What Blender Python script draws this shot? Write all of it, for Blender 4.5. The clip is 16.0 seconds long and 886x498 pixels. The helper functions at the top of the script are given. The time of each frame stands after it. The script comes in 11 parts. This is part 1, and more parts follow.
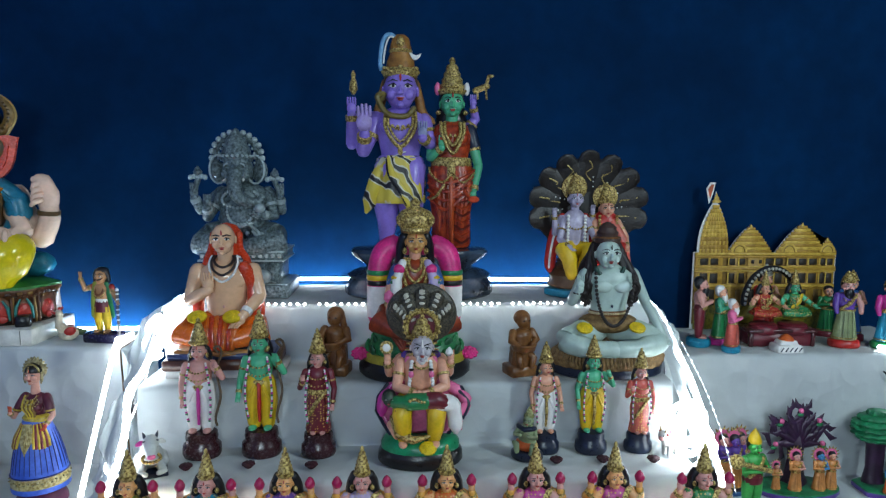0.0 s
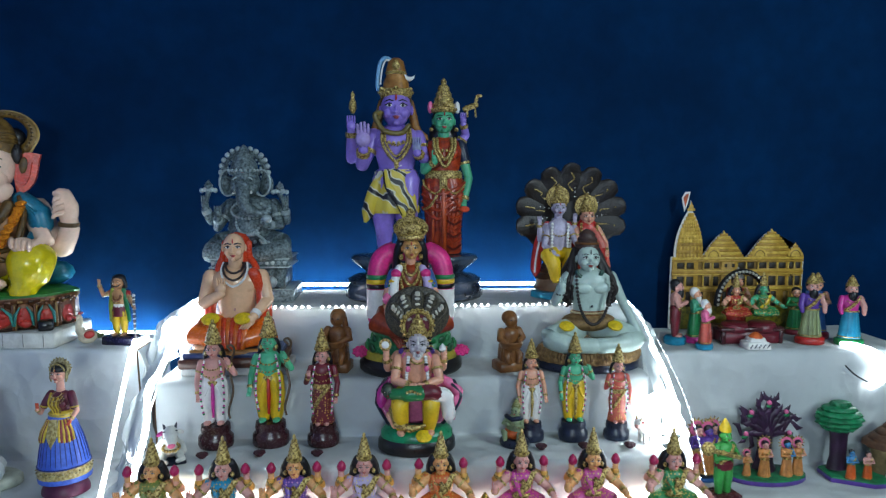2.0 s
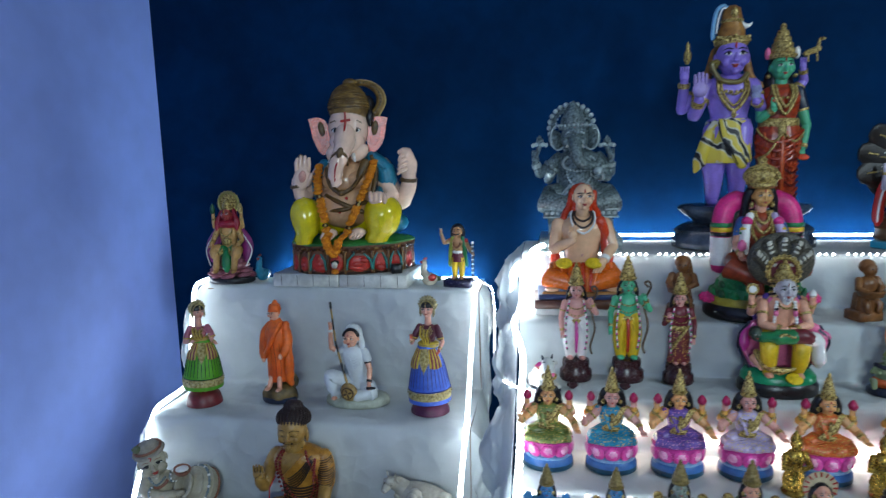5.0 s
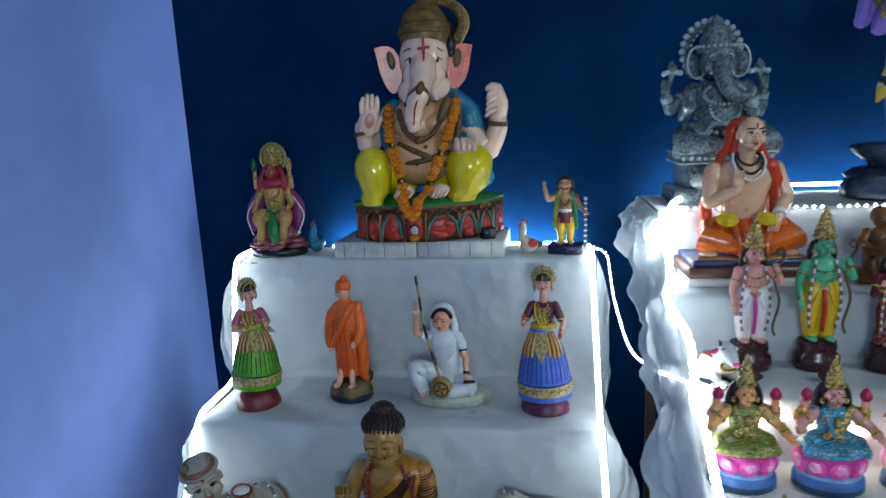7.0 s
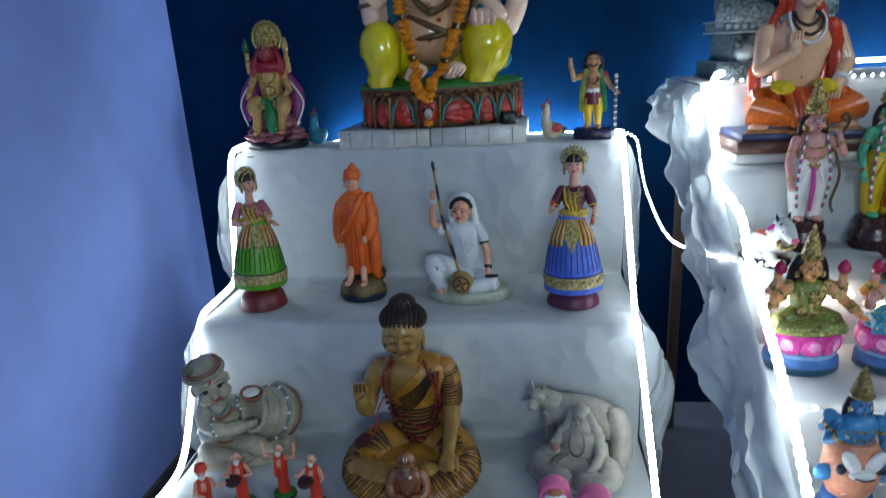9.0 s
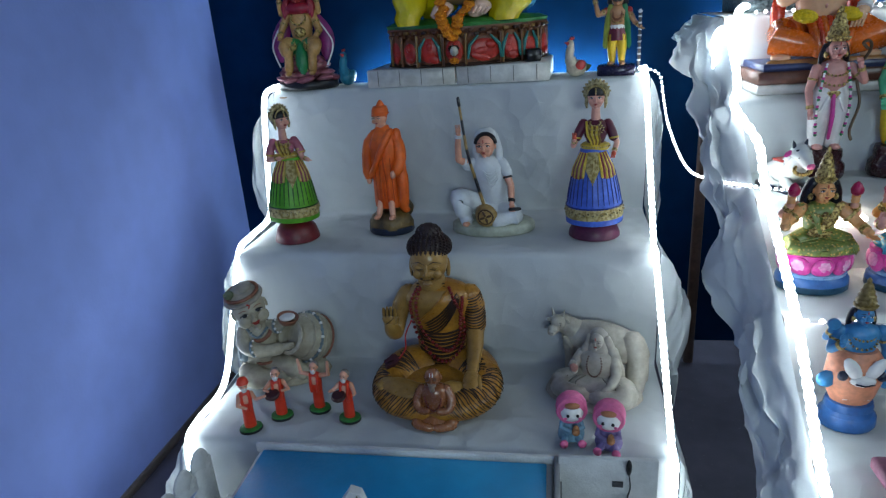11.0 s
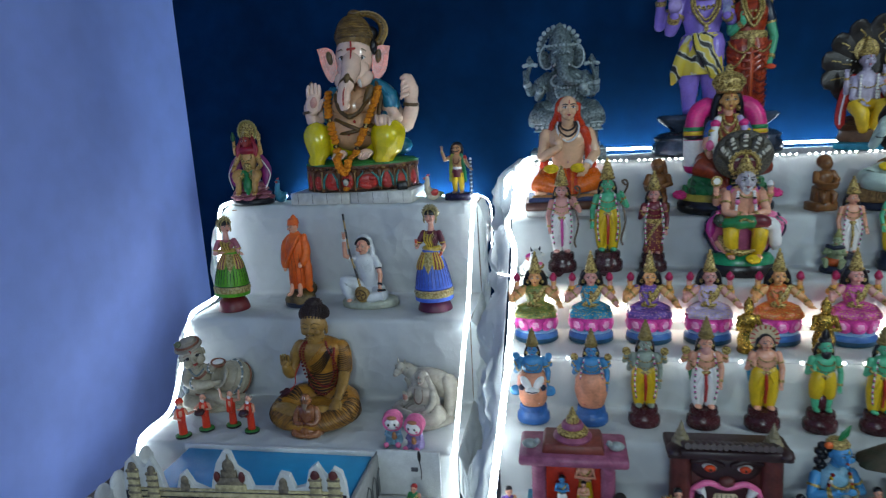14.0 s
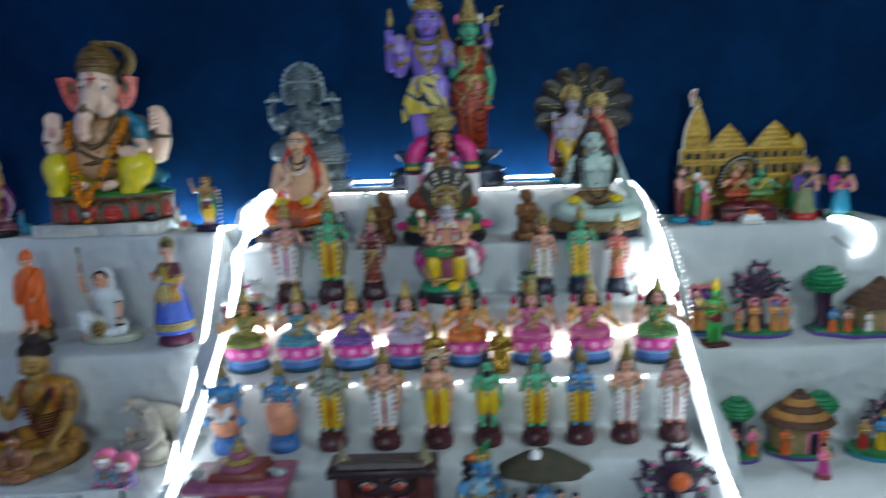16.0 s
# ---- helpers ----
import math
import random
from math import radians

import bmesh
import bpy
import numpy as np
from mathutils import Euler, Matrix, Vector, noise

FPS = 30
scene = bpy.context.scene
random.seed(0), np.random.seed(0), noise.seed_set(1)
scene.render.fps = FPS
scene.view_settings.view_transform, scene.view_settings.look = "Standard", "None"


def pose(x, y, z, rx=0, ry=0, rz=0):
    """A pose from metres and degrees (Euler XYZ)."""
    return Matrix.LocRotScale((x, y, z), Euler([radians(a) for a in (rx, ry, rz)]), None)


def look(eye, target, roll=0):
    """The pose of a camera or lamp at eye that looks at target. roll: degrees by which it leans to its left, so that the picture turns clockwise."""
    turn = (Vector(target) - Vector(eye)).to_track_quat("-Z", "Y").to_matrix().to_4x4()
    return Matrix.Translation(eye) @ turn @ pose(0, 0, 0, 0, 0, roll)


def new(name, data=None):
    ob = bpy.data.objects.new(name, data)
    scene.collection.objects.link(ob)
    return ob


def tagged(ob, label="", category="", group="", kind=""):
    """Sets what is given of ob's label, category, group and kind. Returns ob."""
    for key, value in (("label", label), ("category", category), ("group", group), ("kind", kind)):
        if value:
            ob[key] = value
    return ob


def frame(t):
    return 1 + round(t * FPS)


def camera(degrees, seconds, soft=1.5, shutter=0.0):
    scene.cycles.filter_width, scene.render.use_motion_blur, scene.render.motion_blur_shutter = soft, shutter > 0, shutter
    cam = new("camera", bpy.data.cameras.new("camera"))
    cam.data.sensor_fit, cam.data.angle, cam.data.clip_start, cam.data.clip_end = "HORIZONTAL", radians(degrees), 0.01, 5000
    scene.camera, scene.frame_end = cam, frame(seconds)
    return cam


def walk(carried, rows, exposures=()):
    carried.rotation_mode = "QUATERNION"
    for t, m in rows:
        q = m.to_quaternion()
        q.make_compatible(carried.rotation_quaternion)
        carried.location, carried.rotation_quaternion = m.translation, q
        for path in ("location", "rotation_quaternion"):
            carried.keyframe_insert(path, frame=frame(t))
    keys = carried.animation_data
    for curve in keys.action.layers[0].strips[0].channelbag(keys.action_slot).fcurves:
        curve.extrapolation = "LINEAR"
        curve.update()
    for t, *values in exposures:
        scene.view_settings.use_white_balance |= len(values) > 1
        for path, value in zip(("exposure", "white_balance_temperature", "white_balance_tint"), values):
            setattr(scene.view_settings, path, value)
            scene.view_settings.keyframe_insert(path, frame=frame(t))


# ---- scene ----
cam = camera(68.5, 16.0, soft=1.25, shutter=0.6)
METRES, EYE, TILT, LEAN, TURN = 3.6, 1.53, -6.5, -0.5, -3.5
ROWS = [
    (0.0, 0.0, 0.0, 0.0, 0.0, 0.0, -0.0),
    (0.5, -0.0018, -0.0057, 0.0002, -0.02, 0.17, -0.07),
    (1.0, -0.004, -0.0156, -0.0011, -0.37, 0.36, 0.12),
    (1.5, -0.0048, -0.0276, -0.0011, 0.02, 0.66, 0.39),
    (2.0, 0.0013, -0.0445, -0.0036, -0.45, 0.89, 0.43),
    (2.5, 0.0068, -0.0779, -0.0117, 1.92, -0.43, 0.74),
    (3.0, 0.0002, -0.1188, -0.0153, 2.81, -1.14, 1.36),
    (3.5, -0.0298, -0.1203, -0.0143, 4.72, -0.43, 0.55),
    (4.0, -0.0896, -0.1103, -0.0086, 8.21, -0.82, 0.94),
    (4.5, -0.1294, -0.1033, -0.0119, 10.67, -1.2, 0.84),
    (5.0, -0.1588, -0.094, -0.0164, 12.97, -2.11, 0.47),
    (7.5, -0.3003, 0.0293, -0.0362, 11.71, -6.11, 1.98),
    (8.0, -0.3098, 0.038, -0.0488, 11.2, -7.67, 1.76),
    (8.5, -0.3139, 0.0403, -0.0551, 10.34, -8.99, 2.01),
    (9.0, -0.3151, 0.0416, -0.0645, 10.46, -10.86, 2.35),
    (9.5, -0.3198, 0.0369, -0.0748, 11.61, -13.16, 2.5),
    (10.0, -0.322, 0.036, -0.0801, 11.22, -14.71, 2.62),
    (12.5, -0.2468, -0.0646, -0.0734, 16.29, -9.27, 2.76),
    (13.0, -0.2151, -0.1071, -0.0622, 14.7, -7.3, 1.16),
    (13.5, -0.1702, -0.138, -0.0537, 14.87, -7.13, 1.62),
    (14.0, -0.1311, -0.1597, -0.0628, 14.06, -5.61, 1.97),
    (14.5, -0.1131, -0.1845, -0.0774, 16.99, -4.87, 0.59),
    (15.0, -0.0815, -0.1901, -0.0803, 18.67, -4.46, 2.46),
    (15.5, -0.0357, -0.1699, -0.0776, 11.63, -4.22, 2.75),
    (16.0, 0.0305, -0.1527, -0.0622, 4.61, -3.69, 2.08),
]
EXPOSURES = [(0.0, 0.12, 6500, 10), (2.5, 0.16, 6500, 10), (3.5, 0.09, 6450, 10), (5.0, 0.12, 6350, 10), (7.5, 0.0, 6350, 10), (8.8, -0.1, 6400, 10), (9.5, -0.2, 6400, 10), (10.0, -0.4, 6400, 10), (12.5, -0.08, 6450, 10), (13.0, -0.08, 6500, 10), (16.0, 0.0, 6600, 10)]
walk(cam, [(t, pose(0, 0, EYE, TILT, LEAN, TURN) @ pose(METRES * x, METRES * y, METRES * z, 90 + pitch, roll, yaw)) for t, x, y, z, yaw, pitch, roll in ROWS], EXPOSURES)

# room light: a dim grey sky outside, white fill lamps added behind the viewer, sources unseen
world = bpy.data.worlds.new("world")
world.use_nodes = True
world.node_tree.nodes["Background"].inputs[0].default_value = (0.5, 0.6, 0.8, 1)
world.node_tree.nodes["Background"].inputs[1].default_value = 0.05
scene.world = world


def area_lamp(name, m, sx, sy, watts, rgb):
    data = bpy.data.lights.new(name, "AREA")
    data.shape, data.size, data.size_y, data.energy, data.color = "RECTANGLE", sx, sy, watts, rgb
    ob = new(name, data)
    ob.matrix_world = m
    return ob


area_lamp("front_fill_light", look((-0.3, -3.08, 1.95), (-0.6, 1.5, 0.7)), 1.3, 0.12, 52, (0.76, 0.96, 1.05))
area_lamp("side_fill_light", look((2.1, -0.2, 2.4), (1.1, 1.5, 0.5)), 0.12, 1.2, 40, (0.76, 0.96, 1.05))

# ---- materials ----
def lin(c):
    """Linear colour from a hex sRGB string."""
    v = [int(c[i:i + 2], 16) / 255 for i in (0, 2, 4)]
    return [x / 12.92 if x <= 0.04045 else ((x + 0.055) / 1.055) ** 2.4 for x in v]


MATS = {}


def paint(name, hexa, rough=0.35, metal=0.0, var=0.25, scale=26.0, bump=0.12, fine=160.0, second=None, coat=0.0, sub=0.0, spec=0.5, hard=0.15):
    """A procedural surface: broad tone shifts, fine grain, light relief."""
    if name in MATS:
        return MATS[name]
    m = bpy.data.materials.new(name)
    m.use_nodes = True
    nt = m.node_tree
    b = nt.nodes["Principled BSDF"]
    c = lin(hexa)
    tc = nt.nodes.new("ShaderNodeTexCoord")
    n1 = nt.nodes.new("ShaderNodeTexNoise")
    n1.inputs["Scale"].default_value, n1.inputs["Detail"].default_value = scale, 5
    n2 = nt.nodes.new("ShaderNodeTexNoise")
    n2.inputs["Scale"].default_value, n2.inputs["Detail"].default_value = fine, 3
    nt.links.new(tc.outputs["Object"], n1.inputs["Vector"])
    nt.links.new(tc.outputs["Object"], n2.inputs["Vector"])
    mix = nt.nodes.new("ShaderNodeMix")
    mix.data_type = "RGBA"
    dark = lin(second) if second else [x * (1 - var) for x in c]
    lite = c if second else [min(1, x * (1 + var * 0.6)) for x in c]
    mix.inputs[6].default_value, mix.inputs[7].default_value = (*dark, 1), (*lite, 1)
    ramp = nt.nodes.new("ShaderNodeMapRange")
    ramp.inputs[1].default_value, ramp.inputs[2].default_value = 0.5 - hard, 0.5 + hard
    nt.links.new(n1.outputs["Fac"], ramp.inputs[0])
    nt.links.new(ramp.outputs[0], mix.inputs[0])
    n3 = nt.nodes.new("ShaderNodeTexNoise")
    n3.inputs["Scale"].default_value, n3.inputs["Detail"].default_value = scale * 4.5, 4
    nt.links.new(tc.outputs["Object"], n3.inputs["Vector"])
    wear = nt.nodes.new("ShaderNodeMapRange")
    wear.inputs[1].default_value, wear.inputs[2].default_value, wear.inputs[3].default_value, wear.inputs[4].default_value = 0.35, 0.65, 1 - var * 0.8, 1.0
    nt.links.new(n3.outputs["Fac"], wear.inputs[0])
    grime = nt.nodes.new("ShaderNodeMix")
    grime.data_type, grime.blend_type = "RGBA", "MULTIPLY"
    grime.inputs[0].default_value = 1.0
    nt.links.new(mix.outputs[2], grime.inputs[6])
    nt.links.new(wear.outputs[0], grime.inputs[7])
    nt.links.new(grime.outputs[2], b.inputs["Base Color"])
    rr = nt.nodes.new("ShaderNodeMapRange")
    rr.inputs[3].default_value, rr.inputs[4].default_value = max(0.03, rough - 0.1), min(1, rough + 0.12)
    nt.links.new(n2.outputs["Fac"], rr.inputs[0])
    nt.links.new(rr.outputs[0], b.inputs["Roughness"])
    bp = nt.nodes.new("ShaderNodeBump")
    bp.inputs["Strength"].default_value, bp.inputs["Distance"].default_value = bump, 0.004
    nt.links.new(n2.outputs["Fac"], bp.inputs["Height"])
    nt.links.new(bp.outputs[0], b.inputs["Normal"])
    b.inputs["Metallic"].default_value = metal
    b.inputs["Specular IOR Level"].default_value = spec
    b.inputs["Coat Weight"].default_value = coat
    b.inputs["Coat Roughness"].default_value = 0.15
    if sub:
        b.inputs["Subsurface Weight"].default_value = sub
        b.inputs["Subsurface Radius"].default_value = (0.01, 0.006, 0.004)
    MATS[name] = m
    return m


def printed(name, hexa, trim="c9a552", scale=150.0):
    """Painted cloth with small gilt sprigs."""
    if name in MATS:
        return MATS[name]
    m = paint(name, hexa, 0.35, var=0.22)
    nt = m.node_tree
    b = nt.nodes["Principled BSDF"]
    old = b.inputs["Base Color"].links[0].from_socket
    tc = nt.nodes.new("ShaderNodeTexCoord")
    vor = nt.nodes.new("ShaderNodeTexVoronoi")
    vor.inputs["Scale"].default_value = scale
    vor.inputs["Randomness"].default_value = 0.55
    nt.links.new(tc.outputs["Object"], vor.inputs["Vector"])
    cut = nt.nodes.new("ShaderNodeMapRange")
    cut.inputs[1].default_value, cut.inputs[2].default_value, cut.inputs[3].default_value, cut.inputs[4].default_value = 0.24, 0.34, 1.0, 0.0
    nt.links.new(vor.outputs["Distance"], cut.inputs[0])
    mix = nt.nodes.new("ShaderNodeMix")
    mix.data_type = "RGBA"
    mix.inputs[7].default_value = (*lin(trim), 1)
    nt.links.new(cut.outputs[0], mix.inputs[0])
    nt.links.new(old, mix.inputs[6])
    nt.links.new(mix.outputs[2], b.inputs["Base Color"])
    return m


def glow(name, rgb, strength):
    m = bpy.data.materials.new(name)
    m.use_nodes = True
    b = m.node_tree.nodes["Principled BSDF"]
    b.inputs["Base Color"].default_value = (0.9, 0.9, 0.9, 1)
    b.inputs["Emission Color"].default_value = (*rgb, 1)
    b.inputs["Emission Strength"].default_value = strength
    MATS[name] = m
    return m


M_CLOTH = paint("white_cloth", "d6dcdc", 0.85, var=0.06, scale=5, bump=0.25, fine=420)
M_BACK = paint("navy_wall_paint", "01264a", 0.85, var=0.22, scale=3.0, bump=0.1, fine=90, spec=0.06)
M_SIDE = paint("lavender_wall_paint", "8fa5ec", 0.7, var=0.07, scale=2.5, bump=0.12, fine=90)
M_CEIL = paint("ceiling_paint", "d8d8d8", 0.8, var=0.05, scale=3)
M_FLOOR = paint("floor_tile", "5a5764", 0.22, var=0.15, scale=4, bump=0.03)
M_SKIRT = paint("skirting_tile", "6b625f", 0.3, var=0.15, scale=12)
M_LED = glow("led_rope_glow", (0.82, 0.94, 1.02), 12.0)
# boosted far above M_LED, for hidden ropes that brighten the wall
M_LEDW = glow("led_rope_glow_boosted", (0.66, 0.9, 1.08), 105.0)
M_DOT = glow("led_bead_glow", (0.95, 0.97, 1.0), 22.0)
M_LEDWARM = glow("led_rope_warm_glow", (1.05, 0.95, 0.80), 14.0)
M_WIRE = paint("clear_wire", "c9ced6", 0.3)


def crease(m):
    """Crumpled cloth: faceted creases at two sizes under the weave, and some light let through."""
    nt = m.node_tree
    b = nt.nodes["Principled BSDF"]
    tc = nt.nodes.new("ShaderNodeTexCoord")
    warp = nt.nodes.new("ShaderNodeTexNoise")
    warp.inputs["Scale"].default_value = 4.0
    add = nt.nodes.new("ShaderNodeMix")
    add.data_type = "RGBA"
    add.blend_type = "ADD"
    add.inputs[0].default_value = 0.12
    nt.links.new(tc.outputs["Object"], warp.inputs["Vector"])
    nt.links.new(tc.outputs["Object"], add.inputs[6])
    nt.links.new(warp.outputs["Color"], add.inputs[7])
    last = b.inputs["Normal"].links[0].from_socket
    for scale, dist in ((6.0, 0.030), (17.0, 0.012)):
        v = nt.nodes.new("ShaderNodeTexVoronoi")
        v.feature = "F1"
        v.inputs["Scale"].default_value = scale
        bp = nt.nodes.new("ShaderNodeBump")
        bp.inputs["Strength"].default_value, bp.inputs["Distance"].default_value = 0.55, dist
        nt.links.new(add.outputs[2], v.inputs["Vector"])
        nt.links.new(v.outputs["Distance"], bp.inputs["Height"])
        nt.links.new(last, bp.inputs["Normal"])
        last = bp.outputs[0]
    nt.links.new(last, b.inputs["Normal"])
    tr = nt.nodes.new("ShaderNodeBsdfTranslucent")
    tr.inputs["Color"].default_value = (0.72, 0.76, 0.78, 1)
    mix = nt.nodes.new("ShaderNodeMixShader")
    mix.inputs[0].default_value = 0.3
    out = nt.nodes["Material Output"]
    nt.links.new(b.outputs[0], mix.inputs[1])
    nt.links.new(tr.outputs[0], mix.inputs[2])
    nt.links.new(mix.outputs[0], out.inputs["Surface"])


crease(M_CLOTH)

# ---- mesh builder ----
class Fig:
    """Gathers shapes, each with a material, into one mesh. Built in units of the thing's height; -y is its front."""

    def __init__(self, size=1.0):
        self.size, self.verts, self.faces, self.slots, self.mats = size, [], [], [], []

    def put(self, verts, faces, mat):
        if mat not in self.mats:
            self.mats.append(mat)
        k, n = self.mats.index(mat), len(self.verts)
        self.verts += [Vector(v) for v in verts]
        self.faces += [[n + i for i in f] for f in faces]
        self.slots += [k] * len(faces)
        return self

    def rings(self, rows, mat, cap=True, closed=False):
        """Skin over rings of equal length."""
        n = len(rows[0])
        vs = [v for r in rows for v in r]
        fs = []
        last = len(rows) if closed else len(rows) - 1
        for i in range(last):
            j = (i + 1) % len(rows)
            for k in range(n):
                fs.append([i * n + k, i * n + (k + 1) % n, j * n + (k + 1) % n, j * n + k])
        if cap and not closed:
            fs.append(list(range(n))[::-1])
            fs.append([(len(rows) - 1) * n + k for k in range(n)])
        return self.put(vs, fs, mat)

    def ell(self, c, r, mat, rot=(0, 0, 0), n=10):
        r = (r, r, r) if isinstance(r, (int, float)) else r
        m = Euler([radians(a) for a in rot]).to_matrix()
        c = Vector(c)
        h = max(4, n * 2 // 3)
        rows = []
        for i in range(h + 1):
            a = math.pi * (i + 0.02) / (h + 0.04)
            rows.append([c + m @ Vector((r[0] * math.sin(a) * math.cos(t), r[1] * math.sin(a) * math.sin(t), -r[2] * math.cos(a)))
                         for t in (2 * math.pi * k / n for k in range(n))])
        return self.rings(rows, mat)

    def tube(self, pts, r, mat, n=8, flat=1.0, closed=False, round_ends=True):
        """A tube along points; r is one radius or one for each point; flat squashes it towards the front."""
        pts = [Vector(p) for p in pts]
        rs = [r] * len(pts) if isinstance(r, (int, float)) else list(r)
        if round_ends and not closed:
            a, b = (pts[0] - pts[1]).normalized(), (pts[-1] - pts[-2]).normalized()
            pts = [pts[0] + a * rs[0] * 0.9, pts[0] + a * rs[0] * 0.6] + pts + [pts[-1] + b * rs[-1] * 0.6, pts[-1] + b * rs[-1] * 0.9]
            rs = [rs[0] * 0.3, rs[0] * 0.8] + rs + [rs[-1] * 0.8, rs[-1] * 0.3]
        rows, side = [], None
        for i, p in enumerate(pts):
            if closed:
                d = pts[(i + 1) % len(pts)] - pts[i - 1]
            else:
                d = pts[min(i + 1, len(pts) - 1)] - pts[max(i - 1, 0)]
            d = d.normalized() if d.length > 1e-9 else Vector((0, 0, 1))
            ref = Vector((0, 1, 0)) if abs(d.y) < 0.9 else Vector((0, 0, 1))
            u = d.cross(ref).normalized()
            if side is not None and u.dot(side) < 0:
                u = -u
            side = u
            w = u.cross(d)
            rows.append([p + (u * math.cos(t) + w * (math.sin(t) * flat)) * rs[i] for t in (2 * math.pi * k / n for k in range(n))])
        return self.rings(rows, mat, closed=closed)

    def lathe(self, prof, mat, c=(0, 0, 0), sq=1.0, n=18, waves=0, amp=0.0, rot=(0, 0, 0), part=1.0):
        """A turned profile of (radius, height); waves pleat it."""
        c, m = Vector(c), Euler([radians(a) for a in rot]).to_matrix()
        rows = []
        for r, z in prof:
            row = []
            for k in range(n):
                t = 2 * math.pi * k / n
                q = r * (1 + amp * math.cos(waves * t)) if waves else r
                row.append(c + m @ Vector((q * math.cos(t), q * sq * math.sin(t), z)))
            rows.append(row)
        return self.rings(rows, mat)

    def box(self, c, s, mat, rot=(0, 0, 0), taper=1.0, bev=0.12):
        """A box with chamfered upright edges and top."""
        m = Euler([radians(a) for a in rot]).to_matrix()
        c = Vector(c)
        x, y, z = s[0] / 2, s[1] / 2, s[2] / 2
        e = min(s) * bev
        rows = []
        for zz, ins, k in ((-z, e * 0.5, 1), (-z + e, 0, 1), (z - e, 0, taper), (z, e, taper)):
            X, Y = x * k - ins, y * k - ins
            rows.append([c + m @ Vector(v) for v in ((-X + e, -Y, zz), (X - e, -Y, zz), (X, -Y + e, zz), (X, Y - e, zz), (X - e, Y, zz), (-X + e, Y, zz), (-X, Y - e, zz), (-X, -Y + e, zz))])
        return self.rings(rows, mat)

    def sheet(self, grid, mat, thick):
        """A sheet of points rows x columns with a thickness to the back."""
        a = [[Vector(p) for p in row] for row in grid]
        h, w = len(a), len(a[0])
        vs = [p for row in a for p in row]
        vs += [p + Vector((0, thick, 0)) for row in a for p in row]
        o = h * w
        fs = []
        for i in range(h - 1):
            for j in range(w - 1):
                q = [i * w + j, i * w + j + 1, (i + 1) * w + j + 1, (i + 1) * w + j]
                fs.append(q)
                fs.append([o + k for k in q[::-1]])
        edge = [i for i in range(w)] + [i * w + w - 1 for i in range(1, h)] + [(h - 1) * w + j for j in range(w - 2, -1, -1)] + [i * w for i in range(h - 2, 0, -1)]
        for i, p in enumerate(edge):
            q = edge[(i + 1) % len(edge)]
            fs.append([p, o + p, o + q, q])
        return self.put(vs, fs, mat)

    def plate(self, pts, mat, y, thick):
        """A flat board cut to an outline of (x, z), standing at y."""
        n = len(pts)
        vs = [(x, y, z) for x, z in pts] + [(x, y + thick, z) for x, z in pts]
        fs = [list(range(n)), [n + k for k in range(n)][::-1]] + [[k, n + k, n + (k + 1) % n, (k + 1) % n] for k in range(n)]
        return self.put(vs, fs, mat)

    def beads(self, pts, r, mat, n=6):
        for p in pts:
            self.ell(p, r, mat, n=n)
        return self

    def mesh(self, name):
        me = bpy.data.meshes.new(name)
        me.from_pydata([v * self.size for v in self.verts], [], self.faces)
        for m in self.mats:
            me.materials.append(m)
        me.polygons.foreach_set("material_index", self.slots)
        me.polygons.foreach_set("use_smooth", [True] * len(self.faces))
        me.update()
        bm = bmesh.new()
        bm.from_mesh(me)
        bmesh.ops.recalc_face_normals(bm, faces=bm.faces)
        for e in bm.edges:
            if len(e.link_faces) == 2 and e.calc_face_angle(0) > 0.9:
                e.smooth = False
        bm.to_mesh(me)
        bm.free()
        return me

    def thing(self, name, m, label, category, group="", kind=""):
        ob = new(name, self.mesh(name))
        ob.matrix_world = m
        return tagged(ob, label, category, group, kind)

    def part(self, name, parent, label=""):
        ob = new(name, self.mesh(name))
        ob.parent = parent
        return tagged(ob, label)


def holder(name, m, label, category, group="", kind=""):
    ob = new(name)
    ob.empty_display_size = 0.05
    ob.matrix_world = m
    return tagged(ob, label, category, group, kind)


def arc(cx, cz, rx, rz, a0, a1, n, y=0.0):
    """Points on an upright arc, in degrees from +x."""
    return [(cx + rx * math.cos(radians(a0 + (a1 - a0) * i / (n - 1))), y, cz + rz * math.sin(radians(a0 + (a1 - a0) * i / (n - 1)))) for i in range(n)]


def bezier(pts, n=10):
    """Points on a smooth line through the given ones."""
    pts = [Vector(p) for p in pts]
    out = []
    for i in range(len(pts) - 1):
        p0, p1, p2, p3 = pts[max(i - 1, 0)], pts[i], pts[i + 1], pts[min(i + 2, len(pts) - 1)]
        for k in range(n):
            t = k / n
            out.append(0.5 * ((2 * p1) + (p2 - p0) * t + (2 * p0 - 5 * p1 + 4 * p2 - p3) * t * t + (3 * p1 - p0 - 3 * p2 + p3) * t ** 3))
    return out + [pts[-1]]

# ---- the room ----
WX, WY, EX, SY, CZ = -2.28, 2.35, 2.9, -3.2, 2.9


def slab(name, lo, hi, mat, label, category="wall"):
    f = Fig()
    c = [(a + b) / 2 for a, b in zip(lo, hi)]
    f.box((0, 0, 0), [b - a for a, b in zip(lo, hi)], mat, bev=0.0)
    return f.thing(name, pose(*c), label, category, kind="structure")


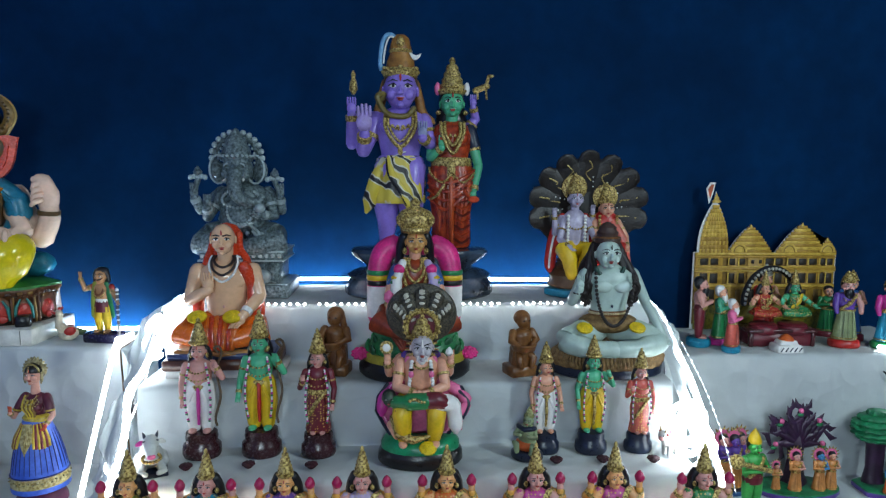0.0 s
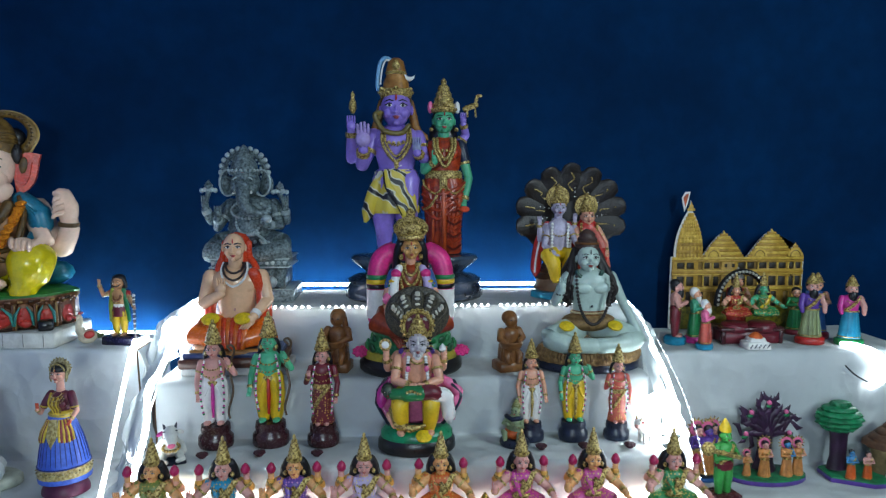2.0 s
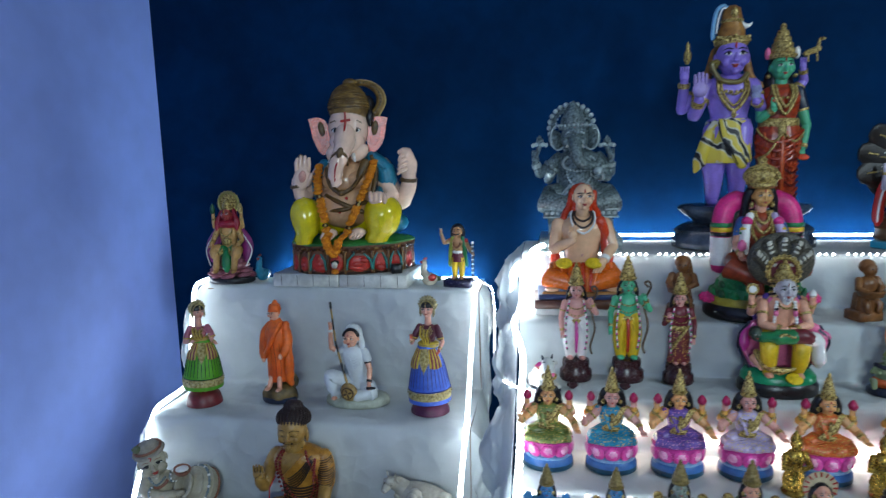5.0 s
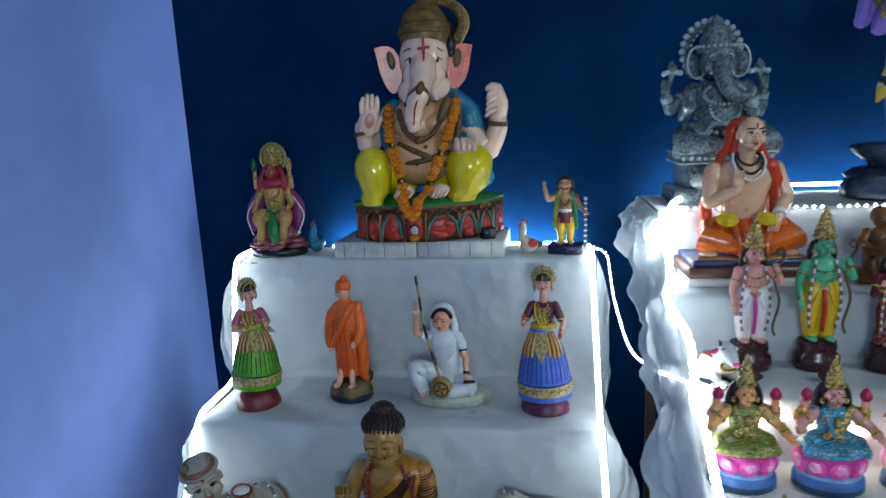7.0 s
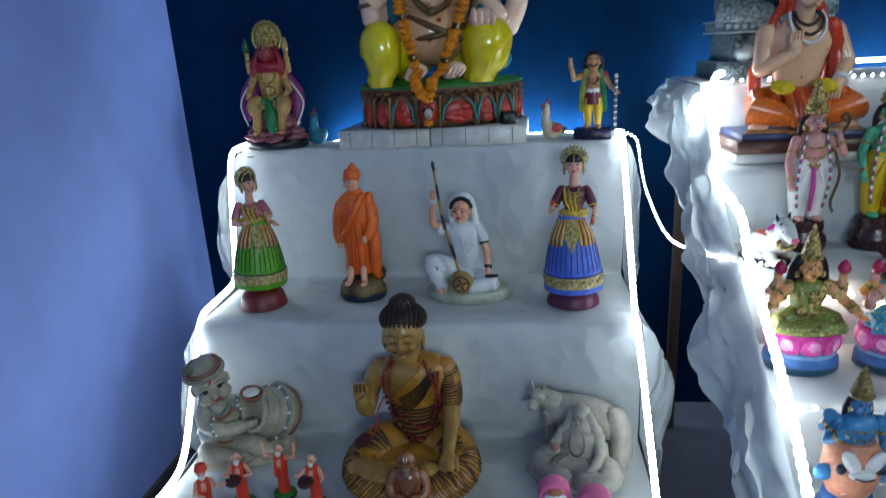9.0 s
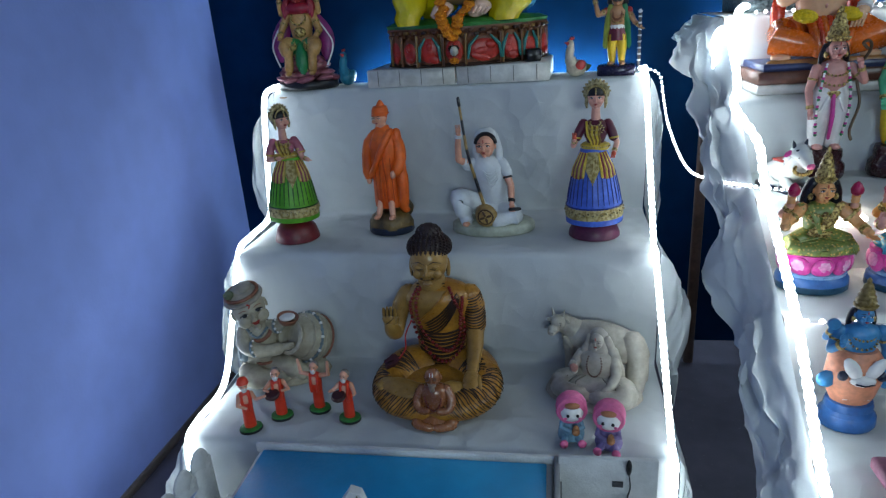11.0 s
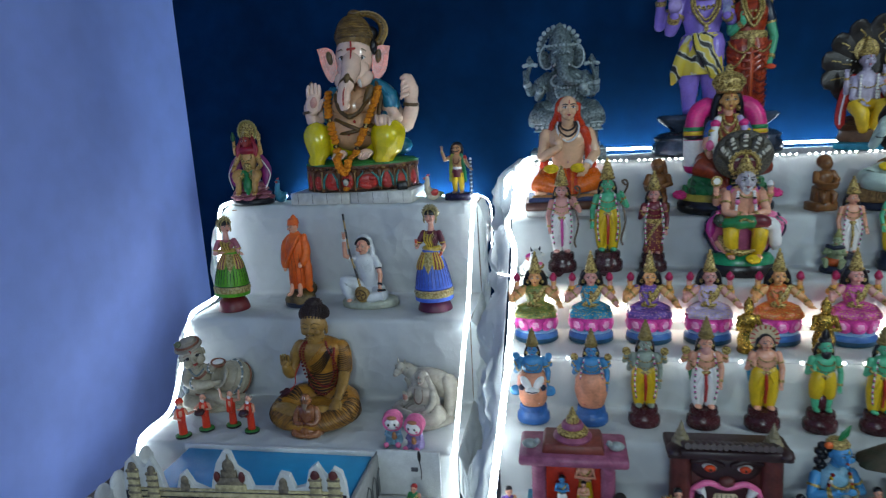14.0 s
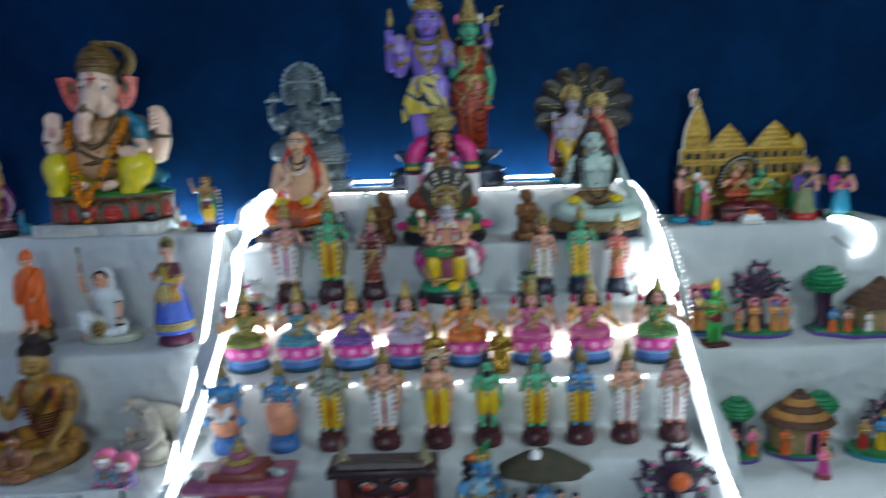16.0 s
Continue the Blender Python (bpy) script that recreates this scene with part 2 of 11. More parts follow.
slab("floor", (WX - 0.15, SY - 0.15, -0.1), (EX + 0.15, WY + 0.15, 0), M_FLOOR, "grey glossy tiled floor behind the stands", "floor")
slab("ceiling", (WX - 0.15, SY - 0.15, CZ), (EX + 0.15, WY + 0.15, CZ + 0.1), M_CEIL, "plain white painted ceiling", "ceiling")
slab("wall_north", (WX, WY, 0), (EX, WY + 0.15, CZ), M_BACK, "deep navy blue painted wall behind the stands")
slab("wall_west", (WX - 0.15, SY - 0.15, 0), (WX, WY + 0.15, CZ), M_SIDE, "lavender blue painted side wall")
slab("wall_east", (EX, SY - 0.15, 0), (EX + 0.15, WY + 0.15, CZ), M_BACK, "navy blue painted side wall")
slab("wall_south", (WX, SY - 0.15, 0), (EX, SY, CZ), M_SIDE, "lavender blue painted wall")
f = Fig()
f.box((0, 0, 0.0125), (0.012, WY - SY, 0.025), M_SKIRT, bev=0.2)
f.thing("baseboard", pose(WX + 0.006, (WY + SY) / 2, 0), "low grey tiled skirting along the lavender wall", "skirting", kind="structure")
# housings added for the two fill lamps, both out of view
f = Fig()
f.box((0, 0, 0), (1.3, 0.06, 0.05), M_CEIL)
f.thing("fill_light_housing", pose(-0.3, -3.165, 2.0, 0, 0, 0), "white housing added for the unseen front fill light", "lamp", kind="structure")
f = Fig()
f.box((0, 0, 0), (0.06, 1.2, 0.05), M_CEIL)
f.tube([(0, -0.4, 0.02), (0, -0.4, 0.45)], 0.008, M_CEIL, n=8)
f.tube([(0, 0.4, 0.02), (0, 0.4, 0.45)], 0.008, M_CEIL, n=8)
f.thing("fill_light_housing", pose(2.14, -0.24, 2.45, 0, 0, 30), "white housing added for the unseen side fill light", "lamp", kind="structure")


def fold(x, y, k, seed):
    return noise.noise(Vector((x * k, y * k, seed)))


def profile(steps, yback, r=0.015):
    """Side line of a stepped stand from back to floor: (y, z), rounded at the edges."""
    pts = [(yback, steps[0][0])]
    for i, (z, y) in enumerate(steps):
        znext = steps[i + 1][0] if i + 1 < len(steps) else 0.0
        for a in (0, 30, 60, 90):
            pts.append((y + r - r * math.sin(radians(a)), z - r + r * math.cos(radians(a))))
        if i + 1 < len(steps):
            for a in (90, 45, 0):
                pts.append((y - r * (1 - math.sin(radians(a))), znext + r * (1 - math.cos(radians(a)))))
        else:
            pts.append((y - 0.01, 0.004))
    out = [pts[0]]
    for p in pts[1:]:
        a, d = out[-1], math.dist(out[-1], p)
        n = max(1, int(d / 0.018))
        out += [(a[0] + (p[0] - a[0]) * k / n, a[1] + (p[1] - a[1]) * k / n) for k in range(1, n + 1)]
    return out


def stand(x0, x1, steps, yback, seed, label, skew=0.0, back=False):
    """A stepped stand under one continuous white cloth; skew turns the edge of the top board."""
    top = holder("display_stand", pose((x0 + x1) / 2, steps[-1][1], 0), label, "display stand")
    ox, oy = (x0 + x1) / 2, steps[-1][1]
    f = Fig()
    prof = profile(steps, yback)
    nx = int((x1 - x0) / 0.018)
    zs = [s[0] for s in steps]
    verts, faces = [], []
    for i, (y, z) in enumerate(prof):
        riser = min(abs(z - q) for q in zs)
        soft = min(1.0, riser / 0.05)
        for j in range(nx + 1):
            x = x0 + (x1 - x0) * j / nx
            n1, n2, n3 = fold(x, z * 0.35 + y * 0.5, 5, seed), fold(x * 1.5, z * 0.5 + y, 13, seed + 3), noise.ridged_multi_fractal(Vector((x * 2.6, z * 1.7 + y * 1.2, seed)), 1.0, 2.0, 3, 1.0, 2.0)
            dy = -soft * (0.010 + 0.012 * n1 + 0.005 * n2 + 0.004 * (n3 - 1))
            dz = (1 - soft) * (0.0014 * n2 + 0.0012 * n1 - 0.001)
            turn = skew * (x - ox) * min(1.0, max(0.0, (z - zs[1]) / (zs[0] - zs[1]))) if y < steps[0][1] + 0.02 else skew * (x - ox) * max(0.0, (yback - y) / (yback - steps[0][1]))
            verts.append((x - ox, y + dy + turn - oy, max(0.003, z + dz)))
    for i in range(len(prof) - 1):
        for j in range(nx):
            faces.append([i * (nx + 1) + j, i * (nx + 1) + j + 1, (i + 1) * (nx + 1) + j + 1, (i + 1) * (nx + 1) + j])
    f.put(verts, faces, M_CLOTH)
    f.part("cloth", top, "white cotton cloth with soft creases")
    # boards under the cloth
    for i, (z, y) in enumerate(steps):
        yb = yback if i == 0 else steps[i - 1][1]
        b = Fig()
        b.box((0, (y + yb) / 2 + 0.03 - oy, z - 0.03), (x1 - x0 - 0.03, yb - y - 0.02, 0.03), paint("plywood", "8a6b47", 0.6))
        b.part("shelf_board", top)
    # unseen board added to keep the hidden rope's light off the risers
    if back:
        b = Fig()
        b.box((0, yback + 0.008 - oy, steps[0][0] / 2 - 0.006), (x1 - x0, 0.012, steps[0][0] - 0.012), paint("plywood", "8a6b47", 0.6), bev=0.02)
        b.part("light_stop_board", top)
    for sx in (-1, 1):
        b = Fig()
        b.box((sx * ((x1 - x0) / 2 - 0.035), yback - 0.06 - oy, steps[0][0] / 2 - 0.02), (0.03, 0.03, steps[0][0] - 0.06), paint("brown_steel_post", "5c463c", 0.5, 0.2))
        b.part("post", top)
    return top, ox, oy


def side_fall(top, ox, oy, x, side, steps, yback, seed, width=0.08, drop=0.2, hug=False, skew=0.0, crumple=1.0, taper=0.0, lobes=None, flare=0.6):
    """The loose side of the cloth: broad flaps that hang from the stand's end to uneven points; side is -1 or +1."""
    key = [(yback, steps[0][0])]
    for i, (z, y) in enumerate(steps):
        key.append((y + (skew if i == 0 else 0.0), z))
        if hug and i + 1 < len(steps):
            key.append((y - 0.012, steps[i + 1][0] + 0.02))
    key.append((steps[-1][1] - 0.01, 0.16))
    line, run = [], 0.0
    for a, b in zip(key, key[1:]):
        n = max(2, int(math.dist(a, b) / 0.012))
        for k in range(n):
            line.append((a[0] + (b[0] - a[0]) * k / n, a[1] + (b[1] - a[1]) * k / n, run + math.dist(a, b) * k / n))
        run += math.dist(a, b)
    rnd = random.Random(int(seed * 10))
    knots, at_ = list(lobes or []), 0.0
    while not lobes and at_ < run + 0.4:
        knots.append((at_, rnd.uniform(0.45, 1.6), rnd.uniform(0.4, 1.5)))
        at_ += rnd.uniform(0.09, 0.2)

    def between(u, k):
        for p, q in zip(knots, knots[1:]):
            if u <= q[0]:
                w = (u - p[0]) / (q[0] - p[0])
                return p[k] + (q[k] - p[k]) * (0.6 * w + 0.4 * w * w * (3 - 2 * w))
        return 1.0

    nv, grid = 22, []
    for i in range(nv + 1):
        v = i / nv
        row = []
        for y, z, u in line:
            fall, wide = drop * between(u, 1) * (1 - 0.35 * u / run), width * between(u + 0.05, 2) * (1 - taper * u / run)
            rip = 0.016 * math.sin(u * 21 + 5 * fold(u, v * 0.6, 2.5, seed)) * v ** 1.3 + 0.010 * noise.ridged_multi_fractal(Vector((u * 5, v * 1.4, seed)), 1.0, 2.0, 2, 1.0, 2.0) * v * (1 - 0.3 * v)
            q = Vector((u * 11 + v * 2.0, v * 3.0 - 3.0 * u, seed + 5))
            rip = rip * crumple + crumple * (0.018 - 0.040 * abs(noise.noise(q)) - 0.020 * abs(noise.noise(q * 2.3)) - 0.010 * abs(noise.noise(q * 4.7))) * min(1, v * 2.5)
            zz = max(0.004, z - fall * v ** 1.15 - 0.004)
            row.append((x + side * (0.003 + max(0.0, wide * v ** flare * (1.15 - 0.3 * v) + rip)) - ox, y - oy + (0.05 * fold(u, v, 5, seed + 2) + 0.02 * noise.noise(q * 1.7)) * v, zz))
        grid.append(row)
    f = Fig()
    f.sheet(grid, M_CLOTH, 0.002)
    f.part("cloth_fall", top)


def side_cloth(top, ox, oy, x, steps, yback):
    """The hanging end of the cloth that closes a stand's side."""
    f = Fig()
    for i, (z, y) in enumerate(steps):
        yb = yback if i == 0 else steps[i - 1][1]
        n, grid = max(4, int((yb - y) / 0.02)), []
        for k in range(9):
            grid.append([(x - ox + 0.006 * fold(y + (yb - y) * j / n, k * 0.2, 11, x + 3) * k / 8, y + (yb - y) * j / n - oy, (z - 0.006) * (1 - k / 8) + 0.004) for j in range(n + 1)])
        rows = [p for row in grid for p in row]
        w = n + 1
        f.put(rows, [[a * w + b, a * w + b + 1, (a + 1) * w + b + 1, (a + 1) * w + b] for a in range(8) for b in range(n)], M_CLOTH)
    f.part("side_cloth", top)


C_STEPS = [(1.15, 1.90), (0.975, 1.69), (0.803, 1.49), (0.645, 1.255), (0.487, 1.05), (0.325, 0.83)]
L_STEPS = [(1.004, 2.015), (0.618, 1.66), (0.30, 1.28)]
R_STEPS = [(0.972, 1.95), (0.56, 1.69), (0.21, 1.42)]
CX0, CX1, LX0, LX1, RX0, RX1 = -0.69, 0.74, -1.965, -0.85, 0.82, 1.78
L_SKEW = -0.085

st, ox, oy = stand(CX0, CX1, C_STEPS, 2.24, 1.0, "six-step display stand draped in white cotton cloth")
side_cloth(st, ox, oy, CX1 - 0.004, C_STEPS, 2.22)
# a lobe of loose cloth over each step: (place along the edge, drop, width)
LOBES = [(0, 0.5, 0.5), (0.16, 0.7, 0.7), (0.29, 1.25, 1.3), (0.35, 0.55, 0.6), (0.44, 1.25, 0.95), (0.55, 1.5, 0.7), (0.60, 0.7, 0.55), (0.72, 1.15, 0.95), (0.82, 1.35, 0.8), (0.87, 0.75, 0.65), (0.99, 1.3, 1.15), (1.10, 1.5, 0.8), (1.15, 0.8, 0.65), (1.26, 1.3, 1.1), (1.37, 1.4, 0.75), (1.43, 0.8, 0.7), (1.55, 1.2, 1.0), (1.68, 1.0, 0.8), (2.2, 1.0, 0.9)]
side_fall(st, ox, oy, CX0, -1, C_STEPS, 2.25, 2.0, 0.09, 0.125, crumple=0.7, taper=0.1, lobes=LOBES, flare=0.95)
side_fall(st, ox, oy, CX1, 1, C_STEPS, 2.25, 5.0, 0.105, 0.19)
st, ox, oy = stand(LX0, LX1, L_STEPS, 2.2, 4.0, "three-step display stand draped in white cotton cloth beside the lavender wall", L_SKEW, back=True)
side_fall(st, ox, oy, LX0, -1, L_STEPS, 2.18, 9.0, 0.10, 0.26, hug=True, skew=0.045, crumple=0.4, lobes=[(0, 0.4, 0.5), (0.15, 0.6, 0.9), (0.28, 1.0, 1.25), (0.40, 0.9, 0.8), (0.52, 0.7, 0.5), (0.7, 0.8, 0.8), (0.9, 1, 1), (1.1, 1, 0.8), (1.5, 1, 1), (3, 1, 1)], flare=0.9)
side_fall(st, ox, oy, LX1, 1, L_STEPS, 2.18, 12.0, 0.06, 0.26, hug=True, skew=-0.045, crumple=0.3, lobes=[(0, 0.5, 0.5), (0.25, 0.7, 0.7), (0.45, 0.9, 0.6), (0.6, 1.2, 0.5), (0.75, 0.9, 0.6), (0.88, 0.7, 0.9), (0.98, 0.7, 1.5), (1.06, 0.9, 1.3), (1.12, 0.6, 0.6), (1.2, 1.1, 1.0), (1.35, 1.0, 0.8), (1.6, 0.8, 0.6), (3, 1, 1)], flare=0.9)
st, ox, oy = stand(RX0, RX1, R_STEPS, 2.325, 8.0, "three-step display stand draped in white cloth with clay village scenes")
side_cloth(st, ox, oy, RX0 + 0.004, R_STEPS, 2.30)
side_fall(st, ox, oy, RX1, 1, R_STEPS, 2.30, 15.0, 0.05, 0.16)


# ---- lights on the stands ----
def rope(pts, label, r=0.0095, beaded=0.0, name="led_rope_light", mat=None):
    """A glowing LED rope through the points; beaded swells it at each diode."""
    line = bezier(pts, 12)
    base = Vector(line[0])
    dense = [line[0]]
    for p in line[1:]:
        d = (p - dense[-1]).length
        n = max(1, int(d / 0.006))
        a = dense[-1]
        dense += [a + (p - a) * k / n for k in range(1, n + 1)]
    f = Fig()
    f.tube([p - base for p in dense], [r * (1 - beaded * (i % 3 == 1)) for i in range(len(dense))], mat or M_LED, n=6)
    return f.thing(name, Matrix.Translation(base), label, "light string")


def beads_on(pts, label, gap=0.02, r=0.0038, skip=0):
    """A thin wire with single bright diodes."""
    line = bezier(pts, 10)
    base = Vector(line[0])
    f = Fig()
    f.tube([p - base for p in line], 0.0012, M_WIRE, n=5)
    left, k = 0.0, 0
    for a, b in zip(line, line[1:]):
        d = (b - a).length
        while left < d:
            if not (skip and k % skip == skip - 1):
                f.ell(a + (b - a) * (left / max(d, 1e-6)) - base + Vector((0, 0, 0.002)), r, M_DOT, n=6)
            left += gap
            k += 1
        left -= d
    return f.thing("string_light", Matrix.Translation(base), label, "light string")


def down(steps, x, yback, shift=0.0):
    """Rope points down one end of a stand, from edge to edge."""
    pts = [(x, yback, steps[0][0] + 0.012)]
    for i, (z, y) in enumerate(steps):
        y += shift if i == 0 else 0.0
        pts.append((x, y + 0.03, z + 0.014))
        pts.append((x, y - 0.024, z - 0.012))
    pts.append((x, steps[-1][1] - 0.025, 0.03))
    return pts


rope(down(L_STEPS, LX1 - 0.012, 2.09, -0.04), "white LED rope light down the edge of the stand", r=0.0078, beaded=0.25)
rope([(-1.95, 2.13, 1.016), (-1.965, 2.06, 1.014), (-1.975, 2.01, 0.995), (-1.975, 1.975, 0.90), (-1.975, 1.94, 0.74), (-1.972, 1.915, 0.665), (-1.97, 1.87, 0.640), (-1.968, 1.76, 0.636), (-1.97, 1.69, 0.628), (-1.972, 1.655, 0.59), (-1.972, 1.62, 0.53), (-1.97, 1.55, 0.425), (-1.968, 1.49, 0.345), (-1.966, 1.43, 0.316), (-1.966, 1.32, 0.314), (-1.966, 1.268, 0.295), (-1.966, 1.252, 0.2), (-1.966, 1.25, 0.03)], "white LED rope light along the edge of the stand", r=0.0085)
rope([(-0.58, 2.06, 1.165), (-0.645, 1.93, 1.165), (-0.665, 1.875, 1.135), (-0.68, 1.80, 1.06), (-0.69, 1.72, 1.0), (-0.705, 1.67, 0.965), (-0.675, 1.57, 0.90), (-0.675, 1.49, 0.82), (-0.675, 1.25, 0.655), (-0.688, 1.04, 0.50), (-0.70, 0.82, 0.335), (-0.70, 0.80, 0.02)], "white beaded LED rope light down the edge of the stand", beaded=0.3)
rope([(0.62, 2.06, 1.17), (0.72, 1.94, 1.165), (0.775, 1.89, 1.115), (0.80, 1.80, 1.02), (0.805, 1.70, 0.95), (0.785, 1.49, 0.80), (0.765, 1.25, 0.65), (0.75, 1.04, 0.50), (0.76, 0.82, 0.335), (0.76, 0.80, 0.02)], "white beaded LED rope light down the edge of the stand", beaded=0.3)
rope([(1.55, 1.975, 0.984), (1.585, 1.95, 0.983), (1.635, 1.925, 0.965), (1.67, 1.92, 0.925), (1.66, 1.918, 0.87), (1.62, 1.918, 0.845)], "loose end of a white LED rope light")
# extra rope added out of sight to strengthen the wall glow
rope([(-0.62, 2.268, 1.115), (0.0, 2.268, 1.115), (0.66, 2.268, 1.115)], "added hidden LED rope that brightens the wall above the top step", r=0.008, mat=M_LEDW)
rope([(-0.60, 2.23, 1.172), (0.0, 2.235, 1.170), (0.62, 2.23, 1.168)], "white LED rope light behind the figures", r=0.006)
for x0, x1, dz in ((-0.62, -0.49, 0.05), (-0.44, -0.33, 0.02), (-0.27, -0.12, -0.01), (-0.04, 0.08, -0.02), (0.15, 0.28, -0.02), (0.35, 0.46, -0.03), (0.52, 0.67, 0.0)):
    rope([(x0, 1.47, 0.72 + dz), ((x0 + x1) / 2, 1.462, 0.702 + dz), (x1, 1.47, 0.712 + dz)], "looped warm white LED rope light on the cloth behind the goddesses", r=0.008, beaded=0.35, mat=M_LEDWARM)
rope([(0.80, 1.68, 0.945)] + [(0.752 + 0.042 * math.cos(k * 1.3) + 0.012 * math.sin(k * 3.1), 1.63 - 0.004 * k, 0.90 - 0.003 * k + 0.05 * math.sin(k * 1.3) + 0.014 * math.cos(k * 2.3)) for k in range(24)] + [(0.75, 1.52, 0.83)], "coiled slack of white LED rope light on the cloth", r=0.009)
beads_on([(-0.62, 1.885, 1.153), (0.0, 1.88, 1.151), (0.70, 1.885, 1.153)], "string of tiny white lights along the step edge", gap=0.021, r=0.0042, skip=9)
beads_on([(-0.66, 1.238, 0.645), (0.0, 1.234, 0.643), (0.72, 1.238, 0.645)], "string of tiny white lights along the fourth step edge", gap=0.026, r=0.0048, skip=3)
beads_on([(-0.85, 2.06, 1.016), (-0.812, 2.06, 0.995), (-0.80, 2.05, 0.93), (-0.793, 1.97, 0.86), (-0.776, 1.78, 0.796), (-0.742, 1.62, 0.805), (-0.69, 1.505, 0.822), (-0.61, 1.50, 0.812)], "string of white lights hanging between the stands", gap=0.013, r=0.0034)
beads_on([(0.74, 1.95, 1.15), (0.815, 1.90, 1.08), (0.85, 1.82, 0.99), (0.865, 1.72, 0.90), (0.868, 1.62, 0.80), (0.86, 1.55, 0.72)], "string of small white lights down the loose cloth", gap=0.02, r=0.0014)
rope([(-0.64, 1.95, 1.16)] + [(-0.70 + 0.02 * math.cos(k * 1.4), 1.87 - 0.003 * k + 0.014 * math.sin(k * 2.1), 1.09 - 0.004 * k + 0.035 * math.sin(k * 1.4)) for k in range(14)] + [(-0.70, 1.80, 1.03)], "coiled slack of white LED rope light at the stand corner", r=0.008)

# ---- painted surfaces of the figures ----
GOLD = paint("gold_paint", "d8bd72", 0.3, 0.3, second="6b5020", scale=190, hard=0.1, bump=0.5, fine=300)
BLACK = paint("black_paint", "141418", 0.3)
WHITE = paint("white_paint", "e6e4e0", 0.4, var=0.1)
SKIN = paint("peach_skin_paint", "e0a184", 0.32, var=0.15)
PINKSKIN = paint("rosy_skin_paint", "d0958a", 0.4, var=0.15)
GREENSKIN = paint("sea_green_skin_paint", "4fae82", 0.4, var=0.15)
BLUESKIN = paint("sky_blue_skin_paint", "3f86b8", 0.4, var=0.15)
YELLOW = paint("yellow_paint", "d8b21c", 0.4, var=0.15)
RED = paint("red_paint", "b3261f", 0.35, var=0.2)
MAROON = paint("maroon_paint", "6b1e2b", 0.35, var=0.2)
MAGENTA = paint("magenta_paint", "c4338e", 0.35, var=0.2)
PINK = paint("pink_paint", "e86f9d", 0.35, var=0.15)
GREEN = paint("green_paint", "1f7a45", 0.35, var=0.2)
BLUE = paint("blue_paint", "2f5f9c", 0.35, var=0.2)
TEAL = paint("teal_paint", "1e87a8", 0.35, var=0.2)
PURPLE = paint("purple_paint", "5c3b93", 0.35, var=0.2)
LILAC = paint("lilac_paint", "b9a6cc", 0.4, var=0.15)
ORANGE = paint("orange_paint", "d9642a", 0.35, var=0.2)
DARKBASE = paint("dark_maroon_base", "3a1d22", 0.25, var=0.2)
NAVYBASE = paint("dark_blue_base", "1b2438", 0.3, var=0.2)


LIPS = paint("lip_paint", "a83c36", 0.35)


def merge(f, g, m):
    """Joins another builder's shapes into f, moved by m."""
    for k, mat in enumerate(g.mats):
        fs = [q for q, s in zip(g.faces, g.slots) if s == k]
        used = sorted({i for q in fs for i in q})
        back = {v: i for i, v in enumerate(used)}
        f.put([m @ g.verts[i] for i in used], [[back[i] for i in q] for q in fs], mat)
    return f


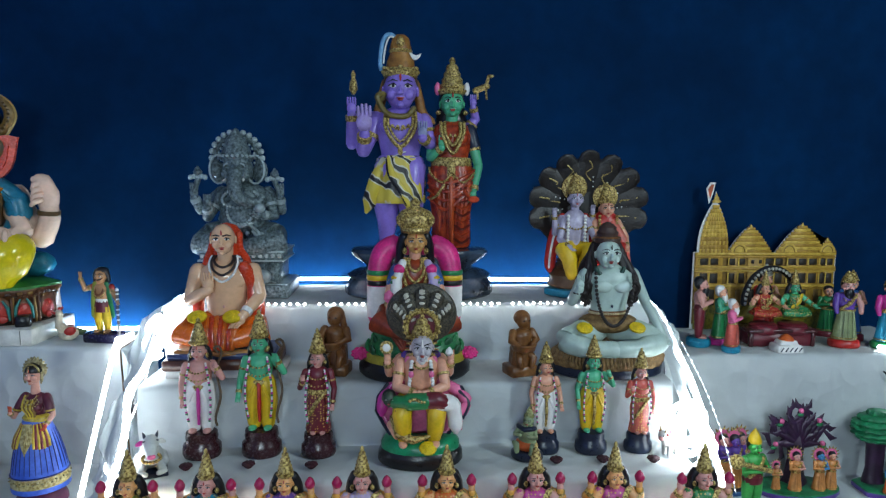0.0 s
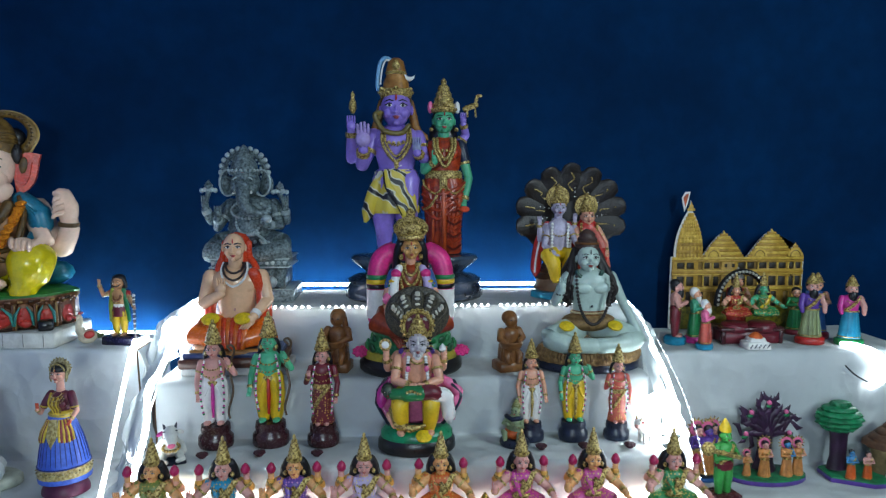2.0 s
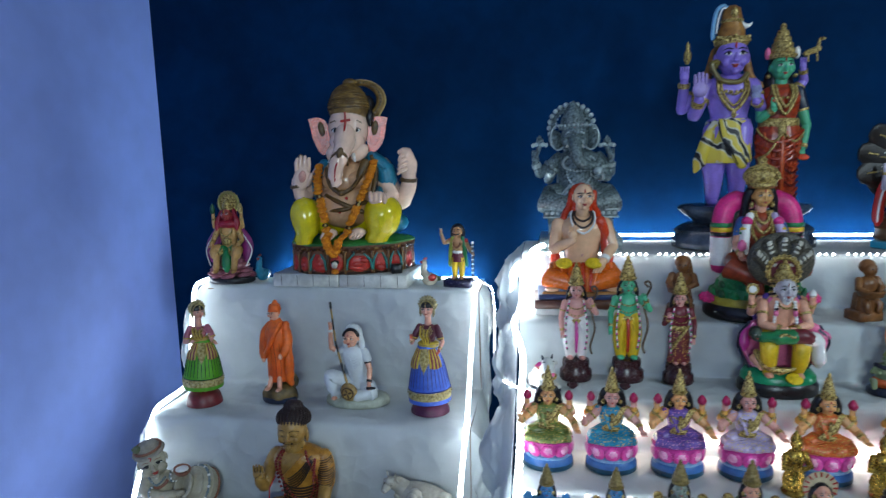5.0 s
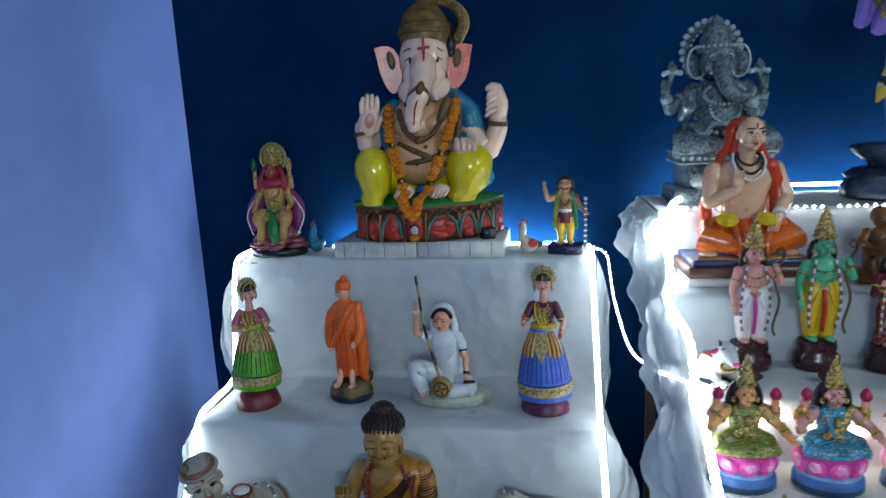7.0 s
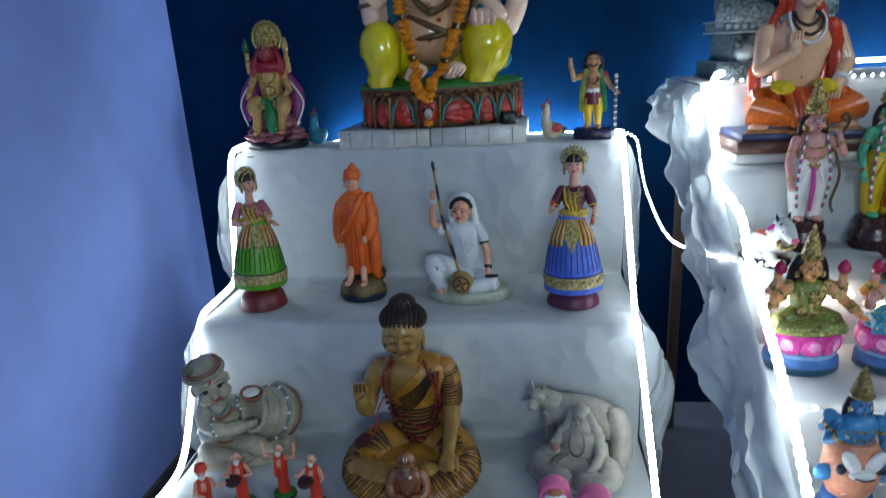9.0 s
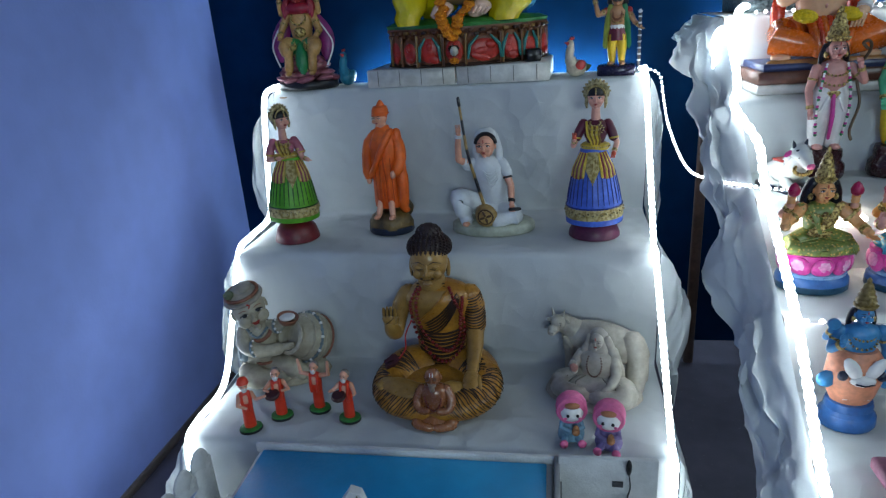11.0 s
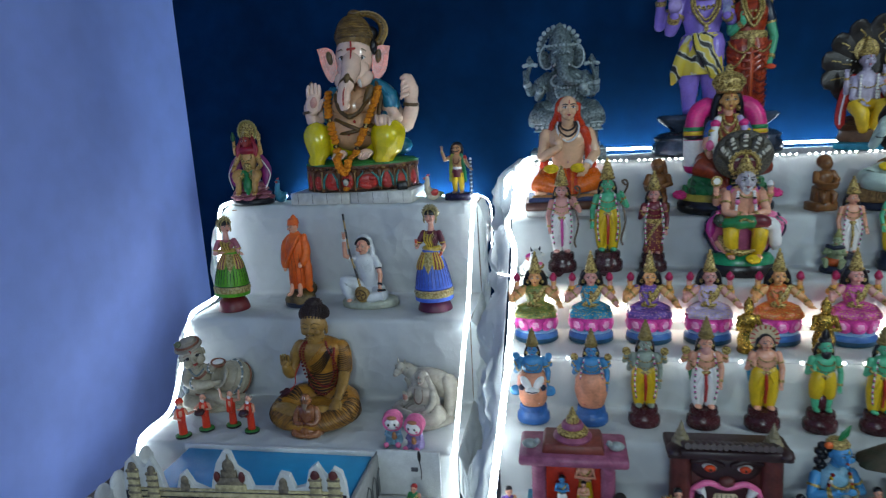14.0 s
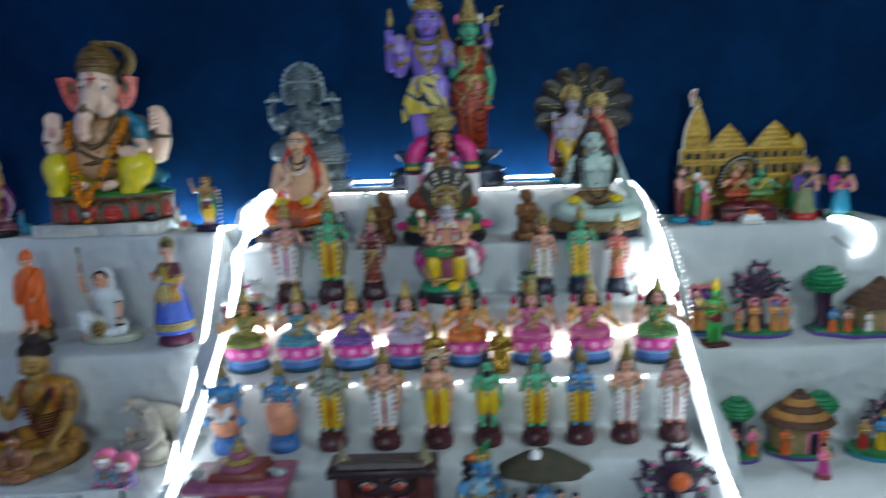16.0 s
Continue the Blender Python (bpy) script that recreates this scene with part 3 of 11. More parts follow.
def face(f, c, r, skin, hair=BLACK, look_x=0.0, brow=True, tilak=None, moustache=None):
    """A small painted head: skull, hair, nose, cheeks, eyes, lips, ears. r: half the face's height."""
    x, y, z = c
    f.ell((x, y, z + r * 0.08), (r * 0.86, r * 0.9, r * 0.94), skin, n=14)
    f.ell((x, y - r * 0.12, z - r * 0.4), (r * 0.66, r * 0.7, r * 0.6), skin, n=12)
    if hair:
        f.ell((x, y + r * 0.36, z + r * 0.2), (r * 0.96, r * 0.84, r * 0.98), hair, n=12)
    d = look_x * r
    f.ell((x + d, y - r * 0.9, z - r * 0.1), (r * 0.13, r * 0.17, r * 0.28), skin, n=8)
    f.ell((x + d, y - r * 0.98, z - r * 0.24), (r * 0.17, r * 0.12, r * 0.1), skin, n=7)
    for s in (-1, 1):
        ex = x + d + s * r * 0.36
        f.ell((x + d + s * r * 0.4, y - r * 0.6, z - r * 0.28), (r * 0.3, r * 0.24, r * 0.28), skin, n=8)
        f.ell((ex, y - r * 0.80, z + r * 0.12), (r * 0.19, r * 0.07, r * 0.085), WHITE, n=8)
        f.ell((ex, y - r * 0.86, z + r * 0.12), (r * 0.08, r * 0.05, r * 0.08), BLACK, n=7)
        f.tube([(ex - r * 0.23, y - r * 0.80, z + r * 0.13), (ex, y - r * 0.88, z + r * 0.24), (ex + r * 0.23, y - r * 0.80, z + r * 0.13)], r * 0.035, BLACK, n=5)
        if brow:
            f.tube([(ex - s * r * 0.2, y - r * 0.83, z + r * 0.36), (ex, y - r * 0.84, z + r * 0.43), (ex + s * r * 0.26, y - r * 0.68, z + r * 0.34)], [r * 0.035, r * 0.035, r * 0.015], BLACK, n=5)
        f.ell((x + s * r * 0.87, y + r * 0.05, z - r * 0.05), (r * 0.1, r * 0.18, r * 0.28), skin, n=8)
    f.ell((x + d, y - r * 0.80, z - r * 0.46), (r * 0.22, r * 0.1, r * 0.05), LIPS, n=8)
    f.ell((x + d, y - r * 0.80, z - r * 0.55), (r * 0.15, r * 0.1, r * 0.055), LIPS, n=8)
    f.ell((x + d, y - r * 0.72, z - r * 0.8), (r * 0.2, r * 0.18, r * 0.15), skin, n=8)
    if tilak:
        f.ell((x + d, y - r * 0.84, z + r * 0.55), (r * 0.06, r * 0.06, r * 0.2), tilak, n=6)
    if moustache:
        for s in (-1, 1):
            f.tube([(x + d, y - r * 0.92, z - r * 0.36), (x + d + s * r * 0.32, y - r * 0.82, z - r * 0.40), (x + d + s * r * 0.52, y - r * 0.66, z - r * 0.33)], [r * 0.06, r * 0.06, r * 0.02], moustache, n=5)
    return f


def crown(f, c, r, h, mat=GOLD, tiers=4):
    """A tall tiered crown with a knob; c: middle of its lower rim."""
    x, y, z = c
    prof = [(r * 1.0, 0), (r * 1.12, h * 0.04), (r * 1.12, h * 0.12), (r * 0.95, h * 0.14)]
    for i in range(tiers):
        a, b = 0.16 + 0.62 * i / tiers, 0.16 + 0.62 * (i + 1) / tiers
        w = r * (0.98 - 0.66 * (i / tiers) ** 1.1)
        prof += [(w, h * a), (w * 1.02, h * (a * 0.4 + b * 0.6)), (w * 0.82, h * b)]
    prof += [(r * 0.2, h * 0.83), (r * 0.26, h * 0.88), (r * 0.22, h * 0.94), (r * 0.05, h)]
    f.lathe(prof, mat, (x, y, z), n=14)
    f.beads([(x + r * 1.1 * math.sin(t), y - r * 1.1 * math.cos(t), z + h * 0.09) for t in (-1.2, -0.8, -0.4, 0, 0.4, 0.8, 1.2)], r * 0.13, mat, 5)
    f.ell((x, y - r * 0.95, z + h * 0.28), (r * 0.3, r * 0.2, h * 0.13), mat, n=8)
    return f


def necklace(f, c, w, drop, mat, r, n=14, y=None, depth=0.0):
    x, yy, z = c
    pts = [(x + w * math.sin(t), yy - depth * (0.5 + 0.5 * math.cos(t)), z - drop * (0.5 + 0.5 * math.cos(t)) ** 0.8) for t in (math.pi * (k / (n - 1) * 2 - 1) * 0.75 for k in range(n))]
    return f.beads(pts, r, mat, 6)


def arm(f, pts, r, mat, bangle=GOLD, hand=None, up=False):
    """Shoulder, elbow, wrist; a hand with fingers beyond it."""
    a, b, c = (Vector(p) for p in pts)
    f.tube([a, (a + b) / 2, b], [r * 1.15, r * 1.05, r * 0.9], mat, n=9)
    f.tube([b, (b + c) / 2, c], [r * 0.92, r * 0.85, r * 0.66], mat, n=9)
    d = (c - b).normalized()
    if bangle:
        f.tube([c - d * r * 1.0, c - d * r * 0.2], r * 0.92, bangle, n=8, round_ends=False)
        m = (a + b) / 2
        e = (b - a).normalized()
        f.tube([m - e * r * 0.25, m + e * r * 0.25], r * 1.25, bangle, n=8, round_ends=False)
    t = Vector((0, 0, 1)) if up else d
    p = c + t * r * 0.75
    f.ell(p, (r * 0.72, r * 0.42, r * 0.85), hand or mat, n=8)
    side = Vector((1, 0, 0))
    for k in range(4):
        q = p + side * (k - 1.5) * r * 0.36 + t * r * 0.6
        f.tube([q, q + t * r * 0.95 + Vector((0, -0.15 * r, 0))], [r * 0.18, r * 0.14], hand or mat, n=5)
    return f


def garland(f, x, w, z0, z1, y, r, cols=(WHITE, WHITE, MAGENTA, GREEN)):
    """Two flower strands from the shoulders down the sides."""
    for s in (-1, 1):
        n = max(6, int((z0 - z1) / (r * 1.5)))
        for k in range(n):
            u = k / (n - 1)
            f.ell((x + s * (w * (0.72 + 0.4 * math.sin(u * 2.6))), y - 0.02 * math.sin(u * 3), z0 + (z1 - z0) * u), r * (1.15 if k % len(cols) > 1 else 0.9), cols[k % len(cols)], n=7)
    return f


def pedestal(f, r, h, mat, sq=0.85):
    f.lathe([(r * 0.93, 0), (r, h * 0.12), (r * 0.98, h * 0.45), (r * 0.8, h * 0.6), (r * 0.84, h * 0.75), (r * 0.8, h * 0.97), (r * 0.55, h)], mat, sq=sq, n=20)
    return f


def standing(h, skin, lower, upper=None, stripe=RED, style="dhoti", base=DARKBASE, crown_mat=GOLD, flowers=True, left="hang", right="bless", extra=None, beard=None, hair=BLACK, bow=False, head_item="crown", flower_cols=(WHITE, WHITE, MAGENTA, GREEN), four=None, cape=None, wide=1.0, bz=0.19, turn=0.0):
    """A clay doll that stands on a rounded base."""
    f = Fig(h)
    pedestal(f, 0.135 * wide, bz - 0.01, base)
    w = wide
    if style == "dhoti":
        for s in (-1, 1):
            f.tube([(s * 0.035 * w, 0, 0.50), (s * 0.05 * w, -0.005, 0.38), (s * 0.05 * w, 0, 0.27), (s * 0.045 * w, 0, bz + 0.025)], [0.068 * w, 0.064 * w, 0.052 * w, 0.045 * w], lower, n=12, flat=0.85)
            f.ell((s * 0.05 * w, -0.04, bz + 0.005), (0.03 * w, 0.05, 0.018), skin, n=8)
        f.tube([(0, -0.055, 0.50), (0.003, -0.068, 0.38), (0, -0.058, 0.25)], [0.012, 0.014, 0.010], stripe, n=6)
        for s in (-1, 1):
            f.tube([(s * 0.03, -0.058, 0.49), (s * 0.06, -0.058, 0.42), (s * 0.09, -0.03, 0.38)], [0.012, 0.010, 0.006], lower, n=6)
    elif style == "sari":
        f.lathe([(0.088 * w, bz - 0.005), (0.098 * w, bz + 0.015), (0.082 * w, 0.30), (0.09 * w, 0.42), (0.072 * w, 0.50)], lower, sq=0.72, n=24, waves=12, amp=0.035)
        f.tube([(0.07, -0.05, 0.52), (0.0, -0.075, 0.44), (-0.05, -0.07, 0.36), (-0.075, -0.04, 0.30)], [0.012, 0.016, 0.016, 0.008], stripe, n=6)
        for s in (-1, 1):
            f.ell((s * 0.035, -0.055, bz + 0.002), (0.024, 0.045, 0.016), skin, n=8)
    elif style == "shorts":
        for s in (-1, 1):
            f.tube([(s * 0.035, 0, 0.50), (s * 0.05, 0, 0.40), (s * 0.052, 0, 0.33)], [0.066, 0.064, 0.055], lower, n=10)
            f.tube([(s * 0.052, 0, 0.35), (s * 0.05, 0, 0.27), (s * 0.048, 0, bz + 0.02)], [0.042, 0.038, 0.03], skin, n=9)
            f.ell((s * 0.05, -0.03, bz + 0.005), (0.03, 0.05, 0.018), skin, n=8)
        f.box((0, -0.01, (bz + 0.33) / 2), (0.06, 0.05, 0.33 - bz), base)
    elif style == "fish":
        f.lathe([(0.11, bz - 0.02), (0.135, bz + 0.03), (0.165, 0.34), (0.155, 0.47), (0.11, 0.53)], lower, sq=0.8, n=20)
        f.lathe([(0.15, 0), (0.165, 0.02), (0.15, 0.10), (0.13, 0.14)], base, sq=0.85, n=20)
        if not flowers:
            for q in (-1, 1):
                f.ell((q * 0.062, -0.122, 0.45), (0.042, 0.024, 0.088), WHITE, rot=(0, q * 32, 0), n=10)
                f.ell((q * 0.108, -0.112, 0.40), (0.032, 0.024, 0.034), NAVYBASE, n=8)
                f.ell((q * 0.17, -0.05, 0.34), (0.06, 0.025, 0.06), skin, rot=(0, q * 40, 0), n=8)
            f.ell((0, -0.13, 0.375), (0.075, 0.035, 0.036), WHITE, n=10)
            f.tube([(-0.05, -0.163, 0.372), (0, -0.168, 0.362), (0.05, -0.163, 0.372)], 0.005, NAVYBASE, n=5)
        for k in range(4):
            z = bz + 0.04 + k * 0.055
            f.tube([((0.128 + 0.006 * k) * math.sin(t), -(0.105 + 0.004 * k) * math.cos(t), z + 0.012 * math.cos(t * 6)) for t in (x * 0.3 - 1.2 for x in range(9))], 0.005, stripe, n=5)
    top = upper or skin
    f.lathe([(0.068 * w, 0.48), (0.074 * w, 0.53), (0.086 * w, 0.60), (0.09 * w, 0.64), (0.068 * w, 0.682), (0.03, 0.70)], top, sq=0.66, n=16)
    f.lathe([(0.078 * w, 0.485), (0.084 * w, 0.495), (0.084 * w, 0.515), (0.076 * w, 0.525)], GOLD, sq=0.72, n=16)
    f.tube([(0, 0.0, 0.67), (0, -0.005, 0.72)], 0.03, skin, n=8)
    face(f, (0, -0.008, 0.758), 0.058, skin, hair, look_x=turn, tilak=RED)
    if beard:
        f.ell((0, -0.03, 0.705), (0.042, 0.038, 0.05), beard, n=10)
    if head_item == "crown":
        crown(f, (0, 0.0, 0.805), 0.057, 0.19, crown_mat)
    elif head_item == "bun":
        f.ell((0, 0.02, 0.81), (0.055, 0.05, 0.04), hair, n=10)
        f.lathe([(0.03, 0), (0.036, 0.03), (0.02, 0.07), (0.004, 0.09)], hair, (0, 0.01, 0.83), n=10)
    elif head_item == "halo":
        f.lathe([(0.09, -0.008), (0.115, -0.006), (0.115, 0.006), (0.09, 0.008)], paint("cream_paint", "cdb994", 0.5), (0, 0.04, 0.78), rot=(90, 0, 0), n=24)
        for k in range(16):
            t = k * math.pi / 8
            f.tube([(0.085 * math.cos(t), 0.03, 0.78 + 0.085 * math.sin(t)), (0.112 * math.cos(t), 0.03, 0.78 + 0.112 * math.sin(t))], 0.006, RED, n=5)
    for s in (-1, 1):
        f.ell((s * 0.055, -0.005, 0.73), (0.014, 0.014, 0.02), GOLD, n=6)
        f.tube([(s * 0.045, 0.02, 0.77), (s * 0.062, 0.02, 0.72), (s * 0.075, 0.02, 0.68)], [0.025, 0.024, 0.01], hair or skin, n=7)
    necklace(f, (0, -0.02, 0.675), 0.06, 0.06, GOLD, 0.008, depth=0.055)
    necklace(f, (0, -0.02, 0.67), 0.075, 0.11, GOLD, 0.008, depth=0.06)
    poses = {"hang": ((0.105, 0, 0.655), (0.142, -0.01, 0.53), (0.13, -0.04, 0.42)), "bless": ((0.105, 0, 0.655), (0.15, -0.03, 0.54), (0.115, -0.09, 0.60)),
             "bow": ((0.105, 0, 0.655), (0.185, -0.03, 0.575), (0.145, -0.05, 0.66)), "pray": ((0.1, 0, 0.65), (0.13, -0.05, 0.54), (0.025, -0.10, 0.585)),
             "hip": ((0.105, 0, 0.655), (0.16, 0.0, 0.55), (0.10, -0.05, 0.49)), "low": ((0.105, 0, 0.655), (0.145, 0.0, 0.54), (0.15, -0.06, 0.44))}
    for s, how in ((-1, right), (1, left)):
        p = [(s * a * w * 0.88, b, c) for a, b, c in poses[how]]
        arm(f, p, 0.0245 * w, skin if not upper else upper, hand=skin, up=how == "bless")
    if four:
        for s in (-1, 1):
            arm(f, [(s * 0.10, 0.02, 0.65), (s * 0.175, 0.03, 0.59), (s * 0.165, 0.0, 0.645)], 0.026, skin, up=True)
            f.lathe([(0.005, -0.012), (0.036, -0.01), (0.036, 0.01), (0.005, 0.012)], four, (s * 0.162, -0.02, 0.70), rot=(90, 0, 0), n=14)
    if flowers:
        garland(f, 0, 0.078 * w, 0.68, 0.27, -0.05, 0.0085, flower_cols)
    if bow:
        f.tube(bezier([(0.145, -0.05, 0.76), (0.12, -0.05, 0.79), (0.15, -0.05, 0.80), (0.165, -0.04, 0.75), (0.12, -0.02, 0.62), (0.15, -0.04, 0.45), (0.115, -0.05, 0.30), (0.125, -0.06, 0.24)], 6), 0.009, paint("bow_brown", "5a4632", 0.4), n=6)
    if cape:
        f.lathe([(0.12, 0.40), (0.135, 0.48), (0.12, 0.6), (0.09, 0.68)], cape, (0, 0.03, 0), sq=0.5, n=16, waves=9, amp=0.04)
    if extra:
        extra(f)
    return f


def seated(h, skin, cloth, second=GOLD, base=BLUE, lotus=True, arms4=True, arm_mat=None, crown_mat=GOLD):
    """A goddess doll seated on a lotus over a round base."""
    f = Fig(h)
    arm_mat = arm_mat or skin
    f.lathe([(0.225, 0), (0.242, 0.015), (0.24, 0.055)], paint("dark_teal_base", "123f58", 0.3) if lotus else base, sq=0.82, n=24)
    f.lathe([(0.24, 0.05), (0.236, 0.09), (0.215, 0.115)], base, sq=0.82, n=24)
    f.lathe([(0.215, 0.11), (0.222, 0.14), (0.19, 0.16)], paint("pale_blue_base", "86a9c8", 0.3, second="5f8fc0", scale=30) if lotus else base, sq=0.82, n=24)
    if lotus:
        f.lathe([(0.17, 0.13), (0.222, 0.20), (0.236, 0.285), (0.18, 0.295)], MAGENTA, sq=0.82, n=24)
        PP = paint("pale_pink_paint", "f2bcd6", 0.3, second="e78abb", scale=40)
        for k in range(9):
            t = 2 * math.pi * k / 9
            f.ell((0.208 * math.sin(t), -0.170 * math.cos(t), 0.200), (0.076, 0.034, 0.080), paint("bright_lotus_pink", "e04aa0", 0.3), rot=(18 * math.cos(t), 0, math.degrees(t)), n=9)
            f.ell((0.222 * math.sin(t), -0.182 * math.cos(t), 0.210), (0.056, 0.028, 0.056), PP, rot=(18 * math.cos(t), 0, math.degrees(t)), n=8)
    # crossed legs under the dress
    f.ell((0, -0.01, 0.325), (0.232, 0.165, 0.062), cloth, n=20)
    PALE = paint("pale_fold_gilt", "d8c48e", 0.35)
    for k in range(7):
        x = -0.17 + k * 0.055
        f.tube([(x, -0.13 - 0.02 * math.cos(x * 9), 0.362), (x + 0.022, -0.158 - 0.02 * math.cos(x * 9), 0.335), (x + 0.035, -0.162 - 0.012 * math.cos(x * 9), 0.30)], [0.004, 0.009, 0.005], PALE if k % 3 == 1 else cloth, n=5)
    for s in (-1, 1):
        f.tube([(s * 0.07, 0.0, 0.37), (s * 0.17, -0.06, 0.345), (s * 0.19, -0.09, 0.325), (s * 0.05, -0.15, 0.315)], [0.075, 0.066, 0.058, 0.045], cloth, n=10)
        for k in range(4):
            f.tube([(s * 0.03, -0.10 - k * 0.012, 0.395 - k * 0.022), (s * 0.12, -0.125, 0.385 - k * 0.022), (s * 0.2, -0.11, 0.345 - k * 0.012)], [0.006, 0.008, 0.004], second if k == 3 else cloth, n=5)
    f.lathe([(0.0, 0), (0.05, -0.005), (0.055, -0.03), (0.02, -0.05)], cloth, (0, -0.165, 0.33), n=10, sq=0.5)
    f.ell((0.06, -0.165, 0.305), (0.05, 0.025, 0.016), skin, n=8)
    # body
    f.lathe([(0.10, 0.36), (0.092, 0.42), (0.11, 0.50), (0.125, 0.555), (0.10, 0.60), (0.045, 0.625)], cloth, sq=0.68, n=16)
    f.lathe([(0.105, 0.385), (0.112, 0.395), (0.112, 0.415), (0.10, 0.425)], GOLD, sq=0.72, n=16)
    f.tube([(0.10, -0.04, 0.60), (0.03, -0.095, 0.50), (-0.07, -0.085, 0.42)], [0.026, 0.034, 0.024], second, n=7, flat=0.5)
    f.tube([(-0.08, -0.04, 0.60), (-0.05, -0.09, 0.52), (-0.02, -0.1, 0.43)], [0.02, 0.02, 0.012], cloth, n=7, flat=0.6)
    for k in range(6):
        f.ell((0.0, -0.098 + k * 0.002, 0.565 - k * 0.026), (0.018, 0.012, 0.014), GOLD, n=6)
    necklace(f, (0, -0.015, 0.605), 0.075, 0.06, GOLD, 0.012, depth=0.075)
    necklace(f, (0, -0.015, 0.60), 0.085, 0.11, GOLD, 0.012, depth=0.085)
    f.tube([(0, 0, 0.60), (0, -0.005, 0.66)], 0.042, skin, n=8)
    face(f, (0, -0.016, 0.705), 0.074, skin, BLACK, tilak=RED)
    for s in (-1, 1):
        f.tube(bezier([(s * 0.06, 0.02, 0.75), (s * 0.09, 0.025, 0.68), (s * 0.10, 0.03, 0.60), (s * 0.085, 0.03, 0.55)], 4), [0.04] * 5 + [0.038] * 5 + [0.03, 0.02, 0.01], BLACK, n=7)
    f.ell((0, 0.05, 0.66), (0.09, 0.05, 0.12), BLACK, n=10)
    crown(f, (0, 0.0, 0.76), 0.060, 0.24, crown_mat, tiers=5)
    for s in (-1, 1):
        f.ell((s * 0.08, -0.014, 0.66), (0.018, 0.018, 0.024), GOLD, n=6)
        arm(f, [(s * 0.12, 0.0, 0.575), (s * 0.235, -0.05, 0.475), (s * 0.255, -0.13, 0.49 if s < 0 else 0.45)], 0.040, skin, up=s < 0, hand=skin)
        f.ell((s * 0.125, -0.005, 0.57), (0.045, 0.042, 0.05), second if s > 0 else cloth, n=8)
        if arms4:
            arm(f, [(s * 0.12, 0.03, 0.575), (s * 0.225, 0.02, 0.53), (s * 0.20, -0.02, 0.60)], 0.040, arm_mat, up=True, hand=skin)
            f.lathe([(0.012, 0), (0.036, 0.018), (0.042, 0.045), (0.026, 0.08), (0.004, 0.10)], paint("crimson_bud_paint", "a8164c", 0.3), (s * 0.195, -0.035, 0.668), n=10)
    return f


def at(x, y, z, turn=0.0):
    return pose(x, y, z, 0, 0, turn)


VIOLET = paint("violet_skin_paint", "8f76cf", 0.3, var=0.12)
TIGER = paint("tiger_skin_paint", "c9b036", 0.4)


def tiger_stripes(m):
    """Black and cream streaks painted over the yellow wrap."""
    nt = m.node_tree
    tc = nt.nodes.new("ShaderNodeTexCoord")
    wv = nt.nodes.new("ShaderNodeTexWave")
    wv.wave_type, wv.bands_direction = "BANDS", "DIAGONAL"
    wv.inputs["Scale"].default_value, wv.inputs["Distortion"].default_value, wv.inputs["Detail"].default_value, wv.inputs["Detail Scale"].default_value = 9.0, 9.0, 2.0, 1.2
    cr = nt.nodes.new("ShaderNodeValToRGB")
    el = cr.color_ramp.elements
    el[0].position, el[0].color = 0.0, (0.012, 0.010, 0.010, 1)
    el[1].position, el[1].color = 1.0, (0.60, 0.46, 0.05, 1)
    for at_, c in ((0.20, (0.012, 0.010, 0.010, 1)), (0.27, (0.55, 0.52, 0.40, 1)), (0.46, (0.62, 0.58, 0.42, 1)), (0.56, (0.60, 0.46, 0.05, 1))):
        e = el.new(at_)
        e.color = c
    nt.links.new(tc.outputs["Object"], wv.inputs["Vector"])
    nt.links.new(wv.outputs["Fac"], cr.inputs[0])
    nt.links.new(cr.outputs[0], nt.nodes["Principled BSDF"].inputs["Base Color"])


tiger_stripes(TIGER)
SILK = paint("rust_silk_paint", "bb451c", 0.3, second="7a2010", scale=60)
PEWTER = paint("antique_pewter", "86979a", 0.34, 0.2, second="2a3739", scale=120, bump=0.8, hard=0.2)
PEWTERL = paint("rubbed_pewter", "bccaca", 0.34, 0.2, second="8a989a", scale=60, bump=0.4, hard=0.3)
PALE = paint("pale_blue_skin_paint", "b3c6bc", 0.33, var=0.1)
IVORY = paint("ivory_skin_paint", "e6b791", 0.15, var=0.08, coat=0.4)
FUR = paint("tan_fur_paint", "9b7a4c", 0.7, second="6d4f2c", scale=70, bump=0.6)
COIR = paint("brown_clay_glaze", "8a5a2e", 0.35, second="6d4322")
MARIGOLD = paint("marigold_petals", "f09a10", 0.7, second="c96d08", scale=90, bump=0.6)
YFLOWER = paint("yellow_petals", "e6c210", 0.6, var=0.2, scale=90, bump=0.5)
MARBLEBASE = paint("veined_blue_black_base", "12161f", 0.22, second="3e4f63", scale=14)
HAIRB = paint("brown_hair_paint", "6a5024", 0.4, second="493413", scale=40)


def rosette(f, c, r, mat, n=14, facing=-60):
    """A small round blossom of many petals."""
    c = Vector(c)
    for ring, (rr, k) in enumerate(((1.0, n), (0.65, n - 3), (0.3, 6))):
        for i in range(k):
            t = 2 * math.pi * (i + ring * 0.5) / k
            d = Euler((radians(facing + 90), 0, 0)).to_matrix() @ Vector((math.cos(t), math.sin(t), 0))
            f.ell(c + d * r * rr * 0.6 + Vector((0, -r * 0.12 * ring, r * 0.05 * ring)), (r * 0.3, r * 0.3, r * 0.22), mat, n=6)
    return f


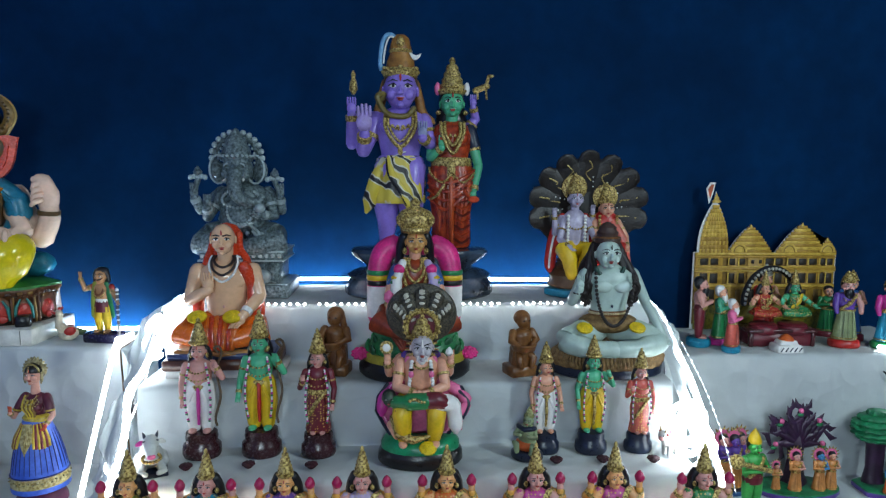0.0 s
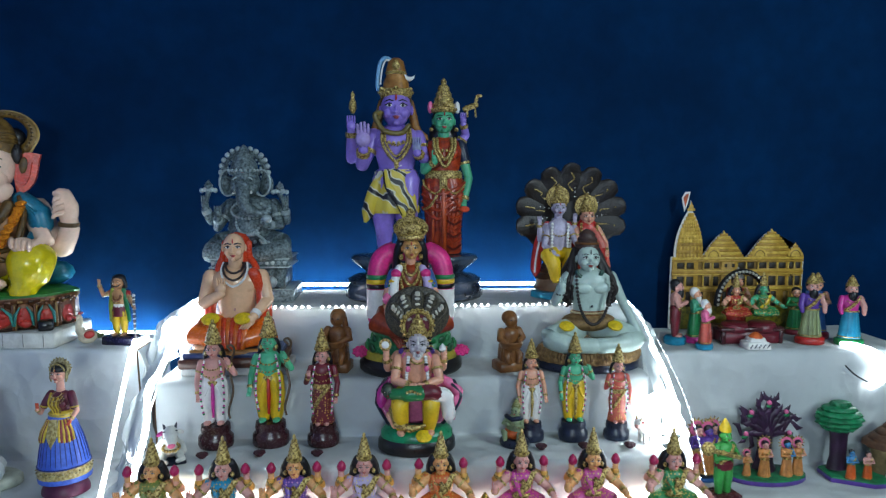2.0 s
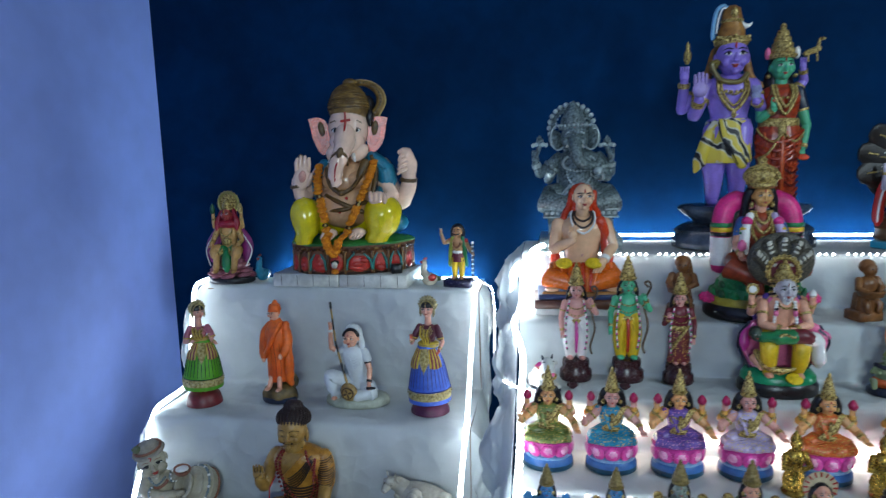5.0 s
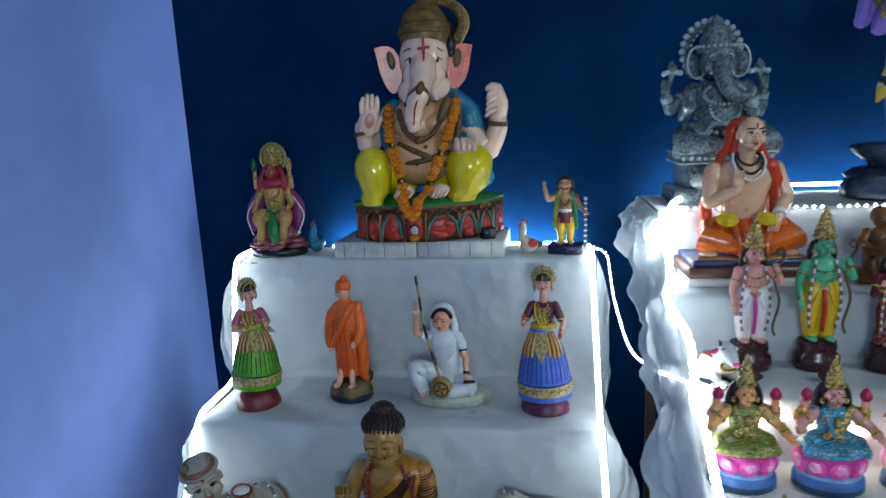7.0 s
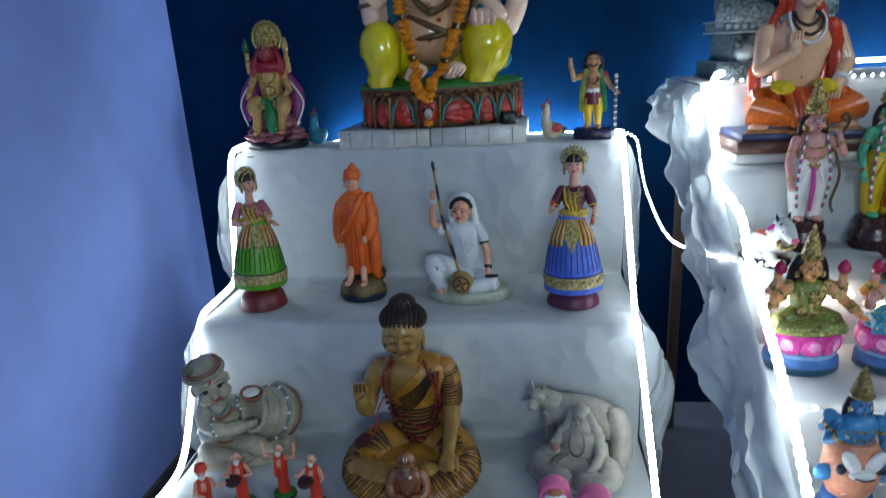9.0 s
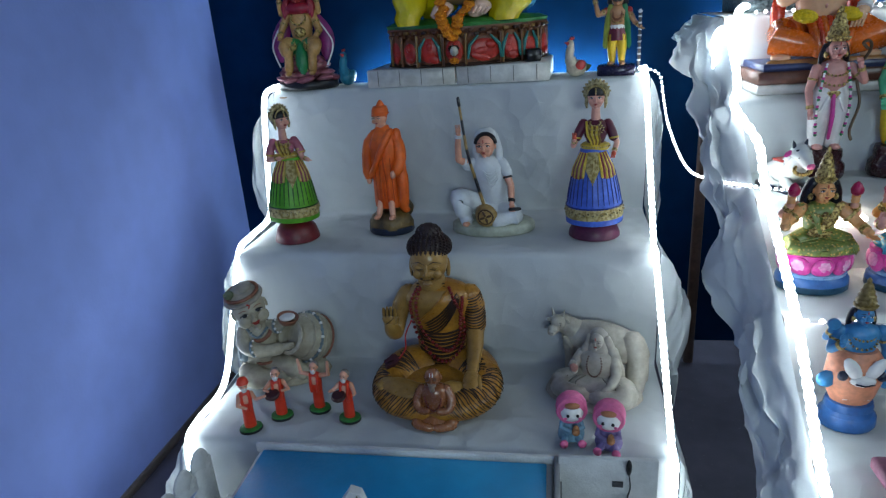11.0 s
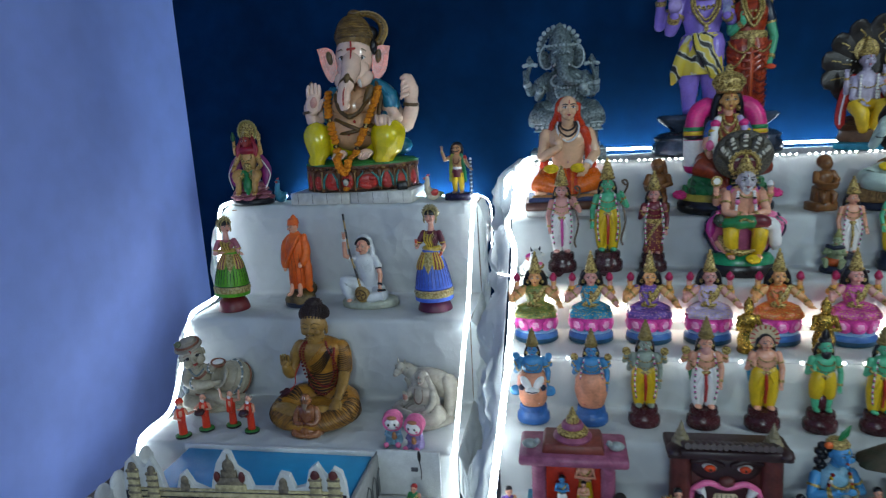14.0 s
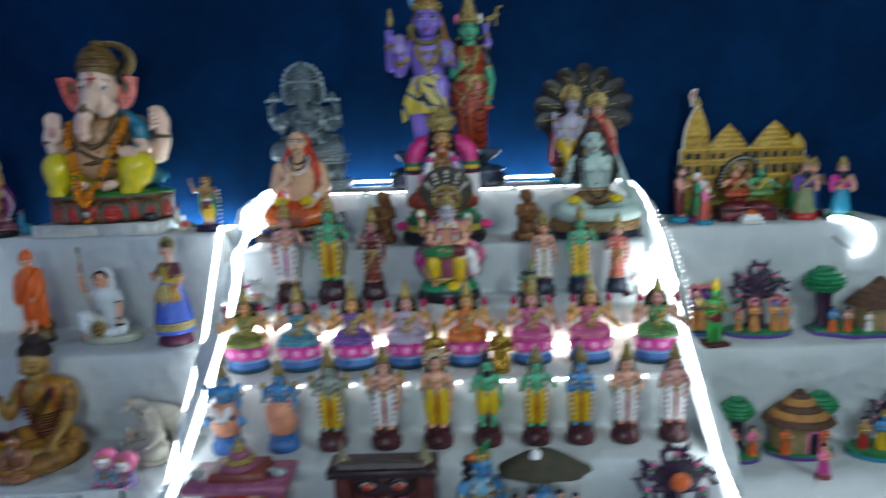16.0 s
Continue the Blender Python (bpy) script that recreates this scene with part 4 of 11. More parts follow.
def divine_pair():
    """A violet god with a tiger-skin wrap and a green goddess in rust silk, on one two-tier pedestal. 100 units high."""
    f = Fig(0.8 / 100)
    f.lathe([(26, 0), (28.6, 1.2), (28.8, 4), (27, 7), (28, 8.5), (25, 10.5), (20, 11.5)], MARBLEBASE, sq=0.55, n=40, waves=20, amp=0.012)
    f.lathe([(20, 11), (21, 12.5), (26, 16), (27, 17.5), (26, 18.8), (16, 19.2)], MARBLEBASE, sq=0.55, n=36)
    x = -7.5
    # legs, wrap
    for s, kx in ((-1, x - 5.5), (1, x + 4.0)):
        f.tube([(x + s * 3.8, 0, 50), (kx, -1, 36), (kx + 0.4, 0.3, 29), (kx + 0.2, 0.6, 21)], [6.2, 5.0, 3.8, 2.7], VIOLET, n=12)
        f.ell((kx, -2.2, 19.8), (2.6, 4.6, 1.5), VIOLET, n=8)
        f.tube(arc(kx + 0.3, 27.5, 3.3, 0.6, 0, 360, 12, -0.4), 0.5, GOLD, n=5)
    f.lathe([(8.6, 38), (9.4, 44), (8.8, 50), (7.6, 54.5)], TIGER, (x, 0, 0), sq=0.72, n=26, waves=9, amp=0.05)
    f.lathe([(9.8, 36.4), (10.2, 37.4), (9.9, 42), (9.0, 48), (8.2, 53.6)], TIGER, (x - 0.6, -0.3, 0), sq=0.76, n=60, waves=10, amp=0.035)
    f.tube([(x - 6, -4, 52), (x - 9, -4.5, 45), (x - 11.5, -3.5, 37), (x - 13, -2, 33)], [2.2, 3.0, 3.0, 0.8], TIGER, n=8, flat=0.6)
    f.tube(bezier([(x - 4, -6.6, 53.5), (x - 3, -8.2, 47), (x + 1, -8.4, 41), (x + 4, -8.0, 36)], 5), [1.2] * 5 + [1.7] * 6 + [2.2] * 5, TIGER, n=9, flat=0.5)
    f.tube(bezier([(x - 5.2, -6.8, 53), (x - 4.4, -8.6, 47), (x - 0.4, -8.9, 41), (x + 2.2, -8.6, 36)], 5), 0.4, BLACK, n=5)
    # chest
    f.lathe([(7.2, 52.5), (7.4, 56), (9.0, 62), (10.0, 66.5), (8.2, 70.5), (3.2, 73)], VIOLET, (x, 0, 0), sq=0.66, n=18)
    for s in (-1, 1):
        f.ell((x + s * 4, -4.4, 65), (4, 2.2, 2.8), VIOLET, n=10)
    f.tube([(x, 0, 71), (x, -0.5, 75)], 3.3, VIOLET, n=10)
    face(f, (x, -1.6, 79.0), 7.4, VIOLET, HAIRB, tilak=RED)
    for k in (-1, 0, 1):
        f.tube([(x - 3.2, -5.6, 82.6 + k * 0.9), (x + 3.2, -5.6, 82.6 + k * 0.9)], 0.25, WHITE, n=5)
    # matted hair, bun, crescent, stream
    f.lathe([(6.2, 0), (6.9, 1.4), (6.2, 3), (5.6, 3.4)], GOLD, (x, 0, 83.8), n=18)
    f.beads([(x + 6.6 * math.sin(t), -6.6 * math.cos(t), 86.2 + 0.8 * math.cos(t * 6)) for t in (k * 0.28 - 1.4 for k in range(11))], 0.9, GOLD)
    f.lathe([(5.6, 0), (5.2, 4), (3.9, 7), (4.2, 8.3), (3.8, 10), (3.2, 12.6), (1.6, 13.8)], paint("amber_hair_paint", "b07a34", 0.45, second="7a4c18", scale=40), (x, 0.5, 86), n=16)
    f.lathe([(4.1, 0), (4.6, 0.8), (4.0, 1.6)], GOLD, (x, 0.5, 93), n=14)
    f.ell((x, -3.6, 96.5), (1.6, 0.9, 2), GOLD, n=8)
    f.tube(arc(x + 5.4, 94.2, 2.6, 2.8, 150, 330, 10, -0.6), [0.15, 0.5, 0.8, 1.0, 1.1, 1.1, 1.0, 0.8, 0.5, 0.15], WHITE, n=6)
    f.tube(bezier([(x - 1.6, 0, 98.6), (x - 4.4, -1, 99.6), (x - 6.6, -1, 97), (x - 7.6, -1, 90), (x - 7.4, -1, 87)], 5), 0.9, paint("sky_stream_paint", "6fa6cf", 0.3), n=7)
    f.tube(bezier([(x - 1.6, -0.6, 98.2), (x - 4.0, -1.6, 98.6), (x - 5.6, -1.8, 95), (x - 6.4, -1.8, 89)], 5), 0.35, WHITE, n=5)
    for s in (-1, 1):
        f.tube(bezier([(x + s * 5.6, 2.5, 82), (x + s * 7.2, 2.5, 76), (x + s * 8.6, 2, 71), (x + s * (13 if s > 0 else 9), 0.5, 67)], 4), [1.8] * 9 + [1.5] * 3 + [0.5], paint("amber_hair_paint", "8a5a22"), n=8)
    f.tube(bezier([(x - 8.2, -4, 74), (x - 6, -5, 77), (x - 8.6, -5.4, 76), (x - 5, -6, 70), (x + 2, -6.6, 69), (x + 5, -5.5, 72)], 5), 1.1, paint("snake_bronze", "7a6a34", 0.35), n=7)
    necklace(f, (x, -2.2, 71), 5.8, 6, GOLD, 0.75, depth=5)
    for q, dz in ((5.6, 0.0), (4.4, 2.0)):
        f.tube(bezier([(x - q, -4.2, 70.5), (x - q * 0.95, -6.8, 64 + dz * 0.5), (x, -7.6, 57.6 + dz), (x + q * 0.95, -6.8, 64 + dz * 0.5), (x + q, -4.2, 70.5)], 6), 0.75 - dz * 0.12, GOLD, n=7)
    necklace(f, (x, -2.6, 70.0), 3.2, 6, GOLD, 0.5, n=14, depth=5)
    f.ell((x, -8.0, 56.2), (1.0, 0.7, 1.8), GOLD, n=8)
    f.tube([(x + 2, -6.5, 56), (x - 3, -6.4, 54)], 0.25, WHITE, n=5)
    arm(f, [(x - 9.4, 0, 68), (x - 14, -2, 56.5), (x - 13.3, -7, 62.4)], 3.1, VIOLET, up=True)
    f.ell((x - 13.3, -8.4, 66.4), (3.0, 1.3, 3.4), paint("mauve_palm_paint", "a58fc9", 0.35), n=12)
    for k in range(4):
        f.tube([(x - 15.4 + k * 1.4, -8.6, 69), (x - 15.5 + k * 1.45, -9, 73 - abs(k - 1.6) * 0.7)], [0.75, 0.55], paint("mauve_palm_paint", "a58fc9"), n=7)
    arm(f, [(x - 9.0, 2, 68.5), (x - 18.5, 1, 59), (x - 18.4, -2, 70)], 2.6, VIOLET, up=True)
    f.lathe([(0.6, 0), (1.6, 2), (1.4, 4.5), (0.7, 6), (0.9, 7.5), (0.1, 9)], GOLD, (x - 17.6, -3, 77), n=10)
    arm(f, [(x + 9.0, 0, 68), (x + 11.5, -3, 59), (x + 8.3, -8, 61)], 2.6, VIOLET, hand=paint("pale_palm_paint", "8f93b8", 0.4), up=True)
    # goddess
    x = 12.2
    f.lathe([(6.8, 19.4), (7.6, 21), (7.2, 30), (8.6, 42), (9.2, 47), (7.2, 52.5)], SILK, (x, 0, 0), sq=0.72, n=44, waves=15, amp=0.03)
    for k in range(7):
        u = -1 + k / 3
        f.tube([(x + u * 6.5, -6.0 + abs(u) * 2, 49 - abs(u)), (x + u * 5.5 + 0.6, -6.8 + abs(u) * 2, 40), (x + u * 4.6, -5.7 + abs(u) * 2, 30), (x + u * 4.4, -5.2 + abs(u) * 2, 21)], [0.7, 0.9, 0.8, 0.6], SILK if k % 3 else paint("flame_silk_paint", "b64a1c", 0.3), n=6)
    for k in range(4):
        f.tube(bezier([(x - 8.8, -2, 47 - k * 2.8), (x - 3, -6.9, 44.4 - k * 3.4), (x + 3, -7, 45.5 - k * 2.4), (x + 8.7, -2.6, 49 - k * 2)], 4), 0.7, SILK, n=6)
    f.lathe([(6.4, 51), (6.2, 53.5), (7.8, 59), (8.2, 62.5), (6.6, 66), (2.6, 68)], SILK, (x, 0, 0), sq=0.68, n=18)
    for s in (-1, 1):
        f.ell((x + s * 3.2, -4.4, 61), (3.3, 2.8, 3.0), SILK, n=10)
    f.lathe([(7.4, 50), (7.9, 51), (7.9, 53), (7.2, 54)], GOLD, (x, 0, 0), sq=0.74, n=20)
    f.ell((x - 0.5, -6.6, 48.5), (1.7, 0.9, 4.4), GOLD, n=8)
    f.tube([(x - 0.6, -7.2, 46), (x - 0.4, -7.4, 36), (x, -6.4, 21)], [0.9, 1.1, 0.9], paint("flame_silk_paint", "b64a1c"), n=7)
    for q in (-1, 1):
        f.beads(bezier([(x, -7.2, 48), (x + q * 4, -7.4, 44.6), (x + q * 8, -4.4, 47.6), (x + q * 8.6, -1, 50)], 6), 0.5, GOLD, 5)
        f.tube(bezier([(x + q * 1.2, -7.0, 47), (x + q * 5.5, -6.6, 40), (x + q * 8.2, -3, 38)], 5), 0.55, GOLD if q < 0 else SILK, n=6)
    for k in range(9):
        f.tube(bezier([(x + 0.9, -6.9, 44 - k * 2.6), (x + 4, -6.9 + k * 0.1, 42.2 - k * 2.6), (x + 7.2, -3.8, 43.4 - k * 2.5)], 4), [0.3] + [0.5] * 7 + [0.2], SILK if k % 2 else paint("dark_silk_fold", "5c170c", 0.35), n=5)
    f.tube([(x, 0, 66.5), (x, -0.5, 70)], 2.4, GREENSKIN, n=8)
    face(f, (x, -1, 74.3), 5.2, GREENSKIN, BLACK, tilak=RED)
    f.ell((x, 3, 68), (6, 3.2, 9), BLACK, n=12)
    crown(f, (x, 0, 77.8), 4.8, 14.2, GOLD, 4)
    for s, m in ((-1, PINK), (1, WHITE)):
        f.ell((x + s * 5.6, -0.5, 80), (1.2, 1.4, 2.6), m, n=8)
        f.ell((x + s * 5.2, -1, 71), 1.0, GOLD, n=6)
    necklace(f, (x, -1.8, 67), 4.6, 5, GOLD, 0.7, depth=4.6)
    for q, zz in ((4.4, 55.4), (3.0, 58.4)):
        f.tube(bezier([(x - q, -3.6, 67), (x - q * 0.9, -6.6, 62.5), (x, -7.3, zz), (x + q * 0.9, -6.6, 62.5), (x + q, -3.6, 67)], 6), 0.7, GOLD, n=7)
    f.tube(bezier([(x + 5, -4, 66), (x + 2, -7, 60), (x - 5, -5.6, 54.5)], 5), [0.5] * 11, paint("dark_silk_fold", "5c170c", 0.35), n=5)
    arm(f, [(x + 7.2, 0, 63.5), (x + 10.4, -1, 51), (x + 8.4, -3.5, 41.5)], 2.0, GREENSKIN)
    f.tube([(x + 7.0, 0, 64.5), (x + 8.8, -0.4, 58)], [2.6, 2.5], NAVYBASE, n=9)
    rosette(f, (x + 8.2, -5.5, 38.2), 2.6, paint("coral_petals", "e0532e", 0.5))
    arm(f, [(x + 6.5, 2, 65), (x + 9.4, 2, 69), (x + 8.2, 0, 73.5)], 1.9, paint("violet_skin_paint", "7a5fb8"), up=True)
    f.tube([(x + 9, -0.5, 79.5), (x + 13.4, -0.5, 81.2)], [1.3, 1.2], GOLD, n=7)
    f.tube([(x + 13, -0.5, 81), (x + 13.8, -0.5, 84.5)], [0.8, 0.6], GOLD, n=6)
    f.ell((x + 14.6, -0.6, 85), (1.5, 0.7, 0.7), GOLD, n=7)
    for q in (9.6, 13):
        f.tube([(x + q, -0.5, 79.5), (x + q + 0.3, -0.5, 76.5)], 0.45, GOLD, n=5)
    arm(f, [(x - 7, 0, 63.5), (x - 8.2, -3, 54), (x - 4, -6.4, 57.5)], 2.0, GREENSKIN, up=True)
    return f


def elephant_head(f, c, r, skin, inner, trunk, ear=1.0, tusk=True):
    """Head, ears, eyes and trunk of an elephant-headed figure."""
    x, y, z = c
    f.ell((x, y, z), (r, r * 0.95, r * 1.05), skin, n=16)
    f.ell((x, y - r * 0.35, z + r * 0.45), (r * 0.85, r * 0.7, r * 0.55), skin, n=12)
    for s in (-1, 1):
        f.ell((x + s * r * 1.35 * ear, y + r * 0.25, z - r * 0.15), (r * 0.55, r * 0.16, r * 0.72), skin if not inner else inner, rot=(0, s * 14, s * -18), n=14)
        f.ell((x + s * r * 1.38 * ear, y + r * 0.1, z - r * 0.15), (r * 0.32, r * 0.1, r * 0.45), skin, rot=(0, s * 14, s * -18), n=10)
        f.ell((x + s * r * 0.45, y - r * 0.78, z + r * 0.12), (r * 0.16, r * 0.1, r * 0.1), BLACK if inner else skin, n=8)
        f.tube([(x + s * r * 0.24, y - r * 0.86, z + r * 0.32), (x + s * r * 0.45, y - r * 0.86, z + r * 0.4), (x + s * r * 0.68, y - r * 0.7, z + r * 0.3)], r * 0.05, BLACK if inner else skin, n=5)
        f.ell((x + s * r * 0.55, y - r * 0.6, z - r * 0.35), (r * 0.38, r * 0.35, r * 0.4), skin, n=10)
        if tusk:
            f.tube([(x + s * r * 0.5, y - r * 0.8, z - r * 0.6), (x + s * r * 0.62, y - r * 1.25, z - r * 0.72)], [r * 0.12, r * 0.05], WHITE, n=6)
    pts = bezier(trunk, 6)
    n = len(pts)
    f.tube(pts, [r * (0.52 - 0.30 * k / (n - 1)) for k in range(n)], skin, n=12)
    for k in range(2, n - 2, 2):
        d = (pts[k + 1] - pts[k - 1]).normalized() * r * 0.03
        f.tube([pts[k] - d, pts[k] + d], r * (0.535 - 0.30 * k / (n - 1)), skin, n=12, round_ends=False)
    return f


def pewter_ganesha():
    f = Fig(0.507 / 100)
    g, gl = PEWTER, PEWTERL
    f.box((1, 0, 4), (56, 40, 8), g, bev=0.06)
    f.box((1, 1, 15), (44, 34, 14), g)
    f.box((1, 1, 25.5), (49, 38, 5), g)
    for k in range(13):
        f.ell((-22 + k * 3.8, -17.6, 25.5), (1.5, 1.2, 1.6), gl, n=7)
    for k in range(7):
        f.box((-17 + k * 6, -16.6, 15), (3.4, 2, 11), g, taper=0.85)
    for x in (14, -14):
        f.ell((x, -19, 13), (5, 3.4, 4.4), gl, n=10)
        f.ell((x - 3, -20.6, 17), (2.6, 2.2, 2.4), g, n=8)
        f.tube(bezier([(x + 4, -19, 11), (x + 9, -19, 9), (x + 10, -19, 13)], 4), 0.8, g, n=5)
    for s in (-1, 1):
        f.tube([(s * 7, 0, 36), (s * 20, -9, 35), (s * 24, -12, 33), (s * 6, -18, 31)], [11, 9.5, 8, 5.5], g, n=12)
        for k in range(6):
            f.tube([(s * (8 + k * 2.6), -17 + k * 0.7, 40 - k * 0.6), (s * (14 + k * 2), -15 + k, 33 - k * 0.4), (s * (10 + k * 2.4), -17 + k, 28)], 0.9, gl, n=5)
    f.ell((0, -2, 47), (15.5, 13.5, 14), g, n=18)
    f.lathe([(15, 50), (16.5, 58), (14, 65), (6, 69)], g, sq=0.75, n=18)
    necklace(f, (0, -8, 66), 11, 12, gl, 1.1, n=22, depth=6)
    necklace(f, (0, -8, 64), 8, 20, gl, 1.0, n=22, depth=8)
    f.tube(bezier([(-14, -6, 47), (0, -16, 43), (14, -6, 48)], 6), 1.3, gl, n=6)
    elephant_head(f, (-3, -4, 77), 9.5, g, None, [(-3, -12, 74), (-2, -17, 66), (1, -18, 60), (7, -17, 57.5), (12, -15, 58), (13.5, -14, 61)])
    f.lathe([(9.6, 0), (10.4, 2), (9, 4), (8.2, 8), (6.8, 10), (6.4, 13), (4, 15), (2.2, 18), (0.4, 20)], g, (-4, -3, 82), n=18)
    f.beads([(-4 + 10 * math.sin(t), -3 - 10 * math.cos(t), 85) for t in (k * 0.3 - 1.5 for k in range(11))], 1.1, gl)
    f.tube(arc(-5, 84, 13, 13.5, 0, 360, 30, 3)[:-1], 1.7, g, n=7, closed=True)
    for k in range(24):
        t = k * math.pi / 12
        f.ell((-5 + 15.4 * math.cos(t), 2.6, 84 + 15.9 * math.sin(t)), (2.0, 1.6, 2.0), gl, n=7)
        f.ell((-5 + 11 * math.cos(t), 2, 84 + 11.5 * math.sin(t)), 0.9, gl, n=5)
    for s, ex, hx, iz in ((-1, -27, -30, 71), (1, 22, 22, 70)):
        arm(f, [(s * 14, 1, 63), (ex, 0, 52), (hx, -3, 60)], 3.6, g, bangle=gl, up=True)
        x0 = hx + (3 if s < 0 else -3)
        f.tube([(hx, -4, 62), (x0, -4, iz), (x0 + s, -4, iz + 6)], [1.4, 1.8, 1.0], g, n=7)
        for k in range(5):
            f.ell((x0 + (k - 2) * 2.2, -4.5, iz + 1 + 0.6 * (k % 2)), (1.7, 1.3, 1.7), gl, n=7)
        f.lathe([(2.4, 0), (2.8, 1.6), (1.4, 3), (0.3, 5)], g, (x0, -4, iz + 3), n=9)
    arm(f, [(-14, -2, 61), (-21, -7, 48), (-19, -14, 54)], 3.4, g, bangle=gl, up=True)
    arm(f, [(14, -2, 61), (19, -7, 49), (13, -15, 50)], 3.4, g, bangle=gl)
    f.ell((12.5, -17, 54), (3.4, 3, 3), gl, n=10)
    f.ell((-3, -12.8, 82.5), (1.2, 0.7, 1.6), RED, n=6)
    for s in (-1, 1):
        f.tube(arc(-3 + s * 11, 77, 5.4, 8.6, 0, 360, 16, -6.4)[:-1], 0.7, gl, n=5, closed=True)
        f.tube(bezier([(s * 6, -16.6, 44), (s * 11, -14, 39), (s * 15, -13, 33)], 4), 1.0, gl, n=6)
        f.tube(arc(-3 + s * 3.6, 79, 2.4, 1.4, 0, 180, 8, -12.6), 0.5, gl, n=5)
    for z in (8, 22.6, 28):
        f.box((1, 0.6, z), (51 if z > 9 else 55, 39.4, 0.9), gl)
    for k in range(9):
        f.ell((-18 + k * 4.4, -14.6 + abs(k - 4) * 0.9, 38.6), (1.4, 1.0, 1.6), gl, n=6)
    return f


def serpent_pair():
    """A couple seated under a fan of dark serpent hoods."""
    f = Fig(0.454 / 100)
    H = paint("serpent_hood", "0e0b0a", 0.4, second="221812", scale=60, bump=0.4)
    LAV = paint("lavender_skin_paint", "b7aec4", 0.35)
    f.lathe([(28, 0), (30, 1), (30, 5), (27, 6)], TEAL, sq=0.6, n=8)
    f.lathe([(26, 6), (28, 8), (26, 13), (27, 15), (22, 19)], paint("brown_coil_paint", "5a4028", 0.4), sq=0.62, n=24)
    for k in range(3):
        f.lathe([(24 - k * 2, 0), (26 - k * 2, 2), (24 - k * 2, 4)], paint("brown_coil_paint", "5a4028"), (0, 2, 14 + k * 4), sq=0.62, n=24)
    n0 = len(f.verts)
    f.ell((0, 8, 60), (33, 3, 31), H, n=30)
    for k in range(9):
        a = radians(-14 + 208 * k / 8)
        cx, cz = 30 * math.cos(a), 60 + 27 * math.sin(a)
        f.tube([(8 * math.cos(a), 9, 58 + 6 * math.sin(a)), (18 * math.cos(a), 7, 59 + 16 * math.sin(a)), (cx, 5, cz), (33.4 * math.cos(a), 3, 60 + 30.4 * math.sin(a))], [8, 11, 11, 7.0], H, n=14, flat=0.3)
        f.tube(bezier([(20 * math.cos(a) + 1.5, 3.6, 59 + 18 * math.sin(a)), (24 * math.cos(a) - 2, 3.0, 59.5 + 22 * math.sin(a)), (28 * math.cos(a) + 2, 2.4, 60 + 25 * math.sin(a)), (32 * math.cos(a), 1.4, 60 + 29 * math.sin(a))], 4), 0.55, GOLD, n=5)
        for s in (-1, 1):
            f.ell((36.5 * math.cos(a) - s * 1.5 * math.sin(a), 0.4, 60 + 33.5 * math.sin(a) + s * 1.5 * math.cos(a)), 0.55, PINK, n=6)
        f.beads([((16 + 3 * q) * math.cos(a) + 3 * math.sin(a), 3.2, 59 + (14 + 3 * q) * math.sin(a) - 3 * math.cos(a)) for q in range(5)], 0.5, WHITE, 5)
    for v in f.verts[n0:]:
        v.x, v.z = v.x * 1.1, 62 + (v.z - 60) * 1.1
    for x, sk, top, low, z, cr in ((-10, LAV, None, YELLOW, 67.5, 0), (12, SKIN, RED, RED, 61, 1)):
        f.lathe([(8, 32), (7.4, 40), (9.2, 50), (9, 55), (4, 60)], top or sk, (x, 0, 0), sq=0.68, n=16)
        f.tube([(x, 0, 57), (x, -0.5, z - 4)], 3, sk, n=8)
        face(f, (x, -1.5, z), 6, sk, BLACK, tilak=RED)
        f.lathe([(7.4, -1), (9, 0), (7.4, 1)], GOLD, (x, 2, z + 8), rot=(90, 0, 0), n=18)
        f.lathe([(0.5, -0.8), (6.4, -0.5), (6.4, 0.5), (0.5, 0.8)], paint("coral_paint", "d66a5a", 0.35), (x, 2.2, z + 8), rot=(90, 0, 0), n=18)
        crown(f, (x, 0, z + 3.5), 5, 15, GOLD)
        necklace(f, (x, -2, 57), 6, 10, GOLD, 0.8, depth=5.4)
        for s in (-1, 1):
            f.tube([(x + s * 4, 0, 33), (x + s * 9, -10, 33), (x + s * 6, -13, 27), (x + s * (4 if s < 0 else 3), -12, 16)], [7.5, 6.4, 5.6, 4], low, n=10)
            f.beads([(x + s * 6, -6.6, 56 - k * 2.4) for k in range(8)], 1.25, WHITE if x < 0 else GOLD, 6)
    for q in (-1, 1):
        f.tube(bezier([(-10 + q * 9.4, -1.6, 54), (-10 + q * 14, -1.8, 44), (-10 + q * 17, -2.6, 30), (-10 + q * 18, -4, 20)], 4), 0.8, WHITE, n=6)
        f.tube(bezier([(12 + q * 8, -2, 54), (12 + q * 13, -4, 44), (12 + q * 14, -8, 34)], 4), 0.8, WHITE, n=6)
    for s in (-1, 1):
        f.tube(bezier([(-10 + s * 8, 1, 55), (-10 + s * 13, 1, 44), (-10 + s * 16, 0, 30), (-10 + s * 17, -2, 18)], 4), [3, 3.4, 3.6, 3.8, 4, 4, 4, 4, 4, 4, 4, 3.6, 2], RED, n=8, flat=0.6)
    arm(f, [(-19, 0, 54), (-24, -2, 44), (-25, -4, 56)], 2.4, LAV, up=True)
    arm(f, [(-2, 2, 54), (2, 0, 48), (2, -3, 58)], 2.4, LAV, up=True)
